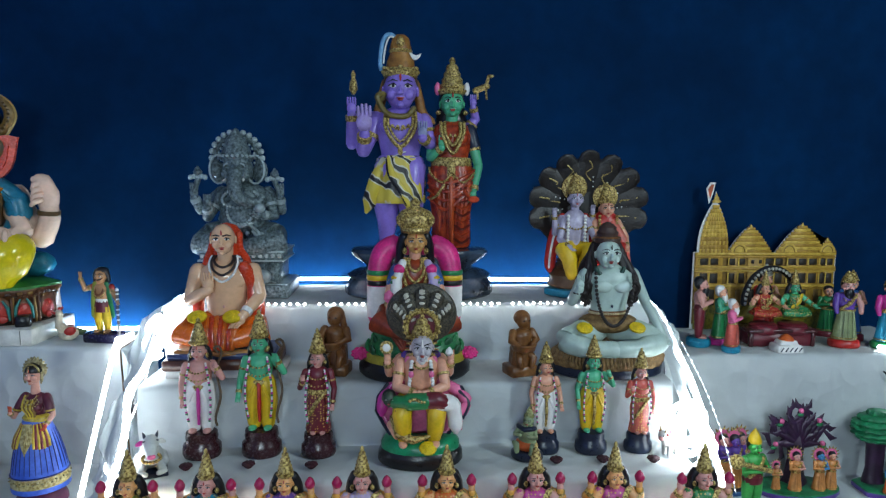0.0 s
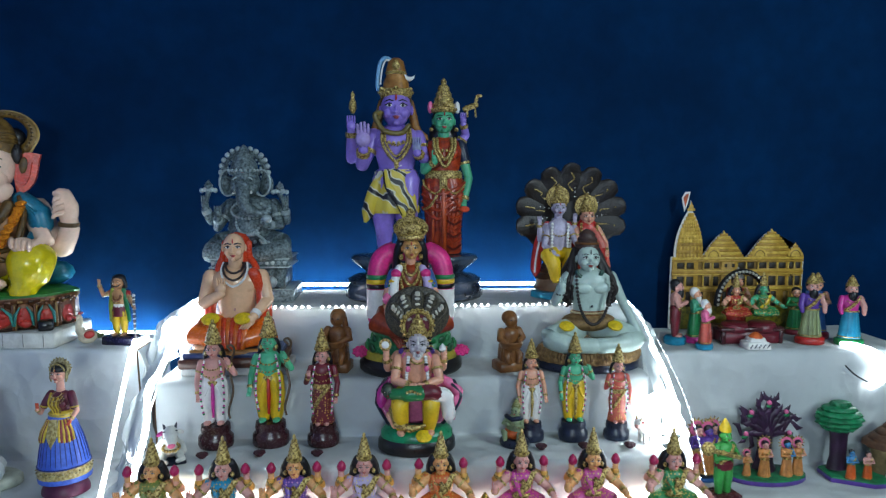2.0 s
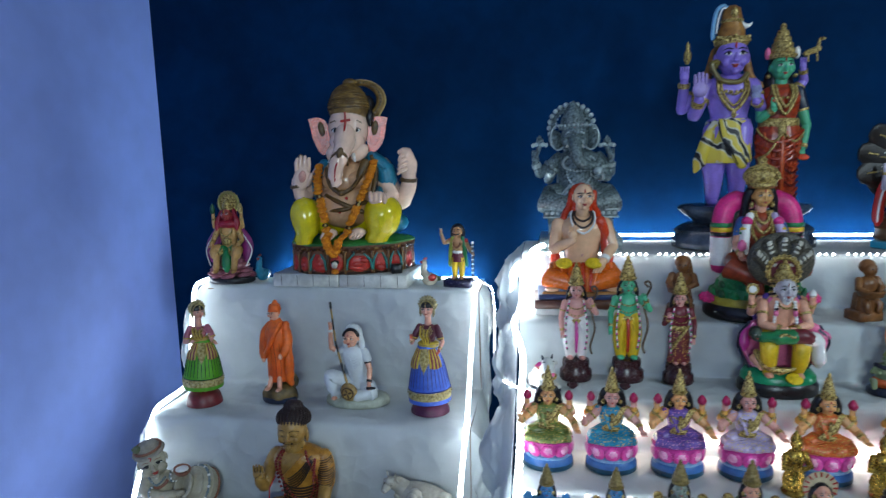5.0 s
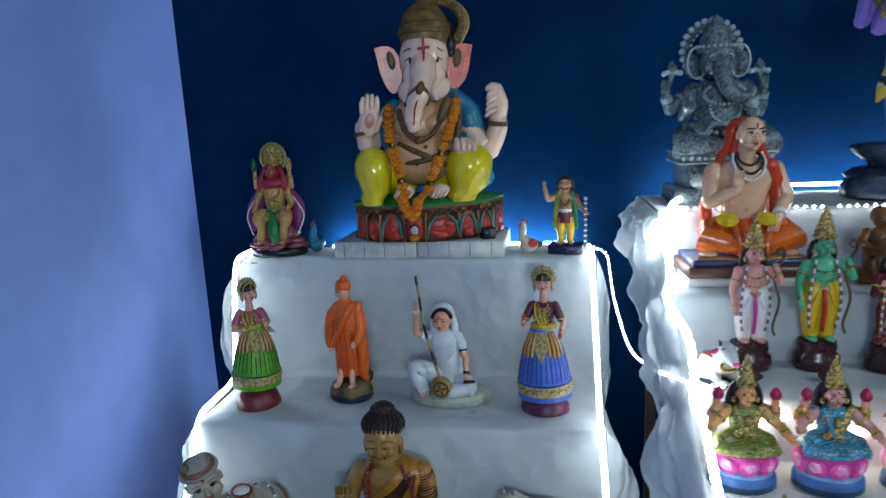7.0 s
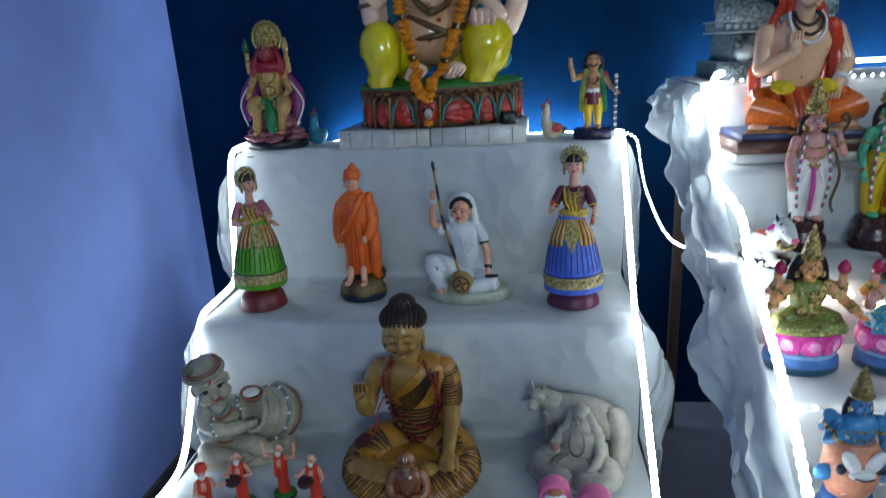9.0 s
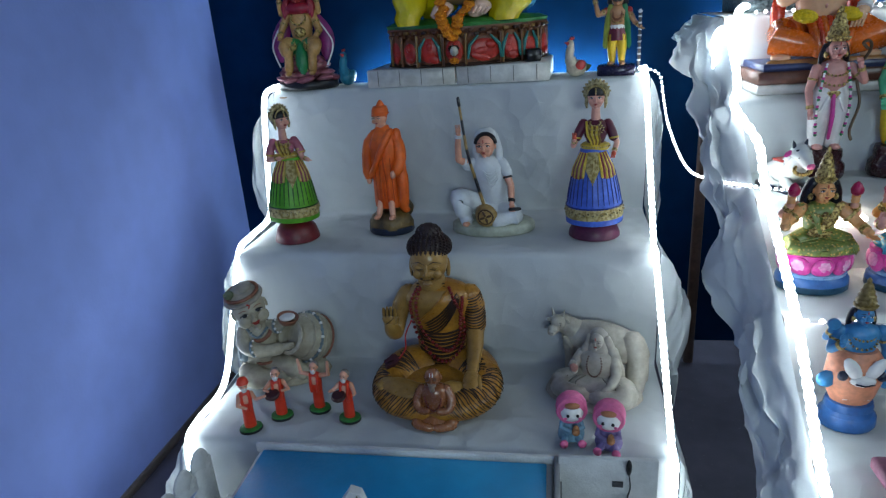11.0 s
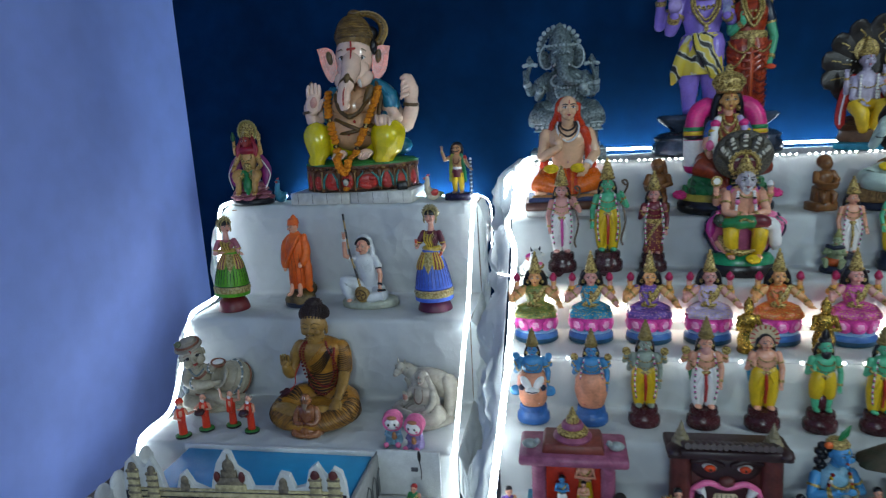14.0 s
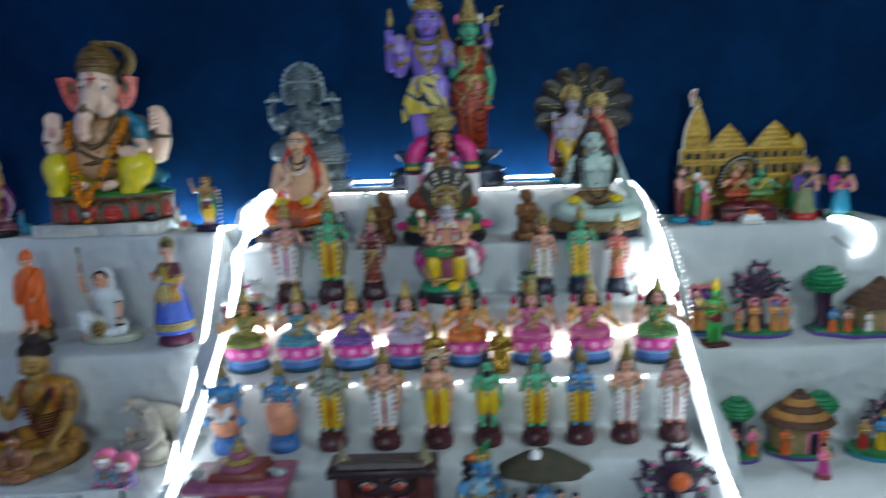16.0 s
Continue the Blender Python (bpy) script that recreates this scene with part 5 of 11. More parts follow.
    arm(f, [(-18, -2, 53), (-22, -8, 40), (-17, -13, 36)], 2.4, LAV)
    arm(f, [(-2, -2, 53), (2, -8, 42), (2, -13, 40)], 2.4, LAV)
    arm(f, [(4, -2, 52), (2, -8, 42), (6, -12, 44)], 2.2, SKIN)
    arm(f, [(20, -2, 52), (25, -6, 42), (24, -12, 36)], 2.2, SKIN)
    f.tube([(16, -4, 52), (22, -8, 40), (25, -10, 24)], [3, 3.6, 3], paint("coral_paint", "d66a5a"), n=8)
    return f


def string_u(f, x, w, z0, z1, y0, y1, r, mat):
    """A bead string hanging in a U from both sides of the neck."""
    h = z0 - z1
    line = bezier([(x - w * 0.9, y0, z0), (x - w, y0 * 0.5 + y1 * 0.5, z0 - h * 0.32), (x - w * 0.72, y1 * 0.92, z0 - h * 0.74), (x, y1, z1), (x + w * 0.72, y1 * 0.92, z0 - h * 0.74), (x + w, y0 * 0.5 + y1 * 0.5, z0 - h * 0.32), (x + w * 0.9, y0, z0)], 6)
    return f.beads(line, r, mat, 6)


def saint():
    """A seated saint with an orange veil over head and shoulder."""
    f = Fig(0.402 / 100)
    VEIL = paint("coral_orange_cloth", "d2421f", 0.25, var=0.15, coat=0.3)
    ROBE = paint("bright_orange_robe", "e06a1c", 0.25, var=0.15, coat=0.3)
    f.box((0, 0, 4), (76, 48, 7), paint("brown_plank_paint", "5a3526", 0.35))
    f.box((0, 0, 9.5), (70, 44, 4), paint("plank_blue_paint", "2d3a63", 0.35))
    f.tube([(-30, -17, 11), (0, -21, 11.5), (30, -17, 11)], 2.4, paint("ochre_paint", "a5723a", 0.4), n=7)
    for s in (-1, 1):
        f.tube([(s * 7, 2, 26), (s * 22, -8, 26), (s * 27, -13, 24), (s * 8, -19, 20)], [11, 10, 8.6, 6], ROBE, n=14)
        f.ell((s * 24, -15, 14.5), (6, 5, 2.6), IVORY, n=8)
    for k in range(7):
        u = k / 6 - 0.5
        f.tube([(u * 20, -14, 34), (u * 18, -21, 26), (u * 16, -23.5, 16)], [2.4, 2.6, 2.2], VEIL if k % 2 else ROBE, n=8)
    f.lathe([(12.5, 30), (13, 38), (15, 50), (19, 60), (17.5, 66), (10, 71), (4, 75)], IVORY, sq=0.62, n=22)
    for s in (-1, 1):
        f.ell((s * 6.8, -7.0, 58.6), (7.8, 2.6, 5.6), IVORY, n=12)
    f.ell((0, -8, 41), (1, 1, 1.4), PINKSKIN, n=6)
    f.tube([(0, 0, 70), (0.5, -2.5, 82)], 5.6, IVORY, n=10)
    g = Fig()
    face(g, (0, 0, 0), 10.2, IVORY, None, tilak=RED)
    for e in (-1, 1):
        g.tube([(e * 1.4, -8.8, 3.6), (e * 4, -8.6, 4.2), (e * 6.6, -7, 3.4)], [0.55, 0.5, 0.25], BLACK, n=5)
    merge(f, g, Matrix.Translation((0.6, -8, 87.6)) @ Matrix.Diagonal((0.92, 0.95, 1.0, 1)) @ Euler((radians(4), 0, radians(5))).to_matrix().to_4x4())
    f.lathe([(9.6, -12), (10.6, 0), (9.8, 5), (6.6, 9.2), (1, 11.0)], VEIL, (0, 6.0, 87.0), n=20)
    for s in (-1, 1):
        f.tube(bezier([(s * 8.6 + 1, 0.6, 90), (s * 9.6, 2, 80), (s * 13.5, 4.5, 72), (s * 17, 5, 58), (s * 21, 6, 40), (s * 20, 4, 24)], 4), [2.6] * 5 + [2.6] * 5 + [3.4] * 5 + [4.2] * 5 + [3], VEIL, n=8)
    f.tube(bezier([(14, -6, 68), (19, -4, 54), (20, -6, 38)], 5), [4.5] * 6 + [5] * 5, VEIL, n=8)
    for w, zb, y, m in ((6.4, 68.5, -9.8, paint("dark_bead", "2a1512", 0.4)), (8.0, 63.5, -12.2, paint("dark_bead", "2a1512", 0.4)), (9.4, 59.0, -12.8, WHITE)):
        string_u(f, 0.3, w, 75.5, zb, -3.6, y, 0.95, m)
    arm(f, [(-18.5, 0, 65), (-22.5, -7, 46), (-8, -15, 54)], 5.0, IVORY, bangle=None, up=True)
    arm(f, [(18.5, 0, 65), (24, -6, 48), (15, -18, 37)], 5.0, IVORY, bangle=None)
    f.tube([(17.4, -15, 40.5), (16, -17.4, 38.4)], 4.0, WHITE, n=9, round_ends=False)
    for x in (-15, 8):
        rosette(f, (x, -20, 36.5), 7.4, YFLOWER, 18)
    return f


def enthroned_lady():
    """A crowned goddess seated over a green lotus mound, a pink bolster behind."""
    f = Fig(0.487 / 100)
    BR = paint("red_brown_silk", "a8431f", 0.35, second="74260f", scale=40)
    f.lathe([(30, 0), (32, 2), (32, 6), (30, 9)], BLACK, sq=0.75, n=30)
    f.lathe([(29.5, 8.5), (30, 11), (29, 13.5), (27, 14)], paint("gilt_band_paint", "a99a35", 0.4), sq=0.75, n=30)
    f.lathe([(28, 13), (25, 20), (20, 29), (14, 34)], GREEN, sq=0.75, n=30)
    for row in range(4):
        for k in range(18):
            t = 2 * math.pi * (k + row * 0.5) / 18
            r = 27.4 - row * 3.6
            f.ell((r * math.sin(t), -0.75 * r * math.cos(t), 15.5 + row * 4.6), (3.6, 1.6, 3.8), GREEN if (k + row) % 3 else paint("dark_green_paint", "155232", 0.35), rot=(32 * math.cos(t), 0, math.degrees(t)), n=7)
    for s in (-1, 1):
        rosette(f, (s * 31, -6, 13), 6, paint("hot_pink_paint", "e02f80", 0.4), 9)
        f.tube([(s * 5, 0, 36), (s * 16, -10, 35), (s * 20, -14, 33), (s * 7, -21, 29)], [8, 7.6, 7, 5], BR, n=12)
        for k in range(4):
            f.tube([(s * (3 + k * 3.4), -20 + k, 35), (s * (4 + k * 3), -21.5 + k * 1.4, 27), (s * (3.5 + k * 1.2), -23 + k * 0.6, 19)], [1.6, 1.8, 1.2], BR, n=7)
        # bolster
        f.tube(bezier([(s * 21, 6, 32), (s * 21, 6, 55), (s * 18.5, 7, 68), (s * 11, 8, 73), (s * 4, 9, 72)], 5), [6.4] * 16 + [5] * 5, paint("hot_pink_paint", "e02f80"), n=14)
        for z, m in ((53.4, YELLOW), (56.4, GREEN), (50.4, BLACK)):
            f.lathe([(6.5, 0), (6.8, 0.4), (6.8, 2.4), (6.5, 2.8)], m, (s * 21, 6, z), n=16)
        f.lathe([(6.6, 32), (6.7, 50)], WHITE, (s * 21, 6, 0), n=16)
        f.tube(bezier([(s * 7, -4, 64), (s * 10, -7, 56), (s * 11, -8, 46), (s * 12, -9, 38)], 4), [2.6] * 5 + [3.2] * 8, WHITE if s < 0 else LILAC, n=8)
        f.ell((s * 9, -6, 61), (3.4, 3, 3), paint("hot_pink_paint", "e02f80"), n=9)
        f.ell((s * 10.6, -7, 56.5), (3.2, 2.6, 1.4), YELLOW, n=8)
        f.ell((s * 11, -7.6, 53.8), (3.2, 2.6, 1.4), GREEN, n=8)
    f.lathe([(8.6, 34), (8, 42), (10, 54), (10.4, 59), (8, 64), (3.6, 67)], BR, sq=0.68, n=18)
    for w, zb, y, r in ((3.6, 60, -7.6, 0.9), (5.2, 54, -8.2, 1.0), (6.6, 46, -8.0, 1.1)):
        string_u(f, 0, w, 66.5, zb, -2.6, y, r, GOLD)
    f.ell((0, -8.6, 50), (2.4, 1.6, 2.6), GOLD, n=9)
    f.tube([(0, 0, 65), (0, -1, 71)], 3.4, SKIN, n=8)
    face(f, (0.4, -2, 76), 6.6, paint("warm_face_paint", "dda562", 0.3), BLACK, tilak=RED)
    for s in (-1, 1):
        f.tube(bezier([(s * 6, 1, 79), (s * 8, 2, 72), (s * 9, 3, 62)], 5), [3] * 6 + [2.6] * 5, BLACK, n=8)
        f.ell((s * 6, -3, 71), (1.5, 1.4, 2), GOLD, n=7)
        arm(f, [(s * 10.5, -1, 60), (s * 15, -6, 47), (s * 14.5, -15, 42)], 2.8, SKIN)
        f.tube([(s * 10.6, -1, 60), (s * 13.2, -3.6, 53)], [3.8, 3.4], BLUE, n=9)
        f.lathe([(1, 0), (2.8, 2), (2.6, 5), (0.6, 7)], PINK, (s * 14.5, -17, 44), n=10)
    f.lathe([(7, 0), (8.6, 1.5), (8.2, 3)], GOLD, (0, -1, 81), n=20)
    f.lathe([(7.6, 0), (10.6, 4.4), (10.8, 7), (8, 11), (3.4, 13)], GOLD, (0, 0, 82.5), sq=0.55, n=26, waves=13, amp=0.03)
    f.lathe([(2, 0), (3, 1.6), (2.6, 3.4), (3.2, 4.4), (1, 6.4)], GOLD, (0, 0, 94), n=12, sq=0.6)
    for k in range(11):
        t = radians(15 + k * 15)
        f.ell((9.2 * math.cos(t), -5.2, 85.5 + 7.6 * math.sin(t)), (1.2, 0.9, 1.2), GOLD, n=6)
    f.ell((0, -6, 88.5), (2.6, 1.2, 3), GOLD, n=9)
    return f


def ascetic():
    """A pale blue meditating figure on a fur mat."""
    f = Fig(0.432 / 100)
    f.lathe([(35, 0), (37, 1), (37, 5), (35, 6.4)], NAVYBASE, sq=0.62, n=28)
    f.lathe([(36, 6), (37.6, 9), (36, 14), (31, 18)], FUR, sq=0.62, n=48, waves=24, amp=0.02)
    for k in range(46):
        t = math.pi * (k / 45) - math.pi / 2
        f.tube([(35 * math.sin(t), -21.5 * math.cos(t), 16), (37.5 * math.sin(t), -23.6 * math.cos(t), 11.5), (36.5 * math.sin(t + 0.02), -23 * math.cos(t), 7.5)], [1.0, 1.2, 0.3], FUR, n=5)
    for s in (-1, 1):
        f.tube(bezier([(s * 8, 2, 27), (s * 22, -8, 26), (s * 30, -13, 23), (s * 16, -20, 20.5), (s * -2, -22, 20)], 4), [9] * 4 + [8] * 4 + [7] * 4 + [5.5] * 4 + [4], PALE, n=12)
        f.ell((s * -8, -23, 21), (5, 3, 2.4), PALE, n=8)
    f.ell((0, -1, 33), (20, 12, 7), FUR, n=18)
    f.lathe([(12.2, 37), (12.6, 39.5), (12.2, 41.5)], COIR, sq=0.7, n=26)
    f.beads([(12.8 * math.sin(t), -9 * math.cos(t), 40) for t in (k * 0.13 - 1.5 for k in range(24))], 0.9, paint("cowrie_paint", "c9b48a", 0.4))
    f.lathe([(11.8, 36), (11.6, 44), (14, 54), (16.4, 61), (15.4, 66), (8, 70), (4, 72)], PALE, sq=0.64, n=22)
    for s in (-1, 1):
        f.ell((s * 6.4, -8.4, 58), (6.8, 3.0, 4.2), PALE, n=12)
    f.ell((0, -8.4, 45), (0.8, 0.8, 1.1), NAVYBASE, n=6)
    f.tube([(0, 0, 68), (-1, -1.5, 74)], 4.4, PALE, n=10)
    face(f, (-2.6, -4, 78.5), 9.2, PALE, paint("dark_hair_paint", "201614", 0.5), tilak=BLACK)
    HR = paint("dark_hair_paint", "231a18")
    for s in (-1, 1):
        for k in range(4):
            f.tube(bezier([(-2 + s * (5 + k), 1 + k * 0.6, 84), (-2 + s * (8.4 + k * 1.1), 0.5, 76), (-1 + s * (9.5 + k * 1.3), -1.4, 69), (s * (12 + k * 1.4), -2 + k, 62 - k * 1.8)], 4), [2.2] * 5 + [1.9] * 5 + [1.3] * 2 + [0.4], HR, n=7)
    for q in (-1, 1):
        for k in range(7):
            f.tube(bezier([(-2 + q * (6 + k * 0.5), 2 + k * 0.5, 84 - k), (-2 + q * (11 + k * 0.5), 0.5 + k * 0.8, 76 - k), (q * (12.5 + k * 0.9), -2.4 + k * 0.8, 69 - k), (q * (16 - k * 0.4), -4.5 + k, 60 - k * 1.2), (q * (13.5 + (k % 3) * 2), -5.5 + k, 53 - k)], 4), [2.4] * 6 + [2.2] * 6 + [1.6] * 3 + [0.8, 0.4], HR, n=7)
        for k in range(9):
            f.tube(bezier([(-2 + q * (9 + k * 0.3), 2, 78 - k * 0.6), (q * (13 + k * 0.5), -1 + k * 0.4, 71 - k), (q * (14.5 + 2.2 * math.sin(k * 1.9)), -5.5 + k * 0.6, 63 - k), (q * (16 + 2.4 * math.cos(k * 1.3)), -5.5 + k * 0.7, 56 - k * 1.3), (q * (14.5 + 2.2 * math.sin(k * 2.6)), -6 + k * 0.7, 50 - k * 0.8)], 4), [1.6] * 12 + [1.2] * 3 + [0.7, 0.3], HR, n=6)
    f.lathe([(8.2, 0), (8.4, 2.6), (6.6, 4.6), (7, 6.6), (5.4, 8.4), (5.6, 10), (3.4, 12), (1, 13.4)], paint("ash_brown_hair", "4a342c", 0.5), (-2, 0.6, 85.5), n=18)
    f.lathe([(8.0, 0), (8.9, 0.8), (8.0, 1.6)], COIR, (-2, 0.6, 88), n=18)
    f.tube(arc(-2, 69.5, 9, 5, 180, 360, 14, -7), 1.5, paint("snake_green", "23463c", 0.35), n=8)
    f.beads(arc(0, 67, 12.5, 34, 180, 360, 40, -12.5), 1.25, paint("rudraksha_bead", "2b2220", 0.6), 6)
    arm(f, [(-15.6, 0, 65), (-25.5, -5, 48), (-22, -11, 57)], 3.7, PALE, bangle=None, up=True)
    arm(f, [(15.6, 0, 65), (24, -4, 46), (31, -14, 29)], 3.7, PALE, bangle=None)
    f.beads([(-22 + 3.4 * math.cos(t), -9.6 + 2 * math.sin(t), 54) for t in (k * 0.6 for k in range(10))], 0.9, paint("rudraksha_bead", "2b2220"))
    for x in (-20, 14):
        rosette(f, (x, -17, 33), 6, YFLOWER, 16)
    return f


def lion_god():
    """A lion-faced god under a serpent hood, a small green figure across his lap."""
    f = Fig(0.466 / 100)
    f.lathe([(22.5, 0), (23.4, 1.2), (23, 6), (21.6, 8)], BLACK, sq=0.72, n=28)
    f.lathe([(21.6, 7.6), (21.4, 11), (19, 14), (14, 15)], paint("emerald_paint", "0f8a5a", 0.3), sq=0.72, n=28)
    HOOD = paint("grey_serpent_paint", "57503f", 0.4, second="24211d", scale=230, bump=0.4, hard=0.06)
    f.ell((0.5, 6.4, 80), (19.4, 3.6, 17), HOOD, n=30)
    for k in range(5):
        a = radians(24 + 132 * k / 4)
        c, q = math.cos(a), math.sin(a)
        line = bezier([(0.5 + 6 * c, 5, 70 + 2 * q), (0.5 + 10.5 * c, 4.4, 77 + 6 * q), (0.5 + 15.0 * c, 3.8, 79 + 12.4 * q), (0.5 + 16.4 * c, 2.8, 80 + 14.6 * q), (0.5 + 16.4 * c, 1.4, 79.6 + 14.8 * q)], 5)
        f.tube(line, [3.2 + 1.5 * math.sin(math.pi * min(1, j / 14)) if j < 13 else max(0.8, 3.4 - 0.4 * (j - 12)) for j in range(len(line))], HOOD, n=12, flat=0.7)
        for j in range(7):
            p = line[3 + j * 2] if 3 + j * 2 < 14 else line[13]
            if 3 + j * 2 < 14:
                f.ell(p + Vector((0, -3.0, 0)), (1.7, 0.7, 0.85), paint("bone_scale_paint", "c9c4b4", 0.4), rot=(0, 90 - math.degrees(a), 0), n=9)
    f.tube(arc(0.5, 74, 8.6, 8.6, 0, 360, 26, 1)[:-1], 1.5, GOLD, n=7, closed=True)
    f.lathe([(0.5, -0.5), (7.6, -0.4), (7.6, 0.4), (0.5, 0.5)], MAROON, (0.5, 2, 74), rot=(90, 0, 0), n=20)
    for k in range(20):
        t = k * math.pi / 10
        f.ell((0.5 + 9.8 * math.cos(t), 0.4, 74 + 9.8 * math.sin(t)), 1.0, GOLD, n=6)
    # legs
    for s, kx in ((-1, -9.5), (1, 7.5)):
        f.tube([(s * 5, 2, 37), (kx, -12, 35), (kx + s * 0.6, -14, 31), (kx, -13, 22), (kx - s * 0.6, -11, 15)], [6.4, 5.6, 5.2, 4.6, 3.2], YELLOW, n=12)
        f.ell((kx, -14.4, 14.4), (2.6, 4.6, 1.8), SKIN, n=8)
        for k in range(4):
            f.tube([(kx - 4 + k * 2.4, -17.2 + abs(k - 1.5) * 0.8, 33 - k), (kx - 3 + k * 1.8, -17 + abs(k - 1.5), 25 - k)], 0.6, paint("ochre_line_paint", "a8801a", 0.4), n=5)
    f.tube([(-15, -7, 26), (-12, -14, 20), (-4, -16, 17), (4, -16, 19)], [2, 2.6, 2.4, 1], GOLD, n=8)
    rosette(f, (3.5, -18, 13.5), 5.4, YFLOWER, 16)
    # body, mane, face
    f.lathe([(8.6, 35), (8.4, 42), (10.5, 50), (11, 55), (8, 59.5), (3.8, 62)], SKIN, sq=0.68, n=18)
    SILVER = paint("mane_face_paint", "c2bac0", 0.4)
    face(f, (0.5, -4.4, 64), 7.0, SILVER, GOLD, tilak=RED)
    for k in range(25):
        t = radians(-70 + 320 * k / 24)
        f.tube([(0.5 + 5.6 * math.cos(t), -4.4, 63.5 + 5.8 * math.sin(t)), (0.5 + 8.6 * math.cos(t), -2.4, 62.6 + 8.0 * math.sin(t))], [0.75, 0.5], GOLD if k % 2 else BLACK, n=6)
    for e in (-1, 1):
        f.tube([(0.5 + e * 1.2, -11, 66.4), (0.5 + e * 2.6, -11, 67.4), (0.5 + e * 4.6, -9.6, 67.6)], [0.22, 0.2, 0.1], BLACK, n=5)
    f.tube([(0.5, -11.2, 69.6), (0.5, -11.6, 66)], [0.3, 0.5], WHITE, n=6)
    for k in range(5):
        f.tube([(0.5 + (k - 2) * 1.1, -9.4, 60.2), (0.5 + (k - 2) * 1.4, -8.6, 57.2)], [0.5, 0.2], WHITE, n=5)
    f.ell((0.5, -8.2, 60.8), (2.6, 1.6, 1.6), BLACK, n=8)
    f.lathe([(2.6, 0), (3, -2), (1.4, -4.4)], WHITE, (0.5, -6, 59.6), n=10)
    crown(f, (0.5, -1, 68.5), 5.6, 13, GOLD, 3)
    for s in (-1, 1):
        f.beads([(s * (5 + 0.18 * k), -7.6 - 0.1 * k, 57 - k * 1.7) for k in range(9)], 1.15, WHITE if s else BLACK, 6)
        f.ell((s * 5.4, -8.6, 50.4), (1.6, 1.4, 2), PINK, n=7)
        f.ell((s * 5.2, -8.4, 53), (1.5, 1.3, 0.8), BLACK, n=7)
        f.tube(bezier([(s * 8, 1, 58), (s * 11, 2, 52), (s * 13, 3, 44)], 4), [3, 3, 3, 3.2, 3.2, 3.2, 3.2, 3.2, 2], PURPLE, n=8)
        f.tube(bezier([(s * 7, -3.2, 58), (s * 9.6, -3, 52), (s * 11, -2, 46)], 4), 1.2, PINK, n=6)
        arm(f, [(s * 11, -2, 55), (s * 13, -9, 44), (s * 3.4, -14, 42)], 2.9, SKIN)
        arm(f, [(s * 11, 2, 56), (s * (17 if s < 0 else 15.5), 0, 49), (s * (18 if s < 0 else 16), -4, 56)], 2.8, SKIN, up=True)
    f.lathe([(0.5, -0.8), (3.6, -0.7), (3.6, 0.7), (0.5, 0.8)], GOLD, (-18.4, -6, 64.5), rot=(90, 0, 0), n=16)
    f.ell((-18.4, -6.8, 64.5), (2.2, 0.4, 2.2), WHITE, n=10)
    f.lathe([(0.6, 0), (2.2, 1.6), (1.8, 3.4), (0.4, 5)], WHITE, (15, -6, 59.5), n=10)
    necklace(f, (0.5, -4, 58.5), 4, 5, GOLD, 0.8, depth=5)
    # pink drape with a dark border spread behind the legs
    out = [(-11, 45), (-18, 43), (-23, 36), (-24, 28), (-20, 20), (-17, 15), (0, 13), (16, 15), (19, 20), (21, 27), (26, 34), (22, 41), (15, 45)]
    f.plate(out, paint("rose_drape", "d0688e", 0.4, second="b04a78", scale=30), -1.0, 2.0)
    f.tube([(x, -1.4, z) for x, z in out[1:-1]], 1.0, NAVYBASE, n=6)
    f.tube([(x * 0.88, -1.9, z * 0.97 + 1) for x, z in out[1:-1]], 0.5, paint("pale_pink_paint", "f6d3e2"), n=5)
    # the figure on the lap
    face(f, (-17, -12, 38.5), 4.0, paint("dark_green_skin", "3b4a3a", 0.4), BLACK, brow=False)
    f.tube(bezier([(-14, -13, 37), (-7, -16, 38), (2, -16.5, 38.5)], 5), [3.4] * 5 + [4.6] * 6, GREEN, n=10)
    f.tube(bezier([(2, -16, 38.4), (8, -15.6, 38.6), (11, -14.6, 37)], 4), [4.6] * 5 + [4.4] * 4, MAROON, n=10)
    f.tube(bezier([(10, -14.5, 37), (16, -12, 35), (18, -12, 27), (18.6, -11, 20)], 4), [4.6] * 6 + [4] * 5 + [3, 2], WHITE, n=10)
    f.beads([(-6 + k * 1.5, -20.4, 40 + 0.8 * math.sin(k)) for k in range(6)], 1.0, GOLD)
    f.tube(bezier([(14, 0, 42), (21, -2, 38), (25, -4, 33), (21, -5, 26), (19, -6, 18)], 5), [2, 2.6, 3, 3.2, 3.2] * 4 + [1], PINK, n=8, flat=0.6)
    f.tube(bezier([(21, -3, 39), (26, -5, 33.4), (22.6, -6.4, 25)], 5), 0.9, NAVYBASE, n=6)
    f.tube(bezier([(-14, 0, 42), (-20, -2, 36), (-21, -4, 27)], 5), [2, 3, 3, 3, 3, 3, 3, 3, 3, 2.4, 1.5], MAGENTA, n=8, flat=0.6)
    f.tube([(-16, -6, 22), (-13, -12, 18)], [2.6, 2], SKIN, n=8)
    return f


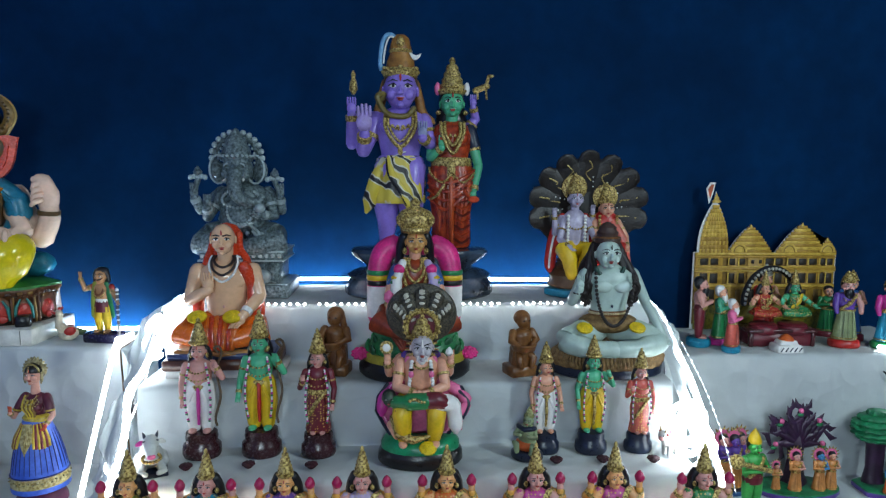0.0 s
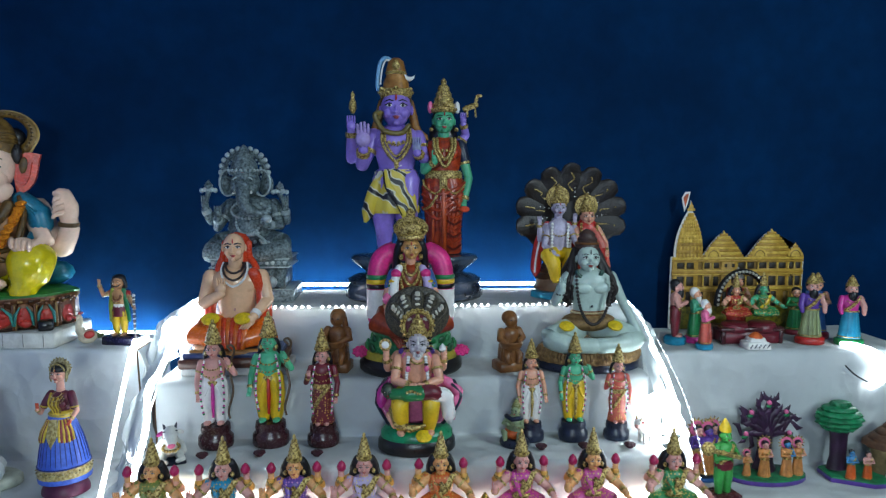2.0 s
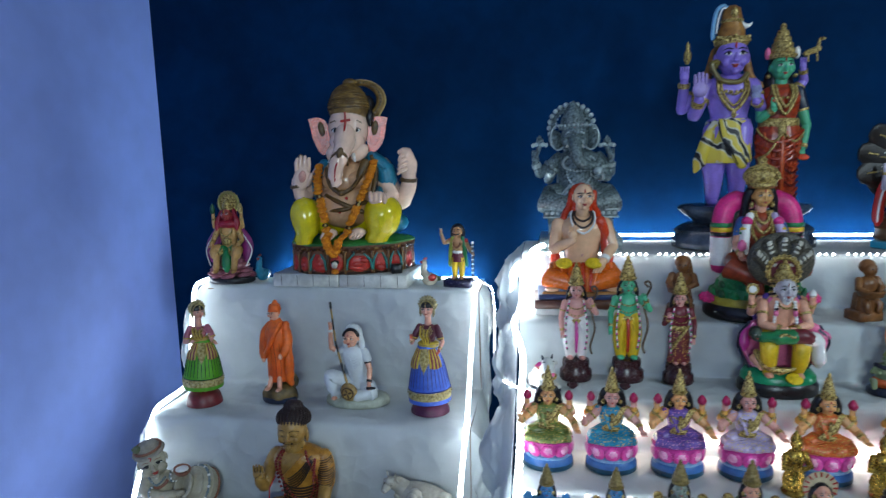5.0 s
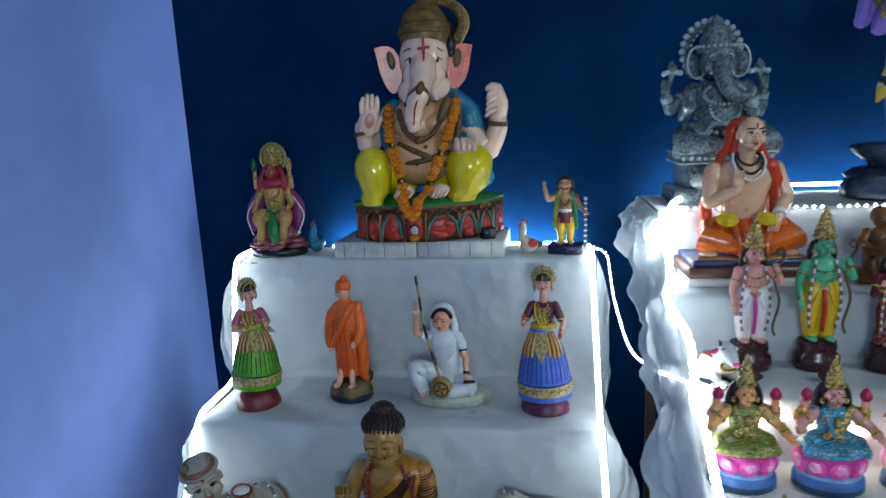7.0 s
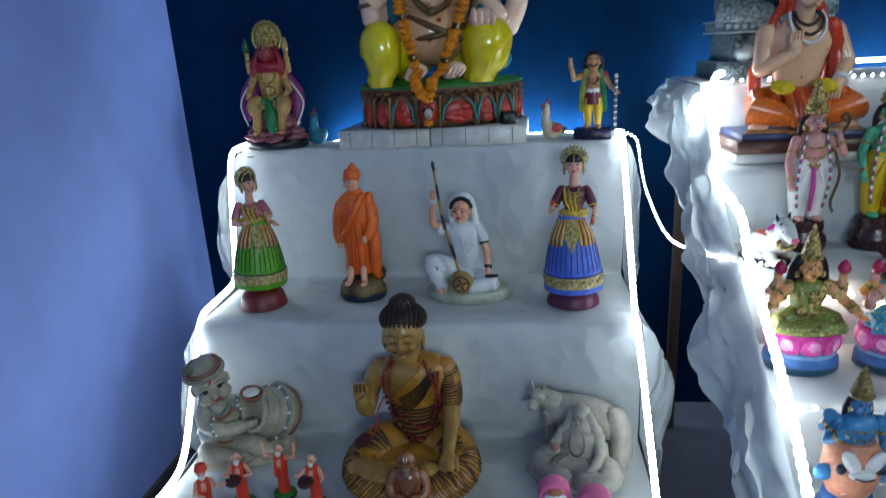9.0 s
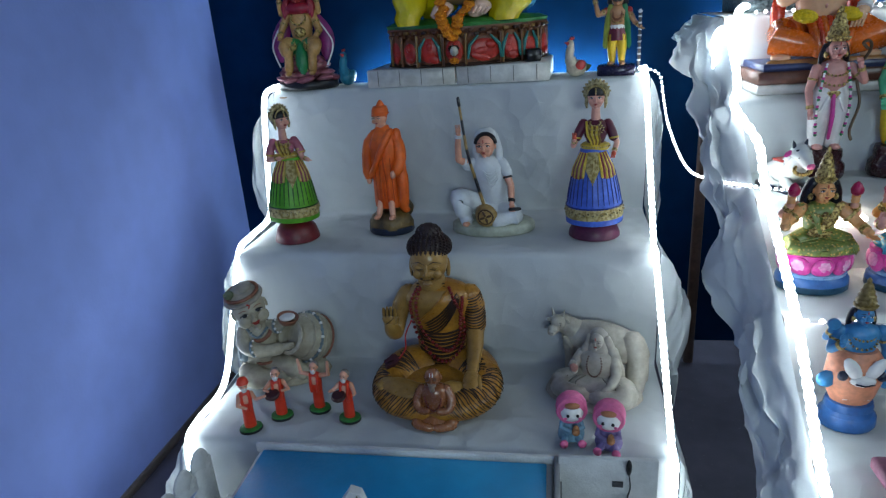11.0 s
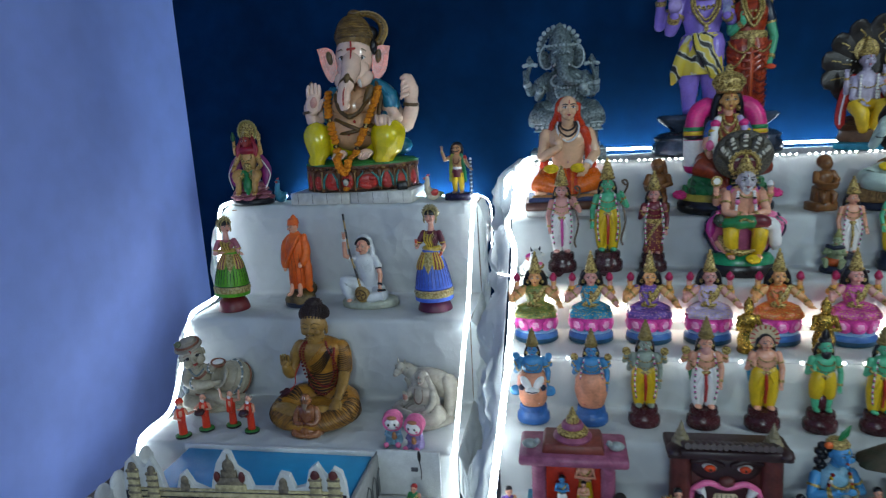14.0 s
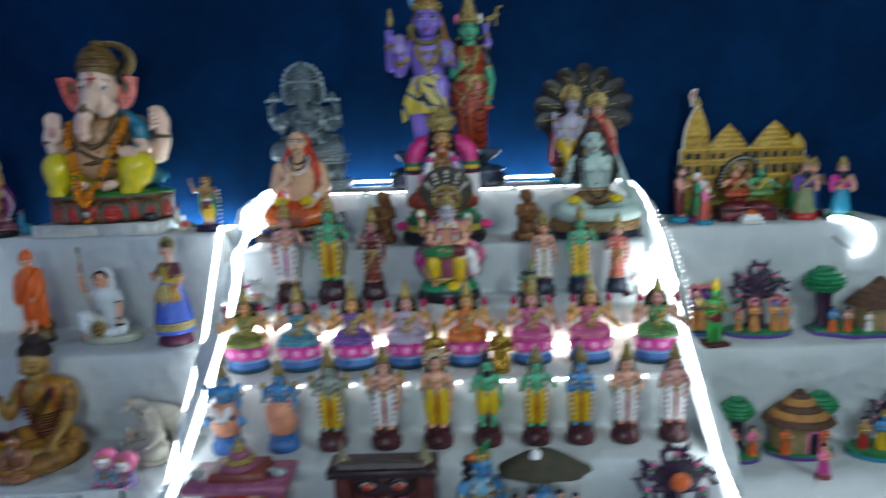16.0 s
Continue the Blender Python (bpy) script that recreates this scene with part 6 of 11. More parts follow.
def large_ganesha():
    """A big painted elephant-headed idol with marigold garland, on a panelled base."""
    f = Fig(0.70 / 100)
    S = paint("glossy_cream_skin", "edc8b0", 0.14, var=0.07, coat=0.5)
    EAR = paint("coral_ear_paint", "e65a44", 0.25)
    TAN = paint("tan_chest_paint", "d6a67c", 0.16, var=0.12, coat=0.5)
    BLUSH = paint("blush_paint", "e0a090", 0.25)
    YEL = paint("glossy_yellow_cloth", "ddc912", 0.15, var=0.12, coat=0.5)
    BRN = paint("brown_gilt_paint", "6b4f24", 0.4, second="4a3414", scale=50)
    DTEAL = paint("shawl_teal_paint", "1f7590", 0.3)
    OCHRE = paint("ochre_brick_paint", "9a7638", 0.45, second="6d4a24", scale=30)
    BRED = paint("base_red_paint", "b02a1c", 0.35, var=0.2)
    TURQ = paint("base_turquoise_paint", "2f7d74", 0.4)
    # panelled base with a green top, brick courses and painted niches
    DARKB = paint("base_outline_paint", "3a2416", 0.5)
    BRICK = paint("base_brick_paint", "7c4c2a", 0.45, second="55301c", scale=30)
    f.lathe([(33, 0), (34, 1), (33.4, 13), (34.4, 14.2), (34, 15.4)], BRICK, sq=0.62, n=8)
    f.lathe([(34, 15), (34.6, 16.4), (31, 17.8), (20, 18.6)], paint("grass_green_paint", "2c7a34", 0.45, var=0.25), sq=0.62, n=8)
    f.lathe([(34.4, 0), (34.8, 0.6), (34, 1.4)], DARKB, sq=0.62, n=8)
    rb = random.Random(21)
    for k, (x, y, a) in enumerate([(-31, -8.4, -62), (-25.6, -14.8, -34), (-18, -19.0, -12), (-8, -20.7, 0), (4, -20.9, 0), (15, -20.0, 10), (23.4, -16.4, 30), (30.5, -9, 60)]):
        c, q = math.cos(radians(a)), math.sin(radians(a))
        w, hz = (3.4, 3.0, 4.2, 3.6, 6.6, 3.6, 3.4, 3.4)[k], (5.2, 4.6, 5.4, 5.0, 4.8, 5.2, 4.4, 5.2)[k]
        f.ell((x, y * 0.985, 1.8 + hz), (w + 0.7, 1.0, hz + 0.8), BRICK, rot=(0, 0, a), n=12)
        f.ell((x, y * 0.985 - 0.5, 1.8 + hz * 0.9), (w, 1.0, hz * 0.9), BRED, rot=(0, 0, a), n=12)
        for j in range(3):
            f.ell((x + rb.uniform(-0.4, 0.4) * w * c, y * 0.985 - 1.1 + rb.uniform(-0.4, 0.4) * w * q * 0.4, 3.4 + j * hz * 0.45), (w * (0.62 - j * 0.13), 0.8, hz * 0.34), BRED, rot=(0, rb.uniform(-20, 20), a), n=9)
        for e in (-1, 1):
            f.tube([(x + e * (w + 1.0) * c, y - 0.3 + e * (w + 1.0) * q, 1), (x + e * (w + 0.9) * c, y - 0.6 + e * (w + 0.9) * q, 8), (x + e * (w + 0.8) * c, y - 0.6 + e * (w + 0.8) * q, 12.2)], 0.5, (OCHRE, BRICK)[k % 2], n=6)
            if k in (2, 4, 5, 6):
                f.tube([(x + e * (w + 0.1) * c, y - 1.0 + e * (w + 0.1) * q, 3), (x + e * w * 0.9 * c, y - 1.3 + e * w * 0.9 * q, 8), (x + e * w * 0.4 * c, y - 1.2 + e * w * 0.4 * q, 11.4)], [0.5, 0.8, 0.4], TURQ, n=7)
    for k in range(40):
        t = radians(-172 + 164 * k / 39)
        f.box((33.6 * math.cos(t), 0.62 * 33.6 * math.sin(t) - 0.2, 12.2 + 1.5 * (k % 2)), (2.2, 1.2, 1.2), (OCHRE, BRICK, BRICK, DARKB)[rb.randrange(4)], rot=(0, 0, math.degrees(t) + 90))
    # raised knees in yellow cloth, smooth on top and gathered towards the ankles
    for e, kx, wide in ((-1, -27.0, 0.86), (1, 15.0, 1.12)):
        f.tube(bezier([(e * 8 - 5, 3, 25), (kx * 0.8, -4, 30), (kx, -9, 32)], 5), [8.0] * 5 + [8.6] * 6, YEL, n=16)
        rows = []
        for i in range(19):
            u = i / 18
            z = 41.6 - 25.0 * u
            r = wide * 9.3 * min(1.0, math.sqrt(max(0.0, 1 - (1 - min(1, u * 2.6)) ** 2)) + 0.02) * (1 - 0.46 * max(0.0, u - 0.40) ** 1.4 / 0.49)
            row = []
            for k in range(40):
                t = 2 * math.pi * k / 40
                w = 0.05 * max(0.0, u - 0.3) * math.cos(9 * t + 3.0 * u * e + 0.6 * math.sin(5 * u)) + 0.02 * max(0, u - 0.3) * math.cos(17 * t - 4 * u)
                row.append((kx - e * 1.6 * u * u + r * (1 + w) * math.cos(t), -11 - 3.4 * u + 1.05 * r * (1 + w) * math.sin(t), z))
            rows.append(row)
        f.rings(rows, YEL)
    for x in (-13.5, 1.5):
        f.ell((x, -18.4, 21.6), (4.6, 4.4, 3.4), S, n=10)
        for k in range(4):
            f.ell((x - 2.6 + k * 1.8, -22.2, 21.4 - 0.2 * k), (1.0, 1.1, 1.7), S, n=7)
    # round body, chest cord, sash
    f.ell((-6, -3, 36), (16.4, 14, 13), TAN, n=20)
    f.lathe([(14.5, 40), (16.6, 49), (14.6, 57), (8, 63)], TAN, (-5.5, 0, 0), sq=0.74, n=20)
    for e in (-1, 1):
        f.ell((-5.5 + e * 6.4, -9.6, 50), (6.4, 3.8, 5), TAN, n=12)
    f.tube(bezier([(-16, -11, 56), (-13, -15, 48), (-7, -16.4, 43.6), (-1, -15.6, 46), (3, -13.6, 53)], 5), 1.25, BRN, n=7)
    f.tube([(2.2, -13.8, 52), (4.6, -12.4, 59)], [2.0, 2.4], BRN, n=8, flat=0.6)
    f.ell((-6.5, -16.8, 43.6), (2.6, 1.2, 1.8), BRN, n=8)
    f.tube(bezier([(-15, -12, 42), (-6, -17.4, 37.6), (4, -15.5, 33)], 5), 1.3, BRN, n=7)
    f.tube(bezier([(-17, -11, 34), (-6, -17.6, 34.6), (6, -14, 38)], 5), 1.2, BRN, n=7)
    for x, z in ((-4, 40.6), (-8, 33.4), (-1, 32)):
        f.ell((x, -16.9, z), (0.9, 0.6, 0.9), RED, n=6)
    # shawl
    f.tube(bezier([(8, -4, 61), (14, -4, 56), (17, -4, 48), (15, -5, 40)], 5), [4.4] * 6 + [5.4] * 5 + [4.6] * 5, DTEAL, n=12)
    for k in range(7):
        f.tube([(10 + k * 1.0, -8.6 + k * 0.2, 59.4 - k * 1.9), (14 + k * 0.8, -9.6 + k * 0.5, 56 - k * 2.2), (20, -5, 54 - k * 2.2)], 0.6, DTEAL, n=5)
    f.tube(bezier([(-18, -3, 58), (-21, -4, 50), (-19, -5, 42)], 4), 3.6, DTEAL, n=9)
    f.ell((22, 6, 24), (7, 6, 6), DTEAL, n=10)
    f.tube(bezier([(8, -7, 62), (10.5, -10, 52), (9, -14, 38), (7, -15, 28)], 5), 1.5, BRN, n=7)
    # head
    n0 = len(f.verts)
    f.ell((-7, -6, 73.6), (9.8, 10, 10.6), S, n=20)
    f.ell((-7.5, -10.5, 68), (8.6, 7, 6.4), S, n=16)
    for e in (-1, 1):
        f.ell((-7 + e * 6, -10.6, 63.6), (4.6, 4.6, 4.0), S, n=12)
        f.ell((-7 + e * 5.8, -13.8, 63.4), (1.1, 0.8, 2.2), BLUSH, n=7)
        ex = -7.6 + e * 5.2
        f.ell((ex, -14.0, 72.6), (1.5, 0.8, 0.8), WHITE, n=8)
        f.ell((ex, -14.6, 72.6), (0.75, 0.5, 0.75), BLACK, n=7)
        f.tube([(ex - 1.7, -13.8, 72.8), (ex, -14.6, 73.7), (ex + 1.7, -13.6, 72.8)], 0.28, BLACK, n=5)
        f.tube([(ex - 2.2, -14.0, 75.8), (ex + 0.2 * e, -14.0, 76.6), (ex + 2.2, -13.4, 75.6)], 0.26, BRN, n=5)
        # leaf-shaped ear
        cx = -7 + e * 13.4
        for m, k, dy in ((EAR, 0.86, 0.0), (paint("deep_coral_paint", "cc3c28", 0.25), 0.5, -1.0)):
            f.rings([[(cx + e * k * px - (1 - k) * e * 1.4, -4.6 + yy + dy, 70.4 + k * pz) for px, pz in ((-4.6, 2), (-3.8, 5.4), (-2.0, 8), (0.6, 9.2), (3.4, 9.3), (7.2, 8.6), (6.4, 6), (5.8, 3), (5.0, -0.6), (3.6, -4), (1.6, -7), (-0.8, -8.8), (-2.8, -8.4), (-4.2, -6), (-5, -2))] for yy in (1.6, 0.6, -0.5, -0.9)], m)
        f.ell((cx - e * 0.4, -6.8, 73.6), (1.6, 0.6, 3.2), BRN, rot=(0, e * 12, 0), n=8)
    f.tube(bezier([(-7.8, -13.5, 71), (-8.6, -19, 66), (-9.6, -22.6, 59), (-9.8, -22.4, 52.5), (-8.6, -20.4, 48)], 5), [5.2] * 5 + [4.5] * 6 + [3.9] * 5 + [3.0] * 4 + [1.6], S, n=16)
    f.tube(bezier([(-7.6, -17.2, 76), (-8.6, -23.6, 66), (-9.8, -26.9, 58), (-9.6, -25.4, 50)], 5), [0.3] + [0.42] * 14 + [0.3], RED, n=5)
    f.tube([(-9.6, -15.6, 76.4), (-5.6, -15.7, 76.8)], 0.5, RED, n=6)
    f.tube([(-7.6, -15.9, 79.6), (-7.6, -16.2, 73.8)], 0.5, RED, n=6)
    f.tube(bezier([(-14, -19, 58), (-13, -24.2, 62), (-9.6, -27.2, 64), (-6, -24.4, 62), (-4.6, -18, 58)], 4), 0.55, BRN, n=6)
    f.ell((-9.4, -26.6, 63.6), (1.7, 1.2, 2.2), BRN, n=8)
    for e in (-1, 1):
        f.tube([(-8 + e * 4.6, -16, 62.4), (-8 + e * 6.6, -19, 60)], [1.1, 0.5], WHITE, n=7)
    # low hair cap with a side ring and a knot
    HG = paint("gilt_hair_paint", "8d6d33", 0.38, second="5a4018", scale=46)
    f.lathe([(9.0, -3.0), (9.9, -0.6), (10.1, 2.0), (9.9, 5.0), (9.2, 9.0), (8.0, 13.0), (6.2, 16.4), (4.0, 18.8), (1.4, 20.0)], HG, (-6.4, -4.4, 81.0), n=24)
    for k in range(8):
        r = (10.1, 10.1, 9.9, 9.4, 8.8, 8.1, 7.2, 6.0)[k]
        f.tube([(-6.4 + r * math.sin(t), -4.4 - r * math.cos(t), 82.2 + k * 2.05 + 0.5 * math.cos(t * 2)) for t in (j * 0.24 - 1.6 for j in range(14))], 0.6, HG if k % 3 else HAIRB, n=5)
    f.ell((-5.4, -4.6, 101.4), (3.6, 3.2, 3.2), HG, n=12)
    f.tube(arc(-0.6, 89.0, 10.0, 12.4, -62, 120, 22, -2), [1.2] + [2.3] * 20 + [1.4], HG, n=10)
    f.tube(arc(-0.6, 89.0, 11.8, 14.4, -58, 116, 22, -2.4), 0.8, paint("dull_gilt_edge", "a88a4c", 0.4), n=6)
    f.beads(arc(-0.6, 89.0, 10.0, 12.4, -52, 112, 16, -4.4), 0.7, HAIRB, 5)
    f.ell((1.5, -1, 86), (5, 4, 7), BLACK, n=10)
    f.ell((3.6, -6, 78), (2.2, 3, 4), BLACK, n=8)
    for v in f.verts[n0:]:
        k = min(1.0, max(0.0, (v.z - 57) / 9))
        v.x += k * (0.10 * (v.x + 7) + 3.0)
        v.z = 86.9 + (v.z - 81) * 0.72 if v.z > 81 else max(v.z, 60 + (v.z - 60) * 1.28)
    # arms: open palm, raised cupped hand, hand resting palm up
    f.tube(bezier([(-19, 0, 56), (-25, -2, 46), (-28.5, -6, 42), (-31, -8, 50)], 5), [4.6] * 6 + [4.4] * 6 + [3.8] * 4, S, n=12)
    f.tube([(-30.6, -8.2, 47), (-31, -8.4, 48.6)], 4.3, BRN, n=10, round_ends=False)
    f.ell((-28.6, -11, 51.4), (4.9, 2.6, 6.6), S, rot=(8, 6, 0), n=14)
    f.ell((-28.2, -13.2, 52.6), (2.2, 0.8, 3.4), BLUSH, n=9)
    for k in range(4):
        f.tube([(-31.6 + k * 2.1, -11.4, 56), (-31.8 + k * 2.2, -11.6, 60), (-31.2 + k * 2.0, -11.4, 63 - 0.5 * (k - 1.5) ** 2)], [1.25, 1.2, 0.9], S, n=8)
    f.tube([(-25, -11.5, 48.6), (-23.4, -13, 53.4)], [1.5, 1.1], S, n=8)
    f.lathe([(0.6, 0), (1.6, 1), (1.2, 3), (0.3, 4)], BRN, (-29.5, -10.4, 60.6), n=8)
    f.tube(bezier([(13, 3, 57), (20, 2, 43), (25, -1, 37.6), (29, -3, 45), (28.4, -4, 53)], 5), [5.2] * 6 + [5.4] * 6 + [4.6] * 5 + [4] * 4, S, n=14)
    f.tube([(28.6, -3.6, 48), (28.8, -3.8, 50)], 4.9, BRN, n=10, round_ends=False)
    f.tube(bezier([(28.4, -4, 53), (28.2, -5, 58), (26, -6.4, 63.4), (23.4, -7.4, 64)], 4), [4.4] * 5 + [4] * 4 + [3, 2.6, 2.2, 1.6], S, n=12)
    for k in range(4):
        f.tube([(26.4, -8.2 - k * 0.2, 62.6 - k * 2.6), (23.6, -9.4, 61.6 - k * 2.6), (22.8, -8.6, 59.8 - k * 2.4)], [1.4, 1.3, 1.0], S, n=7)
    f.tube([(14, -3, 50), (20, -9, 41), (15, -15.6, 39.6)], [4.2, 4.2, 3.6], S, n=11)
    f.ell((12.6, -17, 40), (5.4, 4.0, 4.0), S, n=12)
    for k in range(4):
        f.ell((9 + k * 2.4, -19.8, 41.4 - 0.5 * k), (1.35, 2.2, 3.0), S, rot=(-20, 0, 0), n=8)
    # marigold garland in bunched lengths, with dark ties between
    path = bezier([(-20.6, -9, 59), (-20.2, -13, 50), (-18.4, -17, 42), (-16.4, -20, 32), (-14.2, -23, 22), (-9.2, -25.6, 11.5), (-5.6, -24, 20), (-1.6, -21, 29), (3.2, -17.6, 40), (7, -14, 50), (9, -9, 60)], 8)
    run, low = 0.0, min(range(len(path)), key=lambda i: path[i].z)
    for i, (a, b) in enumerate(zip(path, path[1:])):
        run += (b - a).length
        if run > 1.45:
            run = 0.0
            ties = ((41.0, 43.6), (26.6, 29.4)) if i < low else ((36.4, 40.0), (24.4, 26.6))
            if any(z0 < b.z < z1 for z0, z1 in ties):
                rosette(f, b, 2.0, DARKB, 8)
                f.ell(b + Vector((0.4, -1.9, 0)), (0.8, 0.5, 0.8), GOLD, n=6)
            else:
                rosette(f, b + Vector((0.35 * math.sin(i * 2.3), 0, 0)), 2.7, MARIGOLD, 9)
                rosette(f, b + Vector((0.3, 1.2, 0.6)), 2.5, MARIGOLD, 8)
    rosette(f, (-8.6, -25, 7.4), 2.6, BLACK, 8)
    f.ell((-8.6, -26.4, 6.4), (1.7, 1.2, 2.0), paint("silver_dot", "b9b4a4", 0.4), n=8)
    rosette(f, (-8.6, -25, 2.6), 2.4, MARIGOLD, 8)
    for v in f.verts:
        v.x += 2.4 * min(1, max(0, (v.z - 19) / 3)) + 1.8 * min(1, max(0, (v.z - 44) / 14))
    return f


def buddha():
    f = Fig(0.424 / 100)
    ROBE = paint("antique_gold_robe", "b8822a", 0.3, second="85561a", scale=34, bump=0.4, hard=0.25)
    FACE = paint("antique_gold_skin", "ab8444", 0.3, second="7a5820", scale=14, hard=0.2)
    # dark lines along robe folds, neck creases, features and finger gaps
    DK = paint("dark_crease_line", "2c1a10", 0.5)
    HB = paint("dark_curl_paint", "2b1a18", 0.55)
    prof = [(15, 8), (14.4, 18), (14, 28), (15.2, 38), (18, 48), (20, 54), (19, 59), (14, 63), (7, 66)]

    def half(z):
        for (r0, z0), (r1, z1) in zip(prof, prof[1:]):
            if z <= z1:
                return r0 + (r1 - r0) * max(0.0, (z - z0) / (z1 - z0))
        return 7.0

    def skin_at(x, z, out=0.0):
        w = half(z)
        c = max(-0.97, min(0.97, x / w))
        return Vector((c * w * (1 + out / w), -0.62 * w * math.sqrt(1 - c * c) - out, z))

    # crossed legs, robe drawn over the knees
    f.lathe([(31, 0), (32.5, 1.2), (32, 4), (25, 6)], paint("umber_gold_base", "7a5220", 0.4, second="4a3010", scale=30), (0, -10, 0), sq=0.72, n=30)
    f.ell((0, -15, 9), (26, 13, 8.4), ROBE, n=22)
    for s in (-1, 1):
        leg = bezier([(s * 9, -2, 12), (s * 20, -8, 13), (s * 25.5, -19, 11), (s * 18, -27, 9), (s * 3, -30, 7.5)], 12)
        rr = [11 - 4.6 * (j / (len(leg) - 1)) ** 1.6 for j in range(len(leg))]
        f.tube(leg, rr, ROBE, n=18)
        for k in range(42):
            u = 0.2 + 0.77 * k / 41
            i = int(u * (len(leg) - 1))
            p, r = leg[i], rr[i]
            d = (leg[min(i + 1, len(leg) - 1)] - leg[i - 1]).normalized()
            side = d.cross(Vector((0, 0, 1))).normalized()
            if side.y > 0 and abs(side.y) > 0.3 or side.x * s < 0 and abs(side.y) <= 0.3:
                side = -side
            a0 = -20 + 14 * math.sin(k * 2.3)
            f.tube([p + (side * math.cos(radians(a)) + Vector((0, 0, 1)) * math.sin(radians(a))) * (r + 0.05) + d * (0.09 * (a - 40) + 0.35 * math.sin(k * 1.9 + a * 0.05)) for a in range(int(a0), 92, 12)], 0.27, DK, n=5)
    f.tube(bezier([(-27, -25, 16), (-20, -29, 17.5), (-9, -30, 16.5), (2, -28, 15)], 4), [3.0] * 4 + [3.4] * 4 + [3.0] * 4 + [2.6], FACE, n=10)
    f.ell((-27, -25.5, 16.4), (4, 2.8, 2.4), FACE, rot=(0, 0, 30), n=9)
    for k in range(4):
        f.ell((-30 + k * 0.8, -26.4 - k * 0.9, 16.6), (1.5, 0.8, 0.9), FACE, n=6)
    f.tube([(3, -29, 15.6), (9, -28, 16.4), (14, -26, 15)], [2.6, 3.2, 3], FACE, n=10)
    f.lathe(prof, ROBE, sq=0.62, n=32)
    # bare right side of the chest
    rows = []
    for i in range(10):
        z = 40 + i * 2.5
        edge = -13 + 19 * ((z - 40) / 22.5) ** 0.9
        w = half(z)
        rows.append([skin_at(-w * 0.965 + (edge + w * 0.965) * j / 10, z, 0.45) for j in range(11)])
    f.sheet(rows, FACE, 1.2)
    f.tube([skin_at(-13.4 + 19 * u ** 0.9, 40 + 22.5 * u, 0.5) for u in (k / 14 for k in range(15))], [0.5] + [0.85] * 13 + [0.5], ROBE, n=7)
    # robe folds: slanting on the chest, hanging loops below it
    for k in range(6):
        u0 = k / 6
        f.tube([skin_at(-8 + 19 * u + u0 * 2, 41 - u0 * 9 + (20 + u0 * 5) * u - (2.5 + u0 * 4) * math.sin(math.pi * u), 0.1) for u in (j / 12 for j in range(13))], [0.1] + [0.55] * 11 + [0.1], DK, n=5)
    for k in range(10):
        z = 37.5 - k * 2.3
        w = half(z)
        f.tube([skin_at(-0.9 * w + 1.85 * w * u, z + 3.4 - 6.4 * math.sin(math.pi * (0.15 + 0.7 * u)), 0.15) for u in (j / 14 for j in range(15))], [0.1] + [0.72] * 13 + [0.1], DK, n=5)
    # neck and head
    f.tube([(-3, -1.5, 62), (-3.6, -3, 70)], [8, 7.4], FACE, n=14)
    for z in (64.5, 66.5):
        f.tube(arc(-3.4, z, 7.9, 0.8, 190, 350, 12, -6.4), 0.3, DK, n=5)
    f.ell((-4, -2.5, 79), (10.4, 10, 12.4), FACE, n=22)
    f.ell((-4, -4.4, 73.4), (8.4, 8, 7.2), FACE, n=18)
    f.ell((-4, -10.9, 67.9), (2.6, 1.8, 2.0), FACE, n=9)
    f.tube([(-4, -12.2, 79.5), (-4, -13.3, 76), (-4, -13.7, 74)], [0.7, 0.95, 1.3], FACE, n=8)
    for s in (-1, 1):
        f.ell((-4 + s * 1.2, -12.7, 73.6), (0.8, 0.8, 0.7), FACE, n=7)
        f.tube([(-4 + s * 1.0, -12.2, 80), (-4 + s * 4, -11.9, 81.6), (-4 + s * 7.6, -9.2, 80)], [0.22, 0.3, 0.2], DK, n=5)
        f.ell((-4 + s * 4.4, -10.9, 78), (2.7, 1.3, 1.5), FACE, n=10)
        f.tube([(-4 + s * 1.9, -12, 77.4), (-4 + s * 4.4, -12.2, 76.9), (-4 + s * 7, -10.4, 77.6)], 0.26, DK, n=5)
        f.ell((-4 + s * 5, -10, 73.4), (3, 1.8, 3), FACE, n=9)
        f.ell((-4 + s * 3.0, -12.0, 71.4), (0.8, 0.4, 0.7), DK, n=6)
        f.ell((-4 + s * 10.1, -1.5, 74.6), (1.3, 2.2, 6), FACE, n=10)
        f.tube([(-4 + s * 9.2, -3.6, 77), (-4 + s * 9.6, -4, 70)], 0.3, DK, n=5)
    f.ell((-4, -12.3, 71.5), (2.4, 0.9, 0.6), FACE, n=9)
    f.ell((-4, -12.0, 70.2), (1.9, 0.9, 0.6), FACE, n=9)
    f.tube([(-6.4, -12.1, 70.9), (-4, -12.7, 70.7), (-1.6, -12.1, 70.9)], 0.16, DK, n=5)
    f.ell((-4, 1.2, 86.5), (11.0, 11.2, 8.2), HB, n=20)
    f.ell((-4, 2, 94.4), (6.4, 6.4, 6), HB, n=14)
    for row in range(9):
        a = -0.32 + row * 0.165
        n = 32 - row * 2
        for k in range(n):
            t = 2 * math.pi * (k + 0.5 * (row % 2)) / n
            f.ell((-4 + 11.7 * math.cos(a) * math.cos(t), 1.2 + 11.5 * math.cos(a) * math.sin(t), 86.5 + 8.4 * math.sin(a)), 0.95, HB, n=5)
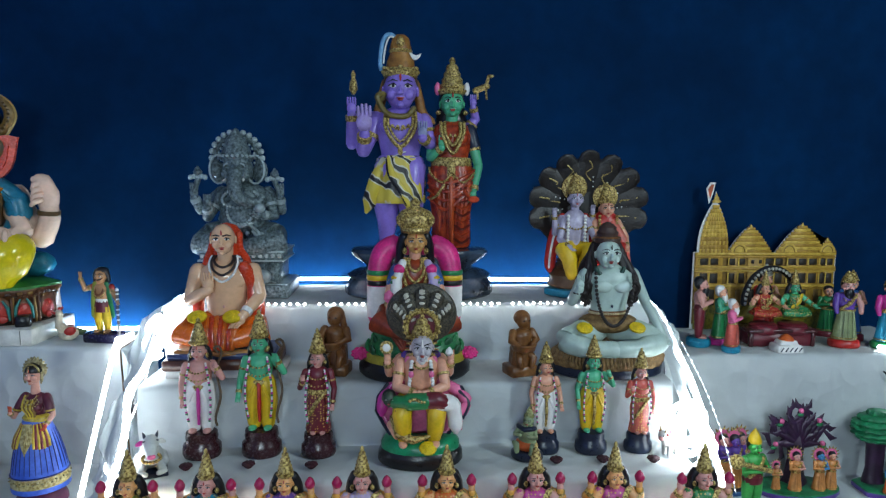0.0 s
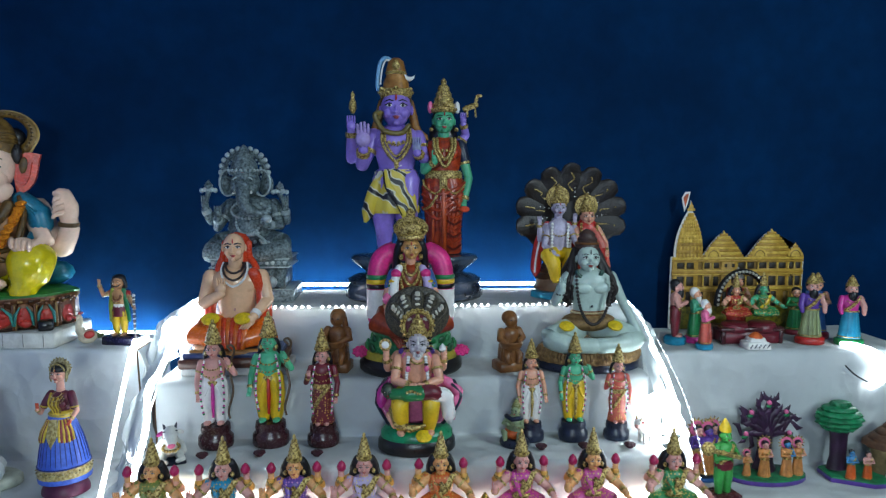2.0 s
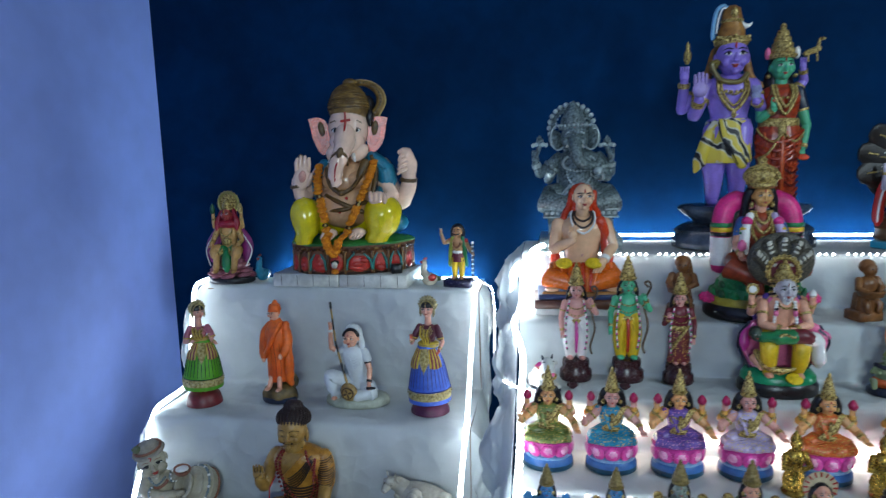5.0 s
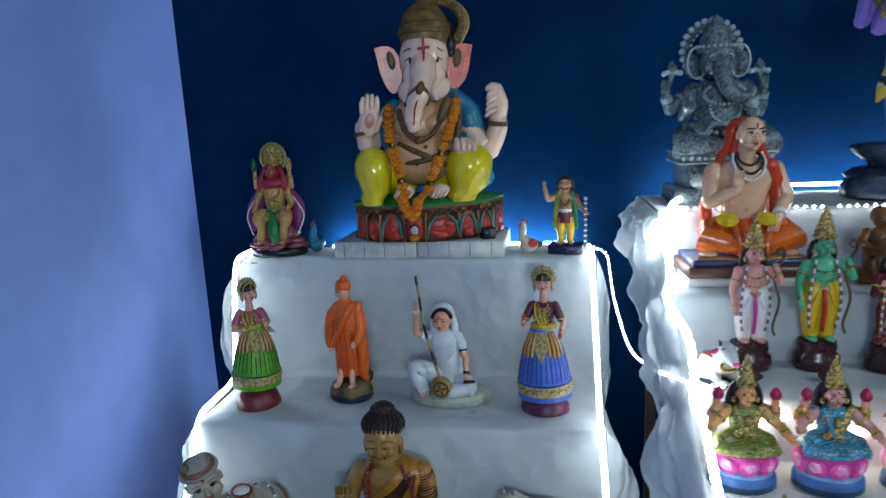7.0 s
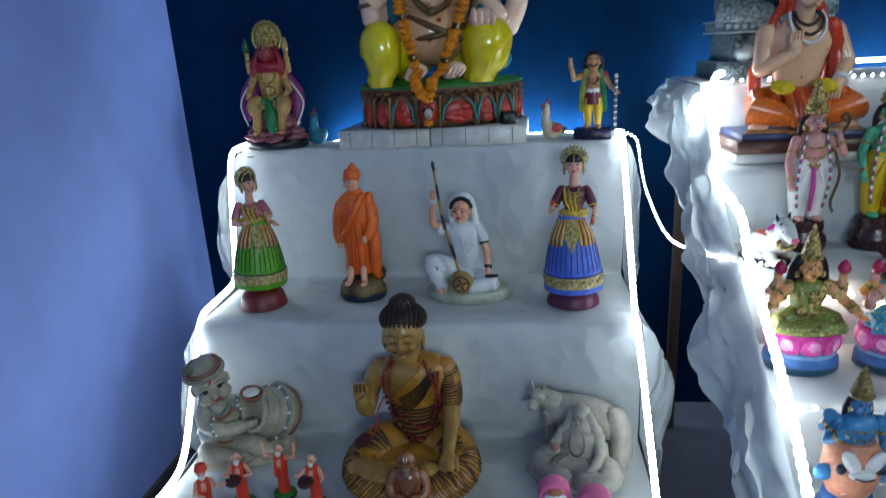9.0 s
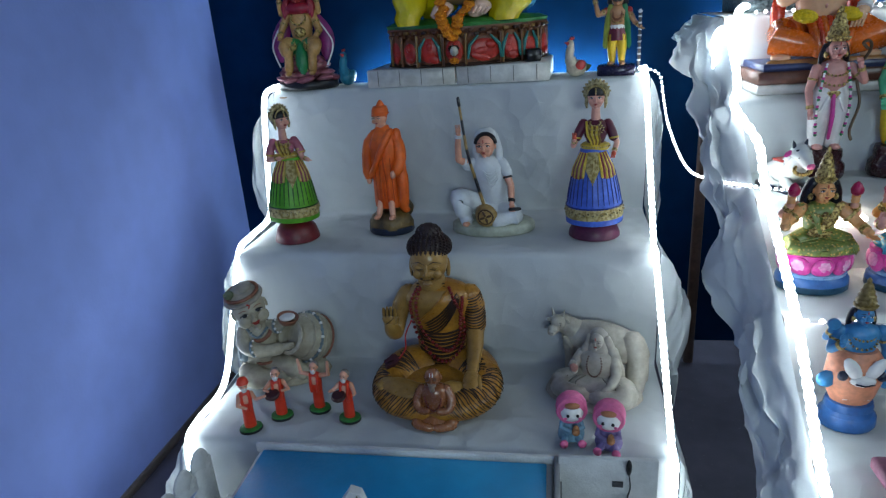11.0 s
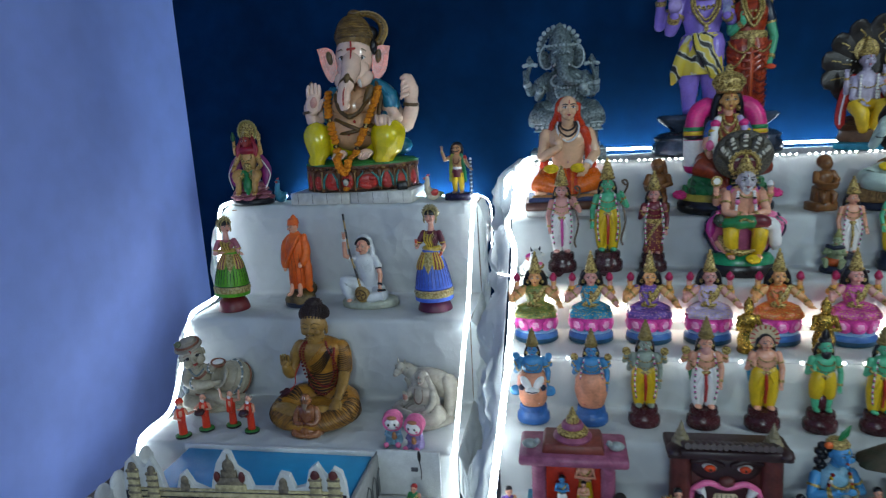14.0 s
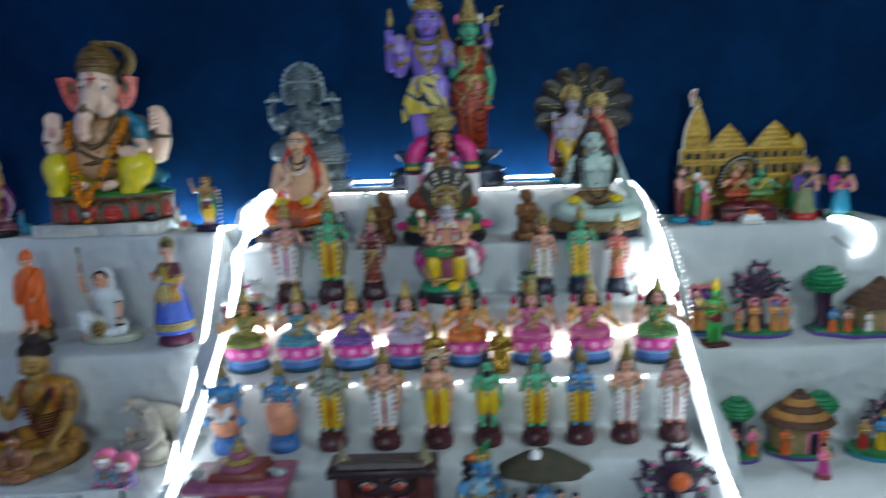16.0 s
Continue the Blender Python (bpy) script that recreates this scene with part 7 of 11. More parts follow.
    for row in range(4):
        a = row * 0.36
        for k in range(16 - row * 3):
            t = 2 * math.pi * k / (16 - row * 3) + row
            f.ell((-4 + 6.6 * math.cos(a) * math.cos(t), 2 + 6.4 * math.cos(a) * math.sin(t), 94.6 + 5 * math.sin(a)), 0.9, HB, n=5)
    # raised right hand, palm to the front
    f.tube(bezier([(-17, 0, 57), (-21.5, -1, 50), (-24.4, -4, 40), (-25.4, -8, 35)], 4), [6, 6, 5.8, 5.6, 5.4, 5.2, 5, 5, 5, 5, 5, 5, 5], FACE, n=14)
    f.tube([(-25.4, -8, 35), (-25.8, -12, 39), (-25.6, -14.5, 44)], [5.1, 4.4, 3.7], FACE, n=12)
    f.ell((-25.3, -15.8, 47.4), (4.5, 2.3, 4.6), FACE, n=12)
    for k in range(4):
        x = -28.3 + k * 2.0
        f.tube([(x, -16.4, 50), (x + 0.2, -17, 53.6), (x + 0.3, -17.6, 56.2 - abs(k - 1.6) * 0.8)], [1.1, 1.0, 0.75], FACE, n=7)
        if k:
            f.tube([(x - 1.0, -17.6, 49.8), (x - 0.8, -17.7, 54.6)], 0.28, DK, n=5)
    f.tube([(-21.8, -16, 46), (-20.8, -17.4, 49.4)], [1.4, 0.9], FACE, n=7)
    f.tube([(-27.6, -18.1, 45), (-25, -18.3, 47), (-23, -17.9, 49)], 0.22, DK, n=5)
    # left arm in the sleeve, open hand on the knee
    f.tube(bezier([(16.4, 0, 57), (19, -1, 48), (19.4, -4, 36)], 5), [6.4] * 5 + [6] * 5 + [5.4], ROBE, n=14)
    for k in range(13):
        u = k / 12
        cx, cy, r = 16.4 + 3.0 * min(1, u * 1.5), -4.0 * u ** 1.3, 6.45 - 0.9 * u
        f.tube([(cx + r * math.cos(radians(a)), cy + r * math.sin(radians(a)), 57.5 - 19.5 * u - 2.6 * math.sin(radians(a + 170 + 6 * math.sin(k)) * 1.0) * 0.9 + (a - 190) * 0.012) for a in range(190 + (k % 3) * 10, 352, 10)], 0.42 + 0.12 * (k % 2), DK, n=5)
    f.tube([(19.4, -4, 37), (19.8, -13, 29), (19.6, -22, 22)], [5, 4.6, 3.4], FACE, n=12)
    f.tube(arc(19.7, 22.6, 3.8, 3.4, 0, 360, 14, -21.4), 0.3, DK, n=5)
    f.ell((19.6, -26, 18.4), (4.6, 2.6, 4.8), FACE, rot=(-30, 0, 0), n=12)
    for k in range(4):
        x = 16.8 + k * 1.9
        f.tube([(x, -28.2, 15.6), (x - 0.1, -30, 12.6), (x - 0.1, -31, 10 + abs(k - 1.6) * 0.6)], [1.1, 1.0, 0.7], FACE, n=7)
        if k:
            f.tube([(x - 0.95, -29, 15.8), (x - 0.95, -31, 11.4)], 0.26, DK, n=5)
    f.tube([(23.4, -25.6, 19.6), (25, -28, 16.6)], [1.5, 0.9], FACE, n=7)
    # red bead strings
    RB = paint("red_wood_bead", "7a1815", 0.3)
    for pts, r in (([(-10, 63), (-13.4, 56), (-13.6, 45), (-11, 31), (-3, 21), (5, 19), (10.5, 26), (12.4, 36), (12, 48), (9, 58), (6, 64)], 1.1),
                   ([(-8, 64), (-10.4, 56), (-10.4, 45), (-7, 34), (0, 26), (6, 25), (10, 33), (11, 44), (12.6, 53), (13, 59)], 1.1)):
        line = [skin_at(x, z, 1.5) for x, z in pts]
        f.beads(bezier(line, 4), r, RB, 6)
    f.tube(bezier([(-14, -14, 46), (-17.4, -17, 38), (-17.6, -19, 30), (-21, -21, 25)], 4), 0.4, RED, n=5)
    TS_ = paint("dark_red_tassel", "3a0a18", 0.6, var=0.2)
    for k in range(14):
        f.tube([(-21, -21, 25), (-24 - 1.2 * math.sin(k * 1.7), -21 + 1.8 * math.cos(k * 1.1), 24.6 + 1.9 * math.sin(k * 1.1)), (-27.5 + math.sin(k * 2.1), -21 + 2.0 * math.cos(k * 1.1), 23 + 2.2 * math.sin(k * 1.1))], [0.7, 0.9, 0.5], TS_, n=5)
    for v in f.verts:
        v.x *= 1.08
        if v.y < 0:
            v.y *= 1 + 0.5 * min(1, max(0, (28 - v.z) / 14))
    return f


def little_monk():
    f = Fig(0.15 / 100)
    m = paint("terracotta_glaze", "9c6540", 0.25, second="7d4a2c", scale=14, coat=0.3)
    grey = paint("clay_beard", "a08c7c", 0.5, second="7d6656", scale=24)
    f.lathe([(34, 0), (35, 4), (33, 12), (25, 24), (21, 40), (23, 54), (20, 64), (9, 70)], m, sq=0.72, n=24, waves=9, amp=0.02)
    for s in (-1, 1):
        f.tube(bezier([(s * 19, 0, 60), (s * 27, -6, 44), (s * 22, -16, 32), (s * 8, -22, 34)], 3), [8] * 3 + [7.4] * 3 + [6] * 3 + [4.6], m, n=10)
        f.tube(bezier([(s * 14, -4, 16), (s * 30, -14, 12), (s * 20, -24, 8), (s * 2, -26, 6)], 3), [9] * 3 + [9] * 3 + [7] * 3 + [5], m, n=10)
        for k in range(4):
            f.tube([(s * (6 + k * 3), -13.5 + k * 1.2, 52), (s * (7 + k * 3.4), -13.2 + k * 1.4, 40), (s * (8 + k * 4.4), -15 + k * 1.8, 24)], 1.5, m, n=6)
    f.ell((0, -5, 84), (12.6, 12.6, 15), m, n=16)
    f.ell((0, -14, 75), (6.4, 5, 5), grey, n=10)
    f.ell((0, -15.5, 69), (4.6, 4, 6), grey, n=10)
    f.tube([(-6, -16.6, 78.6), (0, -18.4, 79.6), (6, -16.6, 78.6)], [0.8, 1.4, 0.8], grey, n=6)
    for s in (-1, 1):
        f.ell((s * 5, -16.4, 85), (2.2, 1.2, 0.8), BLACK, n=6)
        f.tube([(s * 2, -17.6, 88), (s * 5.4, -17.4, 89), (s * 8.4, -15.4, 87.4)], 0.6, BLACK, n=5)
        f.ell((s * 12.6, -3, 83), (2, 3, 5), m, n=8)
    f.ell((0, -18, 82.6), (2, 2.4, 3.6), m, n=8)
    for k in (-1, 0, 1):
        f.tube([(k * 2.2, -17, 91), (k * 2.0, -14.6, 96)], 0.6, WHITE if k else RED, n=5)
    f.beads([(13 * math.sin(t), -18.5 + 4 * abs(math.sin(t)), 56 - 24 * math.cos(t)) for t in (k * 0.17 - 1.5 for k in range(18))], 1.4, MAROON, 5)
    return f


def butter_child():
    """A plump cream child leaning on a butter pot laid on its side."""
    f = Fig(0.335 / 100)
    m = paint("cream_resin", "b5ad96", 0.42, second="9c9480", scale=16)
    rust = paint("faded_rust_paint", "8e5c46", 0.5)
    blue = paint("grey_blue_dab", "74848a", 0.5)
    cap = paint("beige_turban", "a0988a", 0.6, second="857c70", scale=20)
    # rock base
    rnd = random.Random(12)
    for k in range(9):
        f.ell((-22 + k * 6.2, -4 + rnd.uniform(-4, 3), 8 + rnd.uniform(-2, 2)), (9, 12, 8.4), m, n=10)
    f.lathe([(34, 0), (35, 2), (33, 6), (28, 8)], m, (4, -2, 0), sq=0.55, n=24)
    # pot, mouth turned to the child
    axis = Matrix.Translation((24, -2, 32)) @ Euler((radians(20), radians(-62), radians(18))).to_matrix().to_4x4()
    g = Fig()
    g.lathe([(2, -19), (9, -18), (15.5, -13.5), (19.2, -6), (20, 1), (18, 8), (13.5, 13), (10.5, 15), (11, 17), (13.4, 19), (13.6, 20.5), (11.6, 21), (10, 18.5), (9, 14)], m, n=28)
    for z, r, c in ((-9.5, 18.2, rust), (-1, 20.3, m), (3.4, 19.7, blue), (9, 17.6, m), (19.6, 13.8, m)):
        g.tube([(r * math.cos(t), r * math.sin(t), z) for t in (2 * math.pi * k / 28 for k in range(28))], 1.0, c, n=6, closed=True)
    for k in range(22):
        t = 2 * math.pi * k / 22
        g.ell((19.9 * math.cos(t), 19.9 * math.sin(t), 3.6), (1.5, 1.5, 1.5), blue if k % 2 else WHITE, n=6)
    merge(f, g, axis)
    # plump body, folded legs
    f.lathe([(14, 8), (16.6, 16), (16, 26), (14, 36), (13.6, 44), (10, 50), (5, 54)], m, (-14, -1, 0), sq=0.82, n=22)
    f.tube(bezier([(-20, -4, 15), (-24, -15, 13), (-12, -21, 11), (4, -20, 10)], 4), [9.4] * 4 + [9] * 4 + [7] * 4 + [4.6], m, n=13)
    f.tube(bezier([(-8, -6, 15), (4, -15, 16), (14, -18, 12), (20, -19, 8)], 4), [9] * 4 + [8.4] * 4 + [6.6] * 4 + [4.4], m, n=13)
    f.ell((22, -20, 8), (5.6, 4, 3.2), m, n=9)
    f.ell((-26, -6, 27), (6, 6, 7), blue, n=10)
    # arms: one across to the pot's mouth, one lifting a rust bowl
    f.tube(bezier([(-24, -3, 44), (-23, -12, 36), (-10, -17, 33), (4, -18, 34)], 4), [6.6] * 4 + [6] * 4 + [5] * 4 + [3.6], m, n=12)
    f.ell((7, -18.4, 34.6), (4.2, 2.8, 3.2), m, n=9)
    for k in range(4):
        f.tube([(9, -19.4, 33 + k * 1.4), (13, -19, 33.4 + k * 1.3)], [0.95, 0.7], m, n=6)
    f.tube(bezier([(-5, -3, 47), (2, -8, 48), (7, -8, 52)], 4), [5.4] * 4 + [4.6] * 4 + [3.6], m, n=11)
    for x, y, z, r in ((-17, -15.4, 35.4, 6.4), (1, -7.4, 48, 5.3)):
        g = Fig()
        g.tube([(r * math.cos(t), r * math.sin(t), 0) for t in (2 * math.pi * k / 16 for k in range(16))], 1.0, blue, n=6, closed=True)
        for k in range(8):
            g.ell((r * math.cos(k * 0.785), r * math.sin(k * 0.785), 1.2), 1.1, WHITE, n=5)
        merge(f, g, Matrix.Translation((x, y, z)) @ Euler((0, radians(75), radians(-20))).to_matrix().to_4x4())
    f.lathe([(3, 0), (6.8, 2.6), (8.4, 6.6), (7.6, 7), (5.6, 4.4), (2, 3)], rust, (10, -10, 50), rot=(12, 10, 0), n=18)
    f.ell((10.6, -10.8, 56), (6.4, 6.4, 2.2), WHITE, n=12)
    # draped sash and necklaces
    f.tube(bezier([(-24, -5, 47), (-14, -12.6, 40), (-5, -12, 44), (-3, -6, 50)], 5), [1.5] * 16, rust, n=7, flat=0.7)
    f.beads(bezier([(-22, -7, 50), (-14, -13.4, 43), (-6, -10, 49)], 6), 1.2, blue, 6)
    f.tube(bezier([(-24, -6, 24), (-14, -15, 21), (0, -14, 22)], 5), 1.2, rust, n=6)
    # tilted head with a tied cap
    g = Fig()
    face(g, (0, -2, 0), 15, m, None, brow=False)
    for s in (-1, 1):
        g.ell((s * 6.4, -11, -5), (5.6, 4.2, 5.2), m, n=12)
        g.ell((s * 5.4, -15.2, 2), (1.9, 0.8, 1.5), BLACK, n=8)
        g.tube([(s * 3, -15.2, 5.6), (s * 5.6, -15.2, 6.6), (s * 8.6, -13.4, 5.4)], 0.3, rust, n=5)
    g.tube([(-0.6, -15.4, 10), (0.8, -15.6, 8.4), (-0.6, -15.8, 7)], 0.6, RED, n=5)
    g.ell((0, 2.4, 9), (13.4, 12.6, 9.6), cap, n=16)
    g.tube([(13.5 * math.cos(t), 1 + 13.2 * math.sin(t), 10.4 + 1.4 * math.sin(t)) for t in (2 * math.pi * k / 22 for k in range(22))], 2.0, cap, n=8, closed=True)
    g.tube([(12.5 * math.cos(t), 1.4 + 12.2 * math.sin(t), 13.8 + 1.4 * math.sin(t)) for t in (2 * math.pi * k / 22 for k in range(22))], 1.4, rust, n=7, closed=True)
    g.ell((1, 2, 16.4), (9.0, 8.4, 4), cap, n=12)
    g.ell((-9, -2, 17.4), (4, 3.4, 3.8), paint("green_grey_dab", "6a7258", 0.6), n=9)
    g.tube([(-8, -2, 16.4), (-12, -3, 19.4)], [2.4, 1.2], paint("green_grey_dab", "6a7258"), n=7)
    f.tube([(-15, -2, 49), (-16, -3, 57)], 6, m, n=10)
    merge(f, g, Matrix.Translation((-17.5, -5, 66)) @ Euler((radians(2), radians(-14), radians(16))).to_matrix().to_4x4())
    return f


def saint_with_cow():
    """A pale resin saint seated cross-legged before a cow that turns its head."""
    f = Fig(0.00093)
    m = paint("white_resin", "bdb7a8", 0.42, second="a8a293", scale=16)
    line = paint("resin_fold_line", "7d776a", 0.6)
    f.lathe([(122, 0), (126, 6), (120, 18), (104, 26)], m, (14, -34, 0), sq=0.84, n=30, waves=7, amp=0.025)
    # cow
    f.tube(bezier([(-62, 34, 122), (-20, 42, 120), (40, 44, 116), (92, 38, 104)], 5), [34, 38, 42, 45, 47, 48, 49, 50, 50, 50, 50, 49, 48, 47, 45, 42], m, n=18)
    f.tube(bezier([(96, 34, 128), (112, 24, 96), (116, 10, 52), (112, -4, 16)], 5), [34] * 6 + [30] * 6 + [26] * 4, m, n=14)
    for q, y in ((-70, 30), (-48, 40)):
        f.tube([(q, y, 110), (q + 2, y - 4, 60), (q, y - 6, 14)], [20, 13, 13], m, n=10)
    f.tube(bezier([(-58, 34, 140), (-82, 26, 158), (-92, 12, 168)], 4), [32, 31, 29, 28, 27, 26, 25, 24, 22], m, n=14)
    f.tube([(-74, -4, 132), (-66, 8, 112), (-58, 14, 96)], [6, 10, 8], m, n=8)
    f.ell((-95, 4, 172), (21, 24, 21), m, n=14)
    f.ell((-100, -16, 160), (15.5, 19, 14), m, n=12)
    f.ell((-102, -30, 155), (11.5, 8, 9.5), m, n=10)
    for e in (-1, 1):
        f.lathe([(5, 0), (3.4, 10), (0.8, 22)], m, (-95 + e * 12, 8, 188), rot=(0, e * 16, 0), n=8)
        f.ell((-95 + e * 24, 8, 174), (9, 4, 6), m, rot=(0, e * 28, 0), n=8)
        f.ell((-97 + e * 13.5, -13, 172), (3.2, 2.4, 2.6), BLACK, n=7)
        f.tube([(-97 + e * 9, -14, 177), (-97 + e * 13, -15, 178.4), (-97 + e * 17.5, -11, 176)], 0.9, line, n=5)
        f.ell((-102 + e * 4.4, -37.4, 156), (1.7, 1.2, 1.4), BLACK, n=6)
    # crossed legs under the robe
    n0 = len(f.verts)
    f.ell((26, -62, 42), (78, 52, 24), m, n=24)
    for e in (-1, 1):
        f.tube(bezier([(26 + e * 26, -44, 44), (26 + e * 74, -74, 42), (26 + e * 62, -106, 36), (26 + e * 8, -116, 34)], 5), [27] * 5 + [26] * 5 + [21] * 5 + [14], m, n=14)
        for k in range(5):
            f.tube(bezier([(26 + e * (20 + k * 10), -76 - k * 2, 66 - k), (26 + e * (38 + k * 9), -98 - k, 56 - k * 3), (26 + e * (22 + k * 9), -118 + k * 2, 38 - k)], 4), 1.3, m if k % 2 else line, n=5)
    f.ell((10, -126, 34), (20, 11, 8), m, n=10)
    # trunk, veil and head
    f.lathe([(40, 48), (38, 70), (42, 94), (42, 108), (28, 120), (14, 126)], m, (26, -46, 0), sq=0.74, n=24)
    f.tube([(26, -46, 118), (26, -50, 134)], 14, m, n=10)
    face(f, (26, -54, 148), 19, m, None, tilak=RED)
    f.lathe([(30, -44), (27, -22), (24, 0), (20, 16), (12, 25), (2, 28)], m, (27, -40, 146), sq=0.88, n=22)
    f.tube(bezier([(46, -46, 152), (56, -42, 128), (68, -44, 100), (76, -50, 62), (74, -60, 36)], 5), [10] * 6 + [13] * 6 + [16] * 6 + [15, 14, 10], m, n=12)
    f.tube(bezier([(8, -46, 152), (2, -46, 128), (-6, -46, 106)], 5), [9] * 6 + [12] * 5, m, n=11)
    f.tube([(-10, -48, 108), (-26, -66, 78), (-16, -92, 84)], [13, 12, 9], m, n=11)
    f.ell((-16, -97, 94), (10, 6, 13), paint("blush_palm", "c28a7c", 0.5), n=10)
    for k in range(4):
        f.tube([(-22 + k * 4, -98, 102), (-22 + k * 4, -99, 114 - abs(k - 1.5) * 2)], 2.2, m, n=6)
    f.tube(bezier([(64, -50, 104), (74, -66, 76), (66, -96, 58), (52, -112, 50)], 4), [13] * 4 + [11.5] * 4 + [9] * 4 + [7], m, n=11)
    for k in range(4):
        f.tube([(44 + k * 4, -114, 48 - k), (40 + k * 4, -120, 38)], 2.4, m, n=6)
    f.beads([(26 + 17 * math.sin(t), -78 - 6 * math.cos(t), 96 - 28 * math.cos(t) * (0.9 if math.cos(t) > 0 else 1.2)) for t in (k * 0.2 - 2.2 for k in range(23))], 2.2, paint("brown_bead", "6d4a3c", 0.5), 5)
    for v in f.verts[n0:]:
        v.x, v.z = 26 + (v.x - 26) * 1.12, 18 + (v.z - 18) * 1.14
    return f


def dancer(h, skirt, line, blouse, sash, foot, z0=0.105, dome=0.12, waist=0.56, tilt=0.0, turn=1.0, profile_face=False):
    """A bobbing dancing doll: a bell skirt hung over a domed foot, a loose upper body and a gilt head dress."""
    f = Fig(h)
    HEN = paint("henna_palm", "cf5638", 0.4)
    FACE = paint("doll_face_paint", "dba08c", 0.35, var=0.1)
    GILT = paint("cream_gilt_hem", "c2b27a", 0.35, second="8d783a", scale=120, hard=0.1)
    CAP = paint("old_gilt_cap", "b8aa7c", 0.4, 0.15, second="6f6138", scale=150, hard=0.12)
    f.lathe([(0.148, 0), (0.158, 0.006), (0.156, 0.03), (0.138, dome * 0.6), (0.095, dome * 0.9), (0.03, dome)], foot, sq=0.92, n=30)
    for x in (-0.035, 0.03):
        f.ell((x, -0.045, dome * 0.97), (0.026, 0.045, 0.016), FACE, n=9)
        f.tube([(x, -0.01, dome * 0.9), (x, -0.005, z0 + 0.06)], 0.022, FACE, n=8)
    g = Fig()
    r0, hs = 0.174, waist - z0
    g.lathe([(r0 * 0.94, -0.004), (r0, 0), (r0 * 1.012, hs * 0.05), (r0 * 1.005, hs * 0.08)], skirt, sq=0.94, n=44)
    g.lathe([(r0 * 1.008, hs * 0.075), (r0 * 1.015, hs * 0.1), (r0 * 0.99, hs * 0.21), (r0 * 0.975, hs * 0.225)], GILT, sq=0.94, n=44)
    for k in range(40):
        t = 2 * math.pi * k / 40
        g.ell((r0 * 1.01 * math.cos(t), 0.95 * r0 * math.sin(t), hs * (0.15 + 0.025 * (k % 2))), (0.009, 0.009, 0.007), CAP, n=5)
    prof = [(0.975, 0.22), (0.945, 0.28), (0.86, 0.46), (0.745, 0.66), (0.60, 0.84), (0.43, 1.0)]
    g.lathe([(r0 * a, hs * b) for a, b in prof], skirt, sq=0.94, n=60)
    g.tube([(r0 * 0.985 * math.cos(t), 0.95 * r0 * 0.985 * math.sin(t), hs * 0.235) for t in (2 * math.pi * k / 40 for k in range(40))], 0.005, line, n=5, closed=True)
    for k in range(30):
        t = 2 * math.pi * (k + 0.5) / 30
        c, q = math.cos(t), math.sin(t)
        g.tube([(r0 * a * 1.006 * c, 0.945 * r0 * a * q, hs * b) for a, b in prof[1:5]], [0.0022, 0.0042, 0.0036, 0.0012], line, n=5)
    for e in (-1, 1):
        # fan panels at the hips
        for k in range(7):
            t = radians(-90 + e * (24 + k * 6.5))
            g.tube([(0.082 * math.cos(t), 0.08 * math.sin(t), hs * 0.95), (r0 * 0.72 * math.cos(t), 0.96 * r0 * 0.72 * math.sin(t), hs * 0.76), (r0 * 0.80 * math.cos(t), 0.97 * r0 * 0.80 * math.sin(t), hs * (0.66 - 0.02 * math.sin(k * 0.52)))], [0.006, 0.0105, 0.008], sash if k % 2 == 0 else paint("wine_stripe", "7d2438", 0.4), n=6)
    for k in range(7):
        x = (k - 3) * 0.011
        g.tube([(x * 0.7, -0.081, hs * 0.96), (x, -0.121 + abs(x) * 0.3, hs * 0.74), (x * 0.6, -0.136 + abs(x) * 0.3, hs * (0.66 - 0.1 * (3 - abs(k - 3)) / 3))], [0.006, 0.008, 0.004], GILT, n=5)
    merge(f, g, Matrix.Translation((0, 0, z0)) @ Euler((0, radians(tilt), 0)).to_matrix().to_4x4())
    w = waist
    f.lathe([(0.074, w - 0.012), (0.084, w), (0.083, w + 0.022), (0.064, w + 0.032)], sash, sq=0.84, n=26)
    f.beads([(0.084 * math.cos(t), 0.071 * math.sin(t), w + 0.012) for t in (k * 0.196 for k in range(32))], 0.006, GILT, 5)
    k1 = (0.735 - w - 0.03) / 0.145
    f.lathe([(0.055, w + 0.022), (0.052, w + 0.04 * k1), (0.066, w + 0.075 * k1), (0.078, w + 0.115 * k1), (0.07, w + 0.15 * k1), (0.026, w + 0.172 * k1)], blouse, sq=0.74, n=20)
    zb = w + 0.085 * k1
    for e in (-1, 1):
        f.ell((e * 0.032, -0.042, zb), 0.032, blouse, n=10)
    # pleated sash across the chest
    for k in range(6):
        f.tube(bezier([(-0.052 + k * 0.017, -0.028, w + 0.155 * k1), (-0.044 + k * 0.013, -0.075, zb + 0.012), (-0.026 + k * 0.011, -0.066, zb - 0.03), (-0.018 + k * 0.008, -0.058, w + 0.03)], 4), 0.0078, sash if k % 2 == 0 else paint("ochre_dark_line", "7a5a20", 0.4), n=6)
    for k in range(3):
        necklace(f, (0, -0.016, w + 0.165 * k1), 0.03 + 0.009 * k, 0.022 + 0.026 * k, GILT, 0.0048, depth=0.068)
    f.tube([(0, 0, w + 0.16 * k1), (0, -0.003, 0.80)], [0.030, 0.024], FACE, n=9)
    # head, turned on its own pin
    g = Fig()
    face(g, (0, 0, 0), 0.060, FACE, BLACK, tilak=RED)
    g.ell((0, 0.004, 0.028), (0.056, 0.056, 0.045), BLACK, n=14)
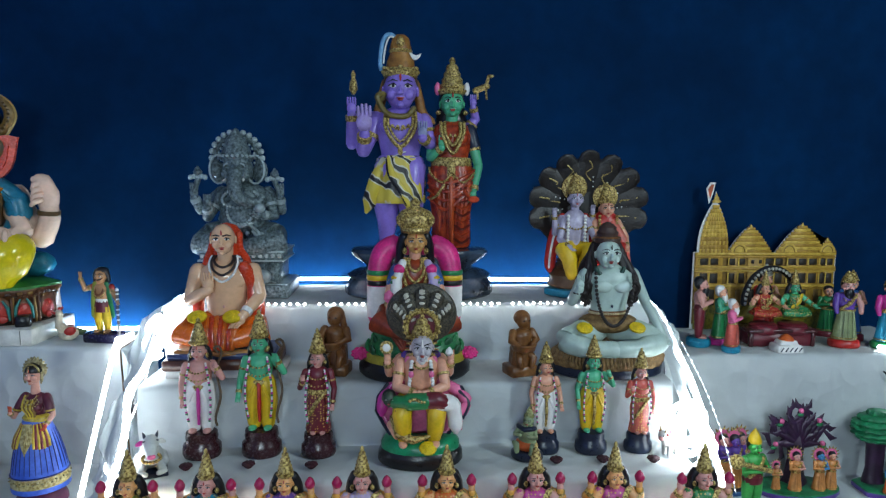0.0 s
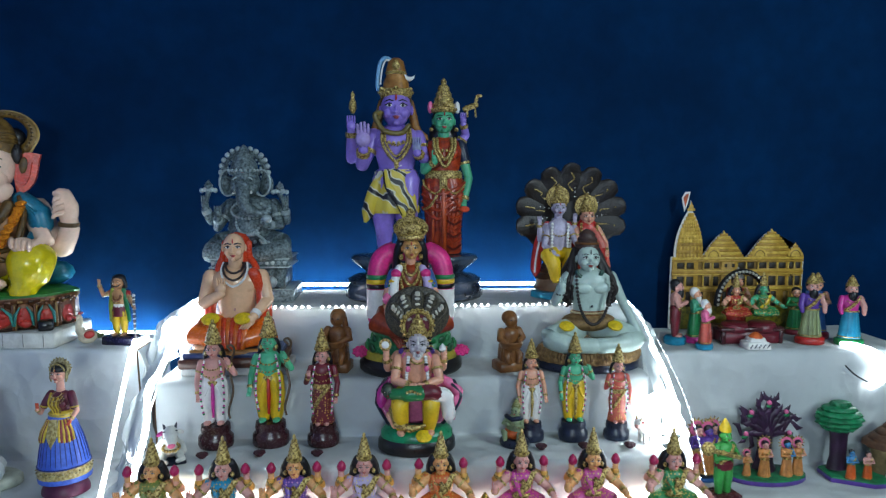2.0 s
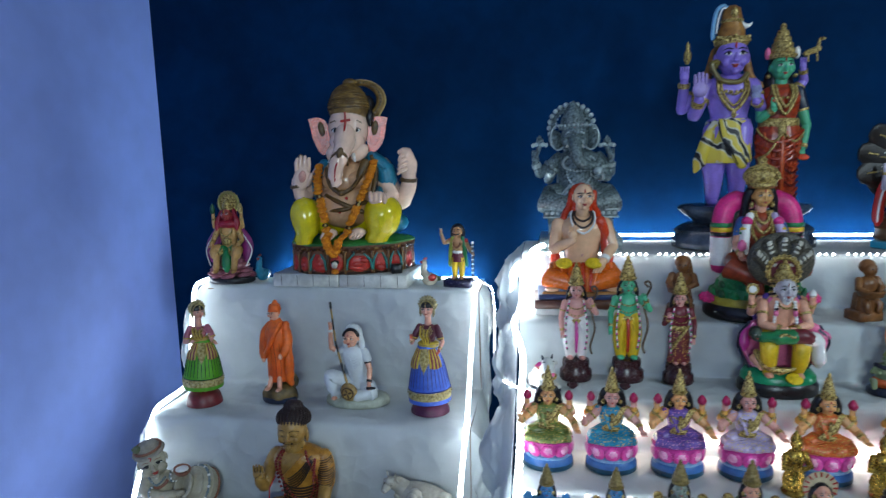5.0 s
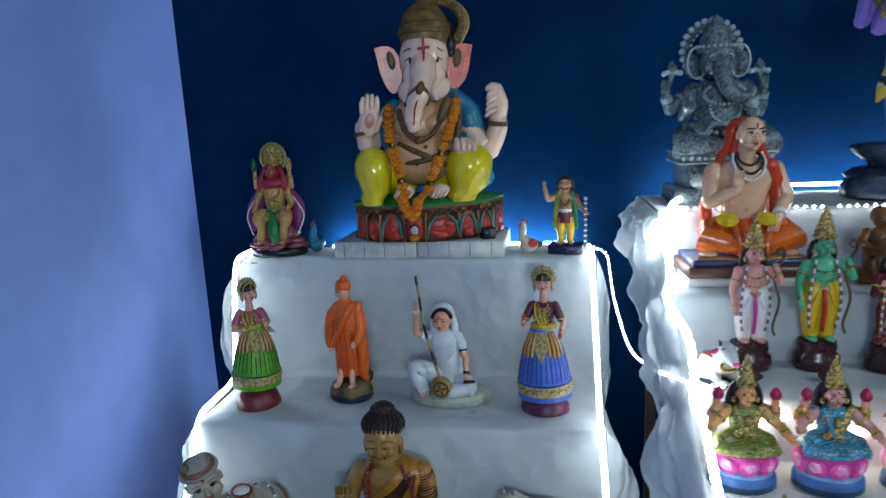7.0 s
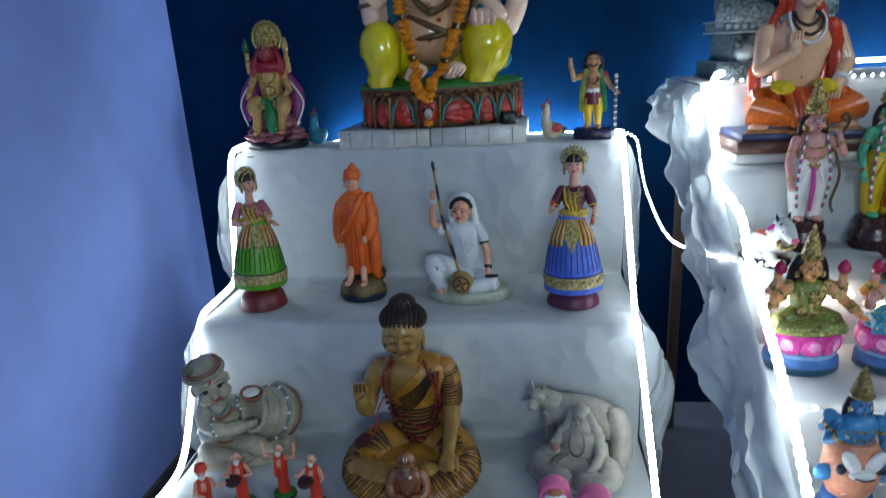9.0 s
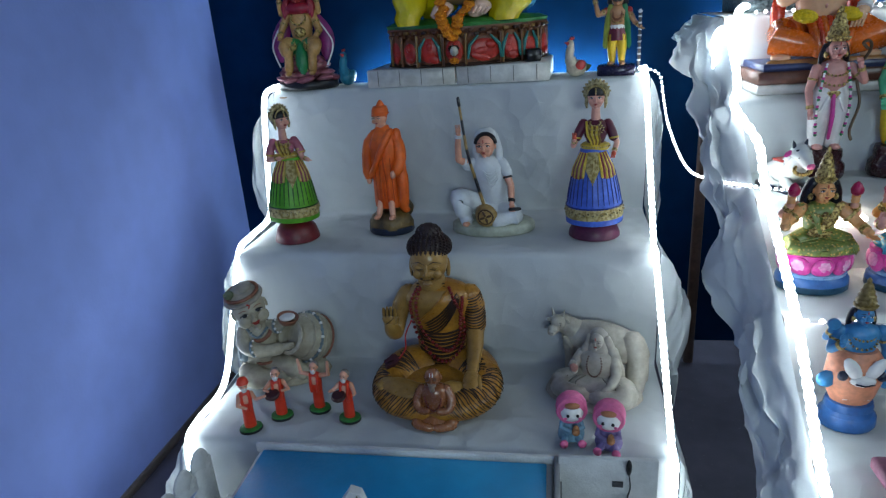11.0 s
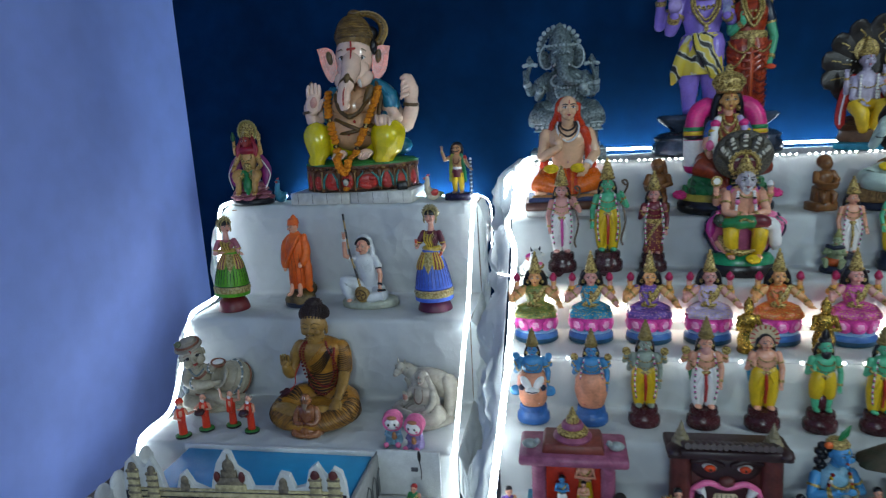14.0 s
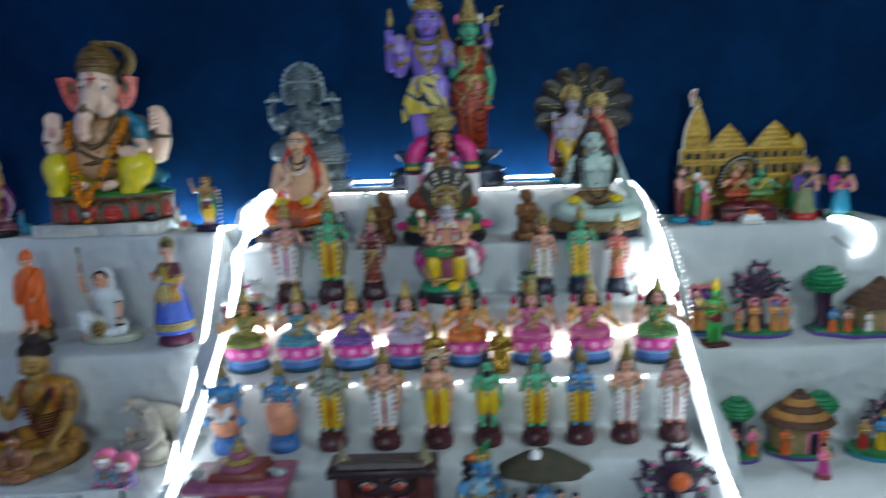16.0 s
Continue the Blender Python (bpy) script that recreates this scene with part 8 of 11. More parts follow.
    for k in range(11):
        t = radians(10 + 16 * k)
        g.lathe([(0.012, 0), (0.013, 0.012), (0.003, 0.028)], CAP, (0.058 * math.cos(t), 0.014, 0.024 + 0.062 * math.sin(t)), rot=(0, 90 - math.degrees(t), 0), n=7)
    g.tube(arc(0, 0.022, 0.060, 0.064, -6, 186, 18, 0.012), 0.016, CAP, n=8)
    g.tube(arc(0, 0.020, 0.052, 0.052, 8, 172, 16, -0.026), 0.006, GILT, n=6)
    g.ell((0, 0.036, 0.018), (0.058, 0.04, 0.062), CAP, n=14)
    g.beads([(0, -0.052 - 0.004 * k, 0.058 - 0.012 * k) for k in range(3)], 0.006, GILT, 5)
    for e in (-1, 1):
        g.tube([(e * 0.055, -0.006, 0.01), (e * 0.056, -0.01, -0.028), (e * 0.052, -0.012, -0.052)], [0.010, 0.011, 0.006], CAP, n=7)
    merge(f, g, Matrix.Translation((0, -0.006, 0.852)) @ Euler((0, 0, radians(32 * turn if profile_face else 0))).to_matrix().to_4x4())
    zs_ = w + 0.135 * k1
    if profile_face:
        arm(f, [(-0.078, 0, zs_), (-0.118, -0.045, zs_ - 0.10), (-0.055, -0.105, zs_ - 0.085)], 0.020, FACE, hand=FACE)
        arm(f, [(0.078, 0, zs_), (0.108, -0.05, zs_ - 0.105), (0.135, -0.105, zs_ - 0.11)], 0.019, FACE, hand=FACE)
    else:
        arm(f, [(-0.082, 0, zs_), (-0.128, -0.04, zs_ - 0.115), (-0.118, -0.085, zs_ - 0.075)], 0.019, FACE, hand=HEN, up=True)
        arm(f, [(0.082, 0, zs_), (0.125, -0.03, zs_ - 0.10), (0.112, -0.08, zs_ - 0.145)], 0.019, FACE, hand=HEN)
    for e in (-1, 1):
        f.tube([(e * 0.07, 0, zs_ + 0.008), (e * 0.098, -0.018, zs_ - 0.045), (e * 0.106, -0.026, zs_ - 0.068)], [0.03, 0.029, 0.027], blouse, n=10)
        f.tube([(e * 0.107, -0.027, zs_ - 0.066), (e * 0.109, -0.029, zs_ - 0.076)], 0.029, sash, n=10, round_ends=False)
    return f


def swami():
    f = Fig(0.372 / 100)
    O = paint("saffron_robe", "ee6d16", 0.45, second="d4540a", scale=12)
    ROCK = paint("gilt_rock", "7a6130", 0.4, second="2c2416", scale=20, bump=0.5)
    f.lathe([(17, 0), (18, 1.5), (17.6, 5)], NAVYBASE, sq=0.85, n=24)
    f.lathe([(17, 4), (17, 9), (14, 14), (8, 17)], ROCK, sq=0.85, n=18, waves=5, amp=0.08)
    f.ell((10, 7, 18), (7, 6, 9), ROCK, n=9)
    for s in (-1, 1):
        f.tube([(s * 5, -7, 24), (s * 5.5, -10, 16)], [3, 2.4], SKIN, n=8)
        f.ell((s * 6, -12.6, 14.6), (2.6, 5, 1.8), SKIN, n=8)
    f.lathe([(12, 20), (12.6, 24), (12.4, 42), (13.6, 58), (13.8, 68), (10.6, 75), (7, 79), (4.6, 82)], O, sq=0.72, n=44, waves=11, amp=0.03)
    OD = paint("saffron_fold", "b8440a", 0.5)
    for k in range(9):
        x = -10 + k * 2.5
        f.tube(bezier([(q, -0.72 * r * math.sqrt(1 - (q / r) ** 2) + 0.25, z) for q, r, z in ((x * 0.62, 9.4, 76), (x * 0.9 + 0.8 * math.sin(k), 13.6, 58), (x * 0.98, 12.4, 42), (x * 0.95 + 0.6, 12.5, 24))], 4), [0.2] + [0.5] * 11 + [0.2], OD if k % 2 else O, n=5)
    f.tube(bezier([(9, -7, 78), (2, -11, 66), (-5, -11.6, 54), (-12, -6, 46)], 5), [3] * 8 + [2.4] * 8, O, n=8)
    f.tube(bezier([(12, 0, 76), (15, -2, 56), (15.6, -3, 36), (14, -2, 18)], 5), [4] * 8 + [5] * 6 + [4, 3], O, n=9)
    for k in range(6):
        f.tube([(-7 + k * 2.8, -8.9 + 0.05 * (k * 2.8 - 7) ** 2, z) for z in (48, 34, 22)], [0.7, 1.0, 0.8], O, n=6)
    f.tube(bezier([(-7, 0, 75), (-12.6, -1, 69), (-15.4, -2, 57), (-15, -4, 45)], 4), [4.6] * 4 + [5.4] * 4 + [5.2] * 4 + [4.2], O, n=11)
    f.tube(bezier([(7, 0, 75), (12.6, -1, 69), (15, -3, 58), (12.6, -8, 49)], 4), [4.6] * 4 + [5.4] * 4 + [5.2] * 4 + [4.2], O, n=11)
    f.ell((-14.6, -5.4, 41.6), (2.4, 2.4, 3.2), SKIN, n=8)
    f.ell((10.6, -11.4, 47.4), (2.6, 2.4, 3.2), SKIN, n=8)
    f.tube([(0, 0, 79), (0, -1, 83)], 3.6, SKIN, n=8)
    face(f, (-1, -1.6, 87), 5.6, SKIN, O, look_x=-0.2)
    f.lathe([(5.4, 0), (6.2, 2), (6, 4.6), (4.6, 7)], O, (-0.6, -0.4, 89), n=18)
    for k in range(4):
        f.tube([(-0.6 + r * math.cos(t), -0.4 + r * math.sin(t), 90.2 + k * 1.5 + 0.8 * math.cos(t)) for r in (6.0 - 0.35 * k,) for t in (2 * math.pi * j / 20 for j in range(20))], 0.7, O, n=6, closed=True)
    f.lathe([(2.8, 0), (3.2, 2), (1.6, 4.4), (0.4, 5.4)], O, (0, 0, 95), n=10)
    for v in f.verts:
        if v.z > 18 and v.z < 80:
            v.x *= 0.86
    return f


def tambura_lady():
    f = Fig(0.365 / 100)
    W = paint("white_sari_paint", "cfd3d4", 0.45, var=0.08)
    B = paint("pale_stone_base", "b4b8a6", 0.45, second="979c8a", scale=14)
    f.lathe([(31, 0), (32, 1), (31.6, 6), (29, 8)], B, (4, 0, 0), sq=0.62, n=28)
    f.tube(bezier([(-2, 2, 18), (-14, -6, 26), (-19, -8, 26), (-16, -10, 14), (-14, -12, 9)], 4), [8] * 8 + [7] * 4 + [5] * 4 + [3.4], W, n=12)
    f.tube(bezier([(8, 2, 16), (18, -8, 15), (20, -12, 14), (8, -15, 12)], 4), [8] * 5 + [7.4] * 4 + [5.6] * 4, W, n=12)
    f.ell((5, 2, 16), (17, 12, 9), W, n=16)
    f.ell((-15, -15, 9.4), (3, 5, 2), SKIN, n=8)
    f.lathe([(10, 16), (9.4, 28), (11.4, 42), (13, 50), (9, 56), (4, 59)], W, (7, 0, 0), sq=0.68, n=24, waves=8, amp=0.02)
    f.tube([(8, 0, 56), (8, -1, 62)], 3, SKIN, n=8)
    face(f, (8, -4, 66), 8.0, SKIN, BLACK, look_x=-0.15, tilak=RED)
    f.ell((8, 2.6, 68.4), (9.6, 8, 10.4), W, n=14)
    f.tube(arc(8, 67, 7.4, 8.2, 15, 165, 12, -5), 1.7, BLACK, n=7)
    f.tube(bezier([(14.6, 0, 72), (17, 0, 62), (15, -1, 52)], 4), [2.6] * 4 + [3] * 5, W, n=8)
    f.tube(bezier([(1.4, 0, 72), (0.4, 0, 62), (1, -2, 52)], 4), [2.4] * 4 + [2.8] * 5, W, n=8)
    for k in range(5):
        f.tube(bezier([(0 + k, -6, 52 - k), (7, -9.6, 46 - k * 2.6), (15 - k * 0.3, -6, 50 - k * 2)], 4), 0.5, W, n=5)
    necklace(f, (8, -3, 58), 4, 8, BLACK, 0.6, depth=5)
    f.tube([(-3, 0, 52), (-9, -2, 51)], [4.6, 4], W, n=9)
    arm(f, [(-6, -1, 51.5), (-13.5, -4, 56), (-11.5, -7, 76)], 2.9, SKIN, bangle=WHITE, up=True)
    f.tube([(17, 0, 52), (20, -3, 46)], [5, 4.6], W, n=9)
    arm(f, [(19, -2, 48), (21.6, -6, 36), (20.6, -13, 25)], 2.9, SKIN, bangle=BLACK)
    f.tube([(19, -16, 20.4), (26, -16, 21)], [1.6, 1.2], BLACK, n=7)
    # tambura
    TW = paint("pale_wood", "a98c4e", 0.4, second="87693a", scale=30)
    f.ell((0.6, -17, 16.5), (8.4, 5, 9), TW, n=18)
    f.lathe([(0.5, -0.6), (6, -0.5), (6, 0.5), (0.5, 0.6)], paint("dark_wood", "4a3018", 0.4), (0.6, -22, 16.8), rot=(90, 0, 0), n=20)
    f.lathe([(0.5, -0.6), (4.8, -0.5), (4.8, 0.5), (0.5, 0.6)], TW, (0.6, -22.5, 16.8), rot=(90, 0, 0), n=20)
    for k in range(4):
        t = k * math.pi / 2 + 0.3
        f.ell((0.6 + 2.6 * math.cos(t), -23.2, 16.8 + 2.6 * math.sin(t)), (2.2, 0.4, 1.0), paint("dark_wood", "4a3018"), rot=(0, -math.degrees(t), 0), n=8)
    a, b = Vector((0.4, -17.5, 24)), Vector((-9.4, -9, 97))
    for k in range(7):
        p, q = a + (b - a) * (k / 7), a + (b - a) * ((k + 1) / 7)
        f.tube([p, q], 1.3 - k * 0.05, BLACK if k % 2 else TW, n=7, round_ends=False)
    f.tube([b, b + Vector((-0.6, 0.5, 5))], [1.3, 1.2], BLACK, n=7)
    for v in f.verts:
        v.x -= 7.0 * min(1, max(0, (v.z - 18) / 44))
    return f


def rock_goddess():
    """A painted goddess seated on a pink rock pile, gold halo behind."""
    f = Fig(0.372 / 100)
    R = paint("rosy_rock", "b0707a", 0.45, second="7d3f4c", scale=24, bump=0.4)
    f.lathe([(24, 0), (25.6, 1.4), (25, 6), (23, 7)], BLACK, sq=0.72, n=26)
    rnd = random.Random(8)
    PR_ = paint("pale_rock", "c99a98", 0.5, second="8a4450", scale=40, hard=0.08)
    for k in range(34):
        t = k * 2.4
        r = 19.5 - (k // 9) * 3.2
        f.ell((r * math.cos(t), 0.7 * r * math.sin(t), 8.4 + (k // 9) * 4.6), (8.2, 6, 2.5), R if k % 3 else PR_, rot=(rnd.uniform(-12, 12), rnd.uniform(-12, 12), rnd.uniform(-30, 30)), n=9)
    f.ell((0, 2, 18), (17, 12, 12), R, n=14)
    GS = paint("gold_skin_paint", "c8995a", 0.35)
    MANE = paint("crimson_mane", "9a1c30", 0.4)
    SHAWL = paint("plum_magenta_shawl", "962a78", 0.4, second="6a1a58", scale=30)
    f.lathe([(8.6, 30), (7.6, 38), (9.6, 50), (10, 56), (7, 62), (3, 65)], GS, sq=0.68, n=18)
    f.ell((0, -2, 63), (11.4, 6, 5.4), MANE, n=14)
    f.ell((0, 2, 73), (9.4, 6, 9.4), MANE, n=14)
    for s in (-1, 1):
        for k in range(3):
            f.tube(bezier([(s * (6 + k), 0, 76 - k * 3), (s * (9.5 + k), -2, 68 - k), (s * (8 + k * 1.6), -5, 60 - k * 2)], 4), [2.4] * 6 + [1.6] * 2 + [0.6], MANE, n=7)
        knee = -1.5 if s < 0 else 2.0
        f.tube(bezier([(s * 4, 0, 33), (s * 11 + knee, -11, 36), (s * 10, -13, 27), (s * (11 if s < 0 else 9), -14, 15)], 4), [6.4] * 4 + [5.2] * 4 + [3.6] * 4 + [2.6], GS, n=11)
        f.tube([(s * 4, -1, 33.4), (s * 8, -7, 35)], [7.4, 6.4], GREEN, n=11)
        f.tube([(s * 8.6, -9.4, 33), (s * 9.6, -11.4, 36)], 6.3, GOLD, n=11, round_ends=False)
        f.ell((s * (11 if s < 0 else 9), -16, 14), (2.8, 5, 2.2), GS, n=8)
        f.tube(bezier([(s * 9, 2, 60), (s * 15, 2, 50), (s * 19.5, 0, 38), (s * 19, -4, 24)], 4), [3, 3.6, 4.4, 5.2, 6, 6.6, 7.0, 7.2, 7, 6.4, 5.4, 4, 2], SHAWL, n=10, flat=0.5)
        f.tube(bezier([(s * 12, -1, 56), (s * 20, -2, 46), (s * 25.4, -3, 34), (s * 20, -7, 19)], 4), 0.7, WHITE, n=6)
        arm(f, [(s * 10.6, -1, 58), (s * 16, -5, 46), (s * 15, -11, 43)], 2.9, GS)
        arm(f, [(s * 10, 2, 59), (s * 15.4, 0, 60), (s * 15.4, -2, 70)], 2.7, GS, up=True)
        f.lathe([(1, 0), (2.8, 2), (2.4, 7), (0.6, 11)], paint("dark_green_paint", "155232") if s < 0 else GOLD, (s * 15.4, -2.4, 74), n=9)
    f.tube(bezier([(0, -8, 33), (0.6, -12, 27), (1.4, -14, 15)], 4), [4.6, 4.6, 4.6, 5, 5.2, 5.4, 5.4, 4.6, 3.4], GREEN, n=9)
    f.tube([(-4.4, -13, 28), (0, -14.6, 20), (5, -14.6, 16)], 1.0, GOLD, n=6)
    f.ell((0, -6.4, 45), (5.4, 3, 4.4), GOLD, n=10)
    necklace(f, (0, -3, 63), 6, 12, GOLD, 1.1, n=16, depth=6)
    f.tube([(0, 0, 62), (0, -1, 67)], 3.6, RED, n=8)
    face(f, (0, -3.4, 73.5), 6.6, paint("ruddy_skin", "a8433c", 0.35), BLACK, tilak=YELLOW)
    crown(f, (0, 0, 78), 5.6, 13, GOLD)
    f.tube(arc(0, 85, 10.6, 11.6, 0, 360, 28, 4)[:-1], 1.6, paint("pale_halo_gilt", "a89c5a", 0.35, 0.4), n=7, closed=True)
    f.lathe([(0.5, -0.5), (10, -0.4), (10, 0.4), (0.5, 0.5)], GOLD, (0, 5, 85), rot=(90, 0, 0), n=24)
    for k in range(20):
        t = k * math.pi / 10
        f.ell((11.6 * math.cos(t), 4, 85 + 12.6 * math.sin(t)), 1.1, GOLD, n=5)
    return f


def staff_man():
    f = Fig(0.232 / 100)
    TANNED = paint("tanned_skin_paint", "c08c60", 0.35, var=0.15)
    f.box((0, 0, 6), (44, 28, 12), paint("purple_black_base", "1f1a38", 0.25))
    for s in (-1, 1):
        f.tube([(s * 5, 0, 46), (s * 6, -1, 30), (s * 5.5, 0, 16)], [6.4, 5.4, 4], YELLOW, n=10)
        f.ell((s * 7, -5, 14), (4, 7, 2.6), TANNED, n=8)
    f.lathe([(11, 40), (10.6, 48), (8.4, 56)], MAROON, sq=0.75, n=24, waves=12, amp=0.05)
    f.lathe([(8.6, 53), (9, 56), (8.4, 58)], WHITE, sq=0.78, n=18)
    f.lathe([(8.6, 56), (10.6, 68), (11.4, 73), (7, 79), (3.4, 81)], TANNED, sq=0.7, n=16)
    for s in (-1, 1):
        f.tube(bezier([(s * 8, -3, 78), (s * 11, -3, 62), (s * 13, -1, 44), (s * 14, 0, 32)], 4), [3.4] * 8 + [3] * 4 + [1.5], GREEN if s > 0 else paint("lime_shawl", "9aa33c", 0.4), n=8, flat=0.5)
    necklace(f, (0, -4, 78), 7, 18, GOLD, 1.2, n=16, depth=6)
    f.tube([(0, 0, 78), (0, -1, 84)], 4, TANNED, n=8)
    face(f, (0, -2, 88), 9.2, TANNED, BLACK)
    for e in (-1, 1):
        f.tube(bezier([(0, -10.8, 84.6), (e * 3.6, -10, 84.8), (e * 6.4, -7.6, 87)], 4), [1.0] * 6 + [0.6] * 2 + [0.3], BLACK, n=6)
        f.tube([(e * 1.8, -10.0, 92), (e * 4.2, -10.0, 92.8), (e * 6.6, -8, 91.6)], 0.55, BLACK, n=5)
        f.tube(bezier([(e * 6, 0, 95), (e * 9, 0, 88), (e * 9.4, 1, 80)], 4), [3.2] * 5 + [2.8] * 3 + [1.4], BLACK, n=8)
    f.ell((0, 1.5, 94.6), (9, 8, 6), BLACK, n=12)
    f.ell((0, 4, 87), (9.4, 6, 9), BLACK, n=12)
    necklace(f, (0, -4.6, 77), 5, 13, paint("brown_garland", "7a4a2c", 0.5), 1.5, n=16, depth=5)
    f.ell((-13, 0, 73), (4.4, 4.4, 4.8), RED, n=9)
    f.ell((13, 0, 73), (4.4, 4.4, 4.8), RED, n=9)
    arm(f, [(-11, 0, 74), (-22, -3, 70), (-26, -6, 86)], 3.4, TANNED, up=True)
    arm(f, [(11, 0, 74), (20, -3, 60), (25, -8, 56)], 3.2, TANNED)
    f.tube([(26, -9, 11), (26, -9, 70)], 1.7, paint("dark_staff", "57504c", 0.4), n=8)
    for k in range(8):
        f.lathe([(1.9, 0), (2.2, 1), (1.9, 2)], WHITE, (26, -9, 16 + k * 7), n=8)
    f.lathe([(2.0, 0), (2.6, 1.2), (1.2, 4)], WHITE, (26, -9, 70), n=8)
    return f


def bird(h, body, wing, comb=RED):
    f = Fig(h / 100)
    f.ell((8, 0, 22), (28, 20, 22), body, n=16)
    f.tube(bezier([(-4, 0, 30), (-14, -4, 52), (-12, -6, 76), (-14, -8, 86)], 4), [15] * 4 + [11] * 4 + [9] * 4 + [10], body, n=12)
    f.lathe([(5, 0), (3, 6), (0.6, 11)], comb, (-22, -12, 86), rot=(0, -70, 0), n=8)
    f.ell((-11, -6, 97), (4.5, 2, 5.5), comb, n=8)
    f.ell((-4, -6, 99), (3.5, 2, 4), comb, n=8)
    for s in (-1, 1):
        f.ell((12, s * 17, 30), (16, 5, 13), wing, rot=(0, -20, 0), n=10)
        f.ell((-18, -6 + s * 8, 88), (1.8, 1.4, 1.8), BLACK, n=6)
    f.tube([(26, 4, 26), (44, 6, 20), (52, 7, 24)], [12, 9, 4], paint("olive_tail", "55663f", 0.5), n=9)
    return f


def bearer(h):
    """A brown glazed figure that holds a bowl, on a block."""
    f = Fig(h / 100)
    m = COIR
    f.box((0, 2, 8), (44, 36, 16), m)
    f.box((2, 6, 30), (30, 24, 30), m, taper=0.9)
    f.lathe([(17, 16), (16, 30), (13, 44), (16, 60), (15, 66), (7, 72)], m, (2, 0, 0), sq=0.8, n=18)
    f.lathe([(6, 0), (17, 4), (20, 13), (18, 15), (14, 9), (4, 7)], m, (-3, -14, 38), n=18)
    for s in (-1, 1):
        f.tube([(2 + s * 16, 0, 66), (2 + s * 21, -6, 54), (-2 + s * 12, -18, 50)], [6.6, 6, 4.4], m, n=9)
        f.tube([(2 + s * 8, -6, 34), (2 + s * 12, -15, 28), (2 + s * 9, -16, 17)], [7, 6, 5], m, n=9)
    f.tube([(2, 0, 66), (2, -2, 74)], 6, m, n=9)
    f.ell((2, -3, 84), (11, 11, 12.5), m, n=14)
    f.ell((2, 3, 88), (13.5, 12, 12), m, n=12)
    f.tube([(11, 4, 86), (14, 6, 66), (12, 8, 48)], [5, 5, 4], m, n=8)
    for s in (-1, 1):
        f.ell((2 + s * 4.4, -13, 86), (2, 1, 1.2), paint("dark_bead", "2a1512"), n=6)
    f.ell((2, -14.4, 82.5), (1.8, 2, 3), m, n=6)
    return f


def crouching_monkey():
    f = Fig(0.135 / 100)
    g = paint("moss_skin_paint", "8c9a72", 0.4)
    f.lathe([(30, 0), (32, 3), (31, 12), (26, 16)], NAVYBASE, sq=0.8, n=20)
    f.ell((-2, 0, 26), (22, 18, 14), ORANGE, n=14)
    for s in (-1, 1):
        f.tube([(s * 12, -4, 24), (s * 18, -14, 30), (s * 14, -18, 16)], [9, 8, 5], g, n=9)
        f.tube([(s * 14, 0, 58), (s * 20, -10, 46), (s * 8, -20, 50)], [6, 5.4, 4], g, n=9)
    f.lathe([(18, 28), (17, 42), (18, 56), (12, 64), (5, 67)], g, sq=0.8, n=16)
    f.tube([(-16, -6, 62), (0, -16, 60), (16, -6, 62)], 5, NAVYBASE, n=8)
    face(f, (4, -6, 76), 11, g, None)
    crown(f, (4, -2, 82), 9, 20, paint("moss_gilt", "8a8a55", 0.4), 3)
    return f

# ---- figures on the middle stand ----
C1, C2, C3, C4, C5, C6 = (s[0] + 0.001 for s in C_STEPS)
L1, L2, L3 = (s[0] + 0.001 for s in L_STEPS)
R1, R2, R3 = (s[0] + 0.001 for s in R_STEPS)

# step three: two groups of three, standing
standing(0.364, PINKSKIN, WHITE, stripe=MAGENTA, right="hang", left="bow", bow=True).thing("clay_doll", at(-0.517, 1.65, C3), "rose-skinned clay doll in white dhoti with garland and bow", "doll", "standing dolls on the third step")
standing(0.384, GREENSKIN, YELLOW, right="low", left="bow", bow=True).thing("clay_doll", at(-0.366, 1.655, C3), "green-skinned clay doll in yellow dhoti with garland and bow", "doll", "standing dolls on the third step")
standing(0.336, PINKSKIN, printed("maroon_print", "6b1e2b"), upper=MAROON, style="sari", stripe=GOLD, right="bless", left="hang", turn=-0.2).thing("clay_doll", at(-0.218, 1.645, C3), "clay doll in a dark maroon sari with garland", "doll", "standing dolls on the third step")
standing(0.299, SKIN, WHITE, stripe=GOLD, base=NAVYBASE, right="hang", left="low", turn=0.2).thing("clay_doll", at(0.375, 1.64, C3), "peach-skinned clay doll in white dhoti on a dark base", "doll", "standing dolls on the third step")
standing(0.317, GREENSKIN, YELLOW, stripe=GOLD, base=NAVYBASE, right="low", left="bow").thing("clay_doll", at(0.500, 1.635, C3), "green-skinned clay doll in yellow dhoti on a dark base", "doll", "standing dolls on the third step")
standing(0.281, PINKSKIN, printed("salmon_print", "b8594c"), upper=paint("salmon_paint", "c4574a", 0.35), style="sari", stripe=GOLD, base=NAVYBASE, right="bless", left="hang").thing("clay_doll", at(0.628, 1.635, C3), "clay doll in a salmon red sari on a dark base", "doll", "standing dolls on the third step")

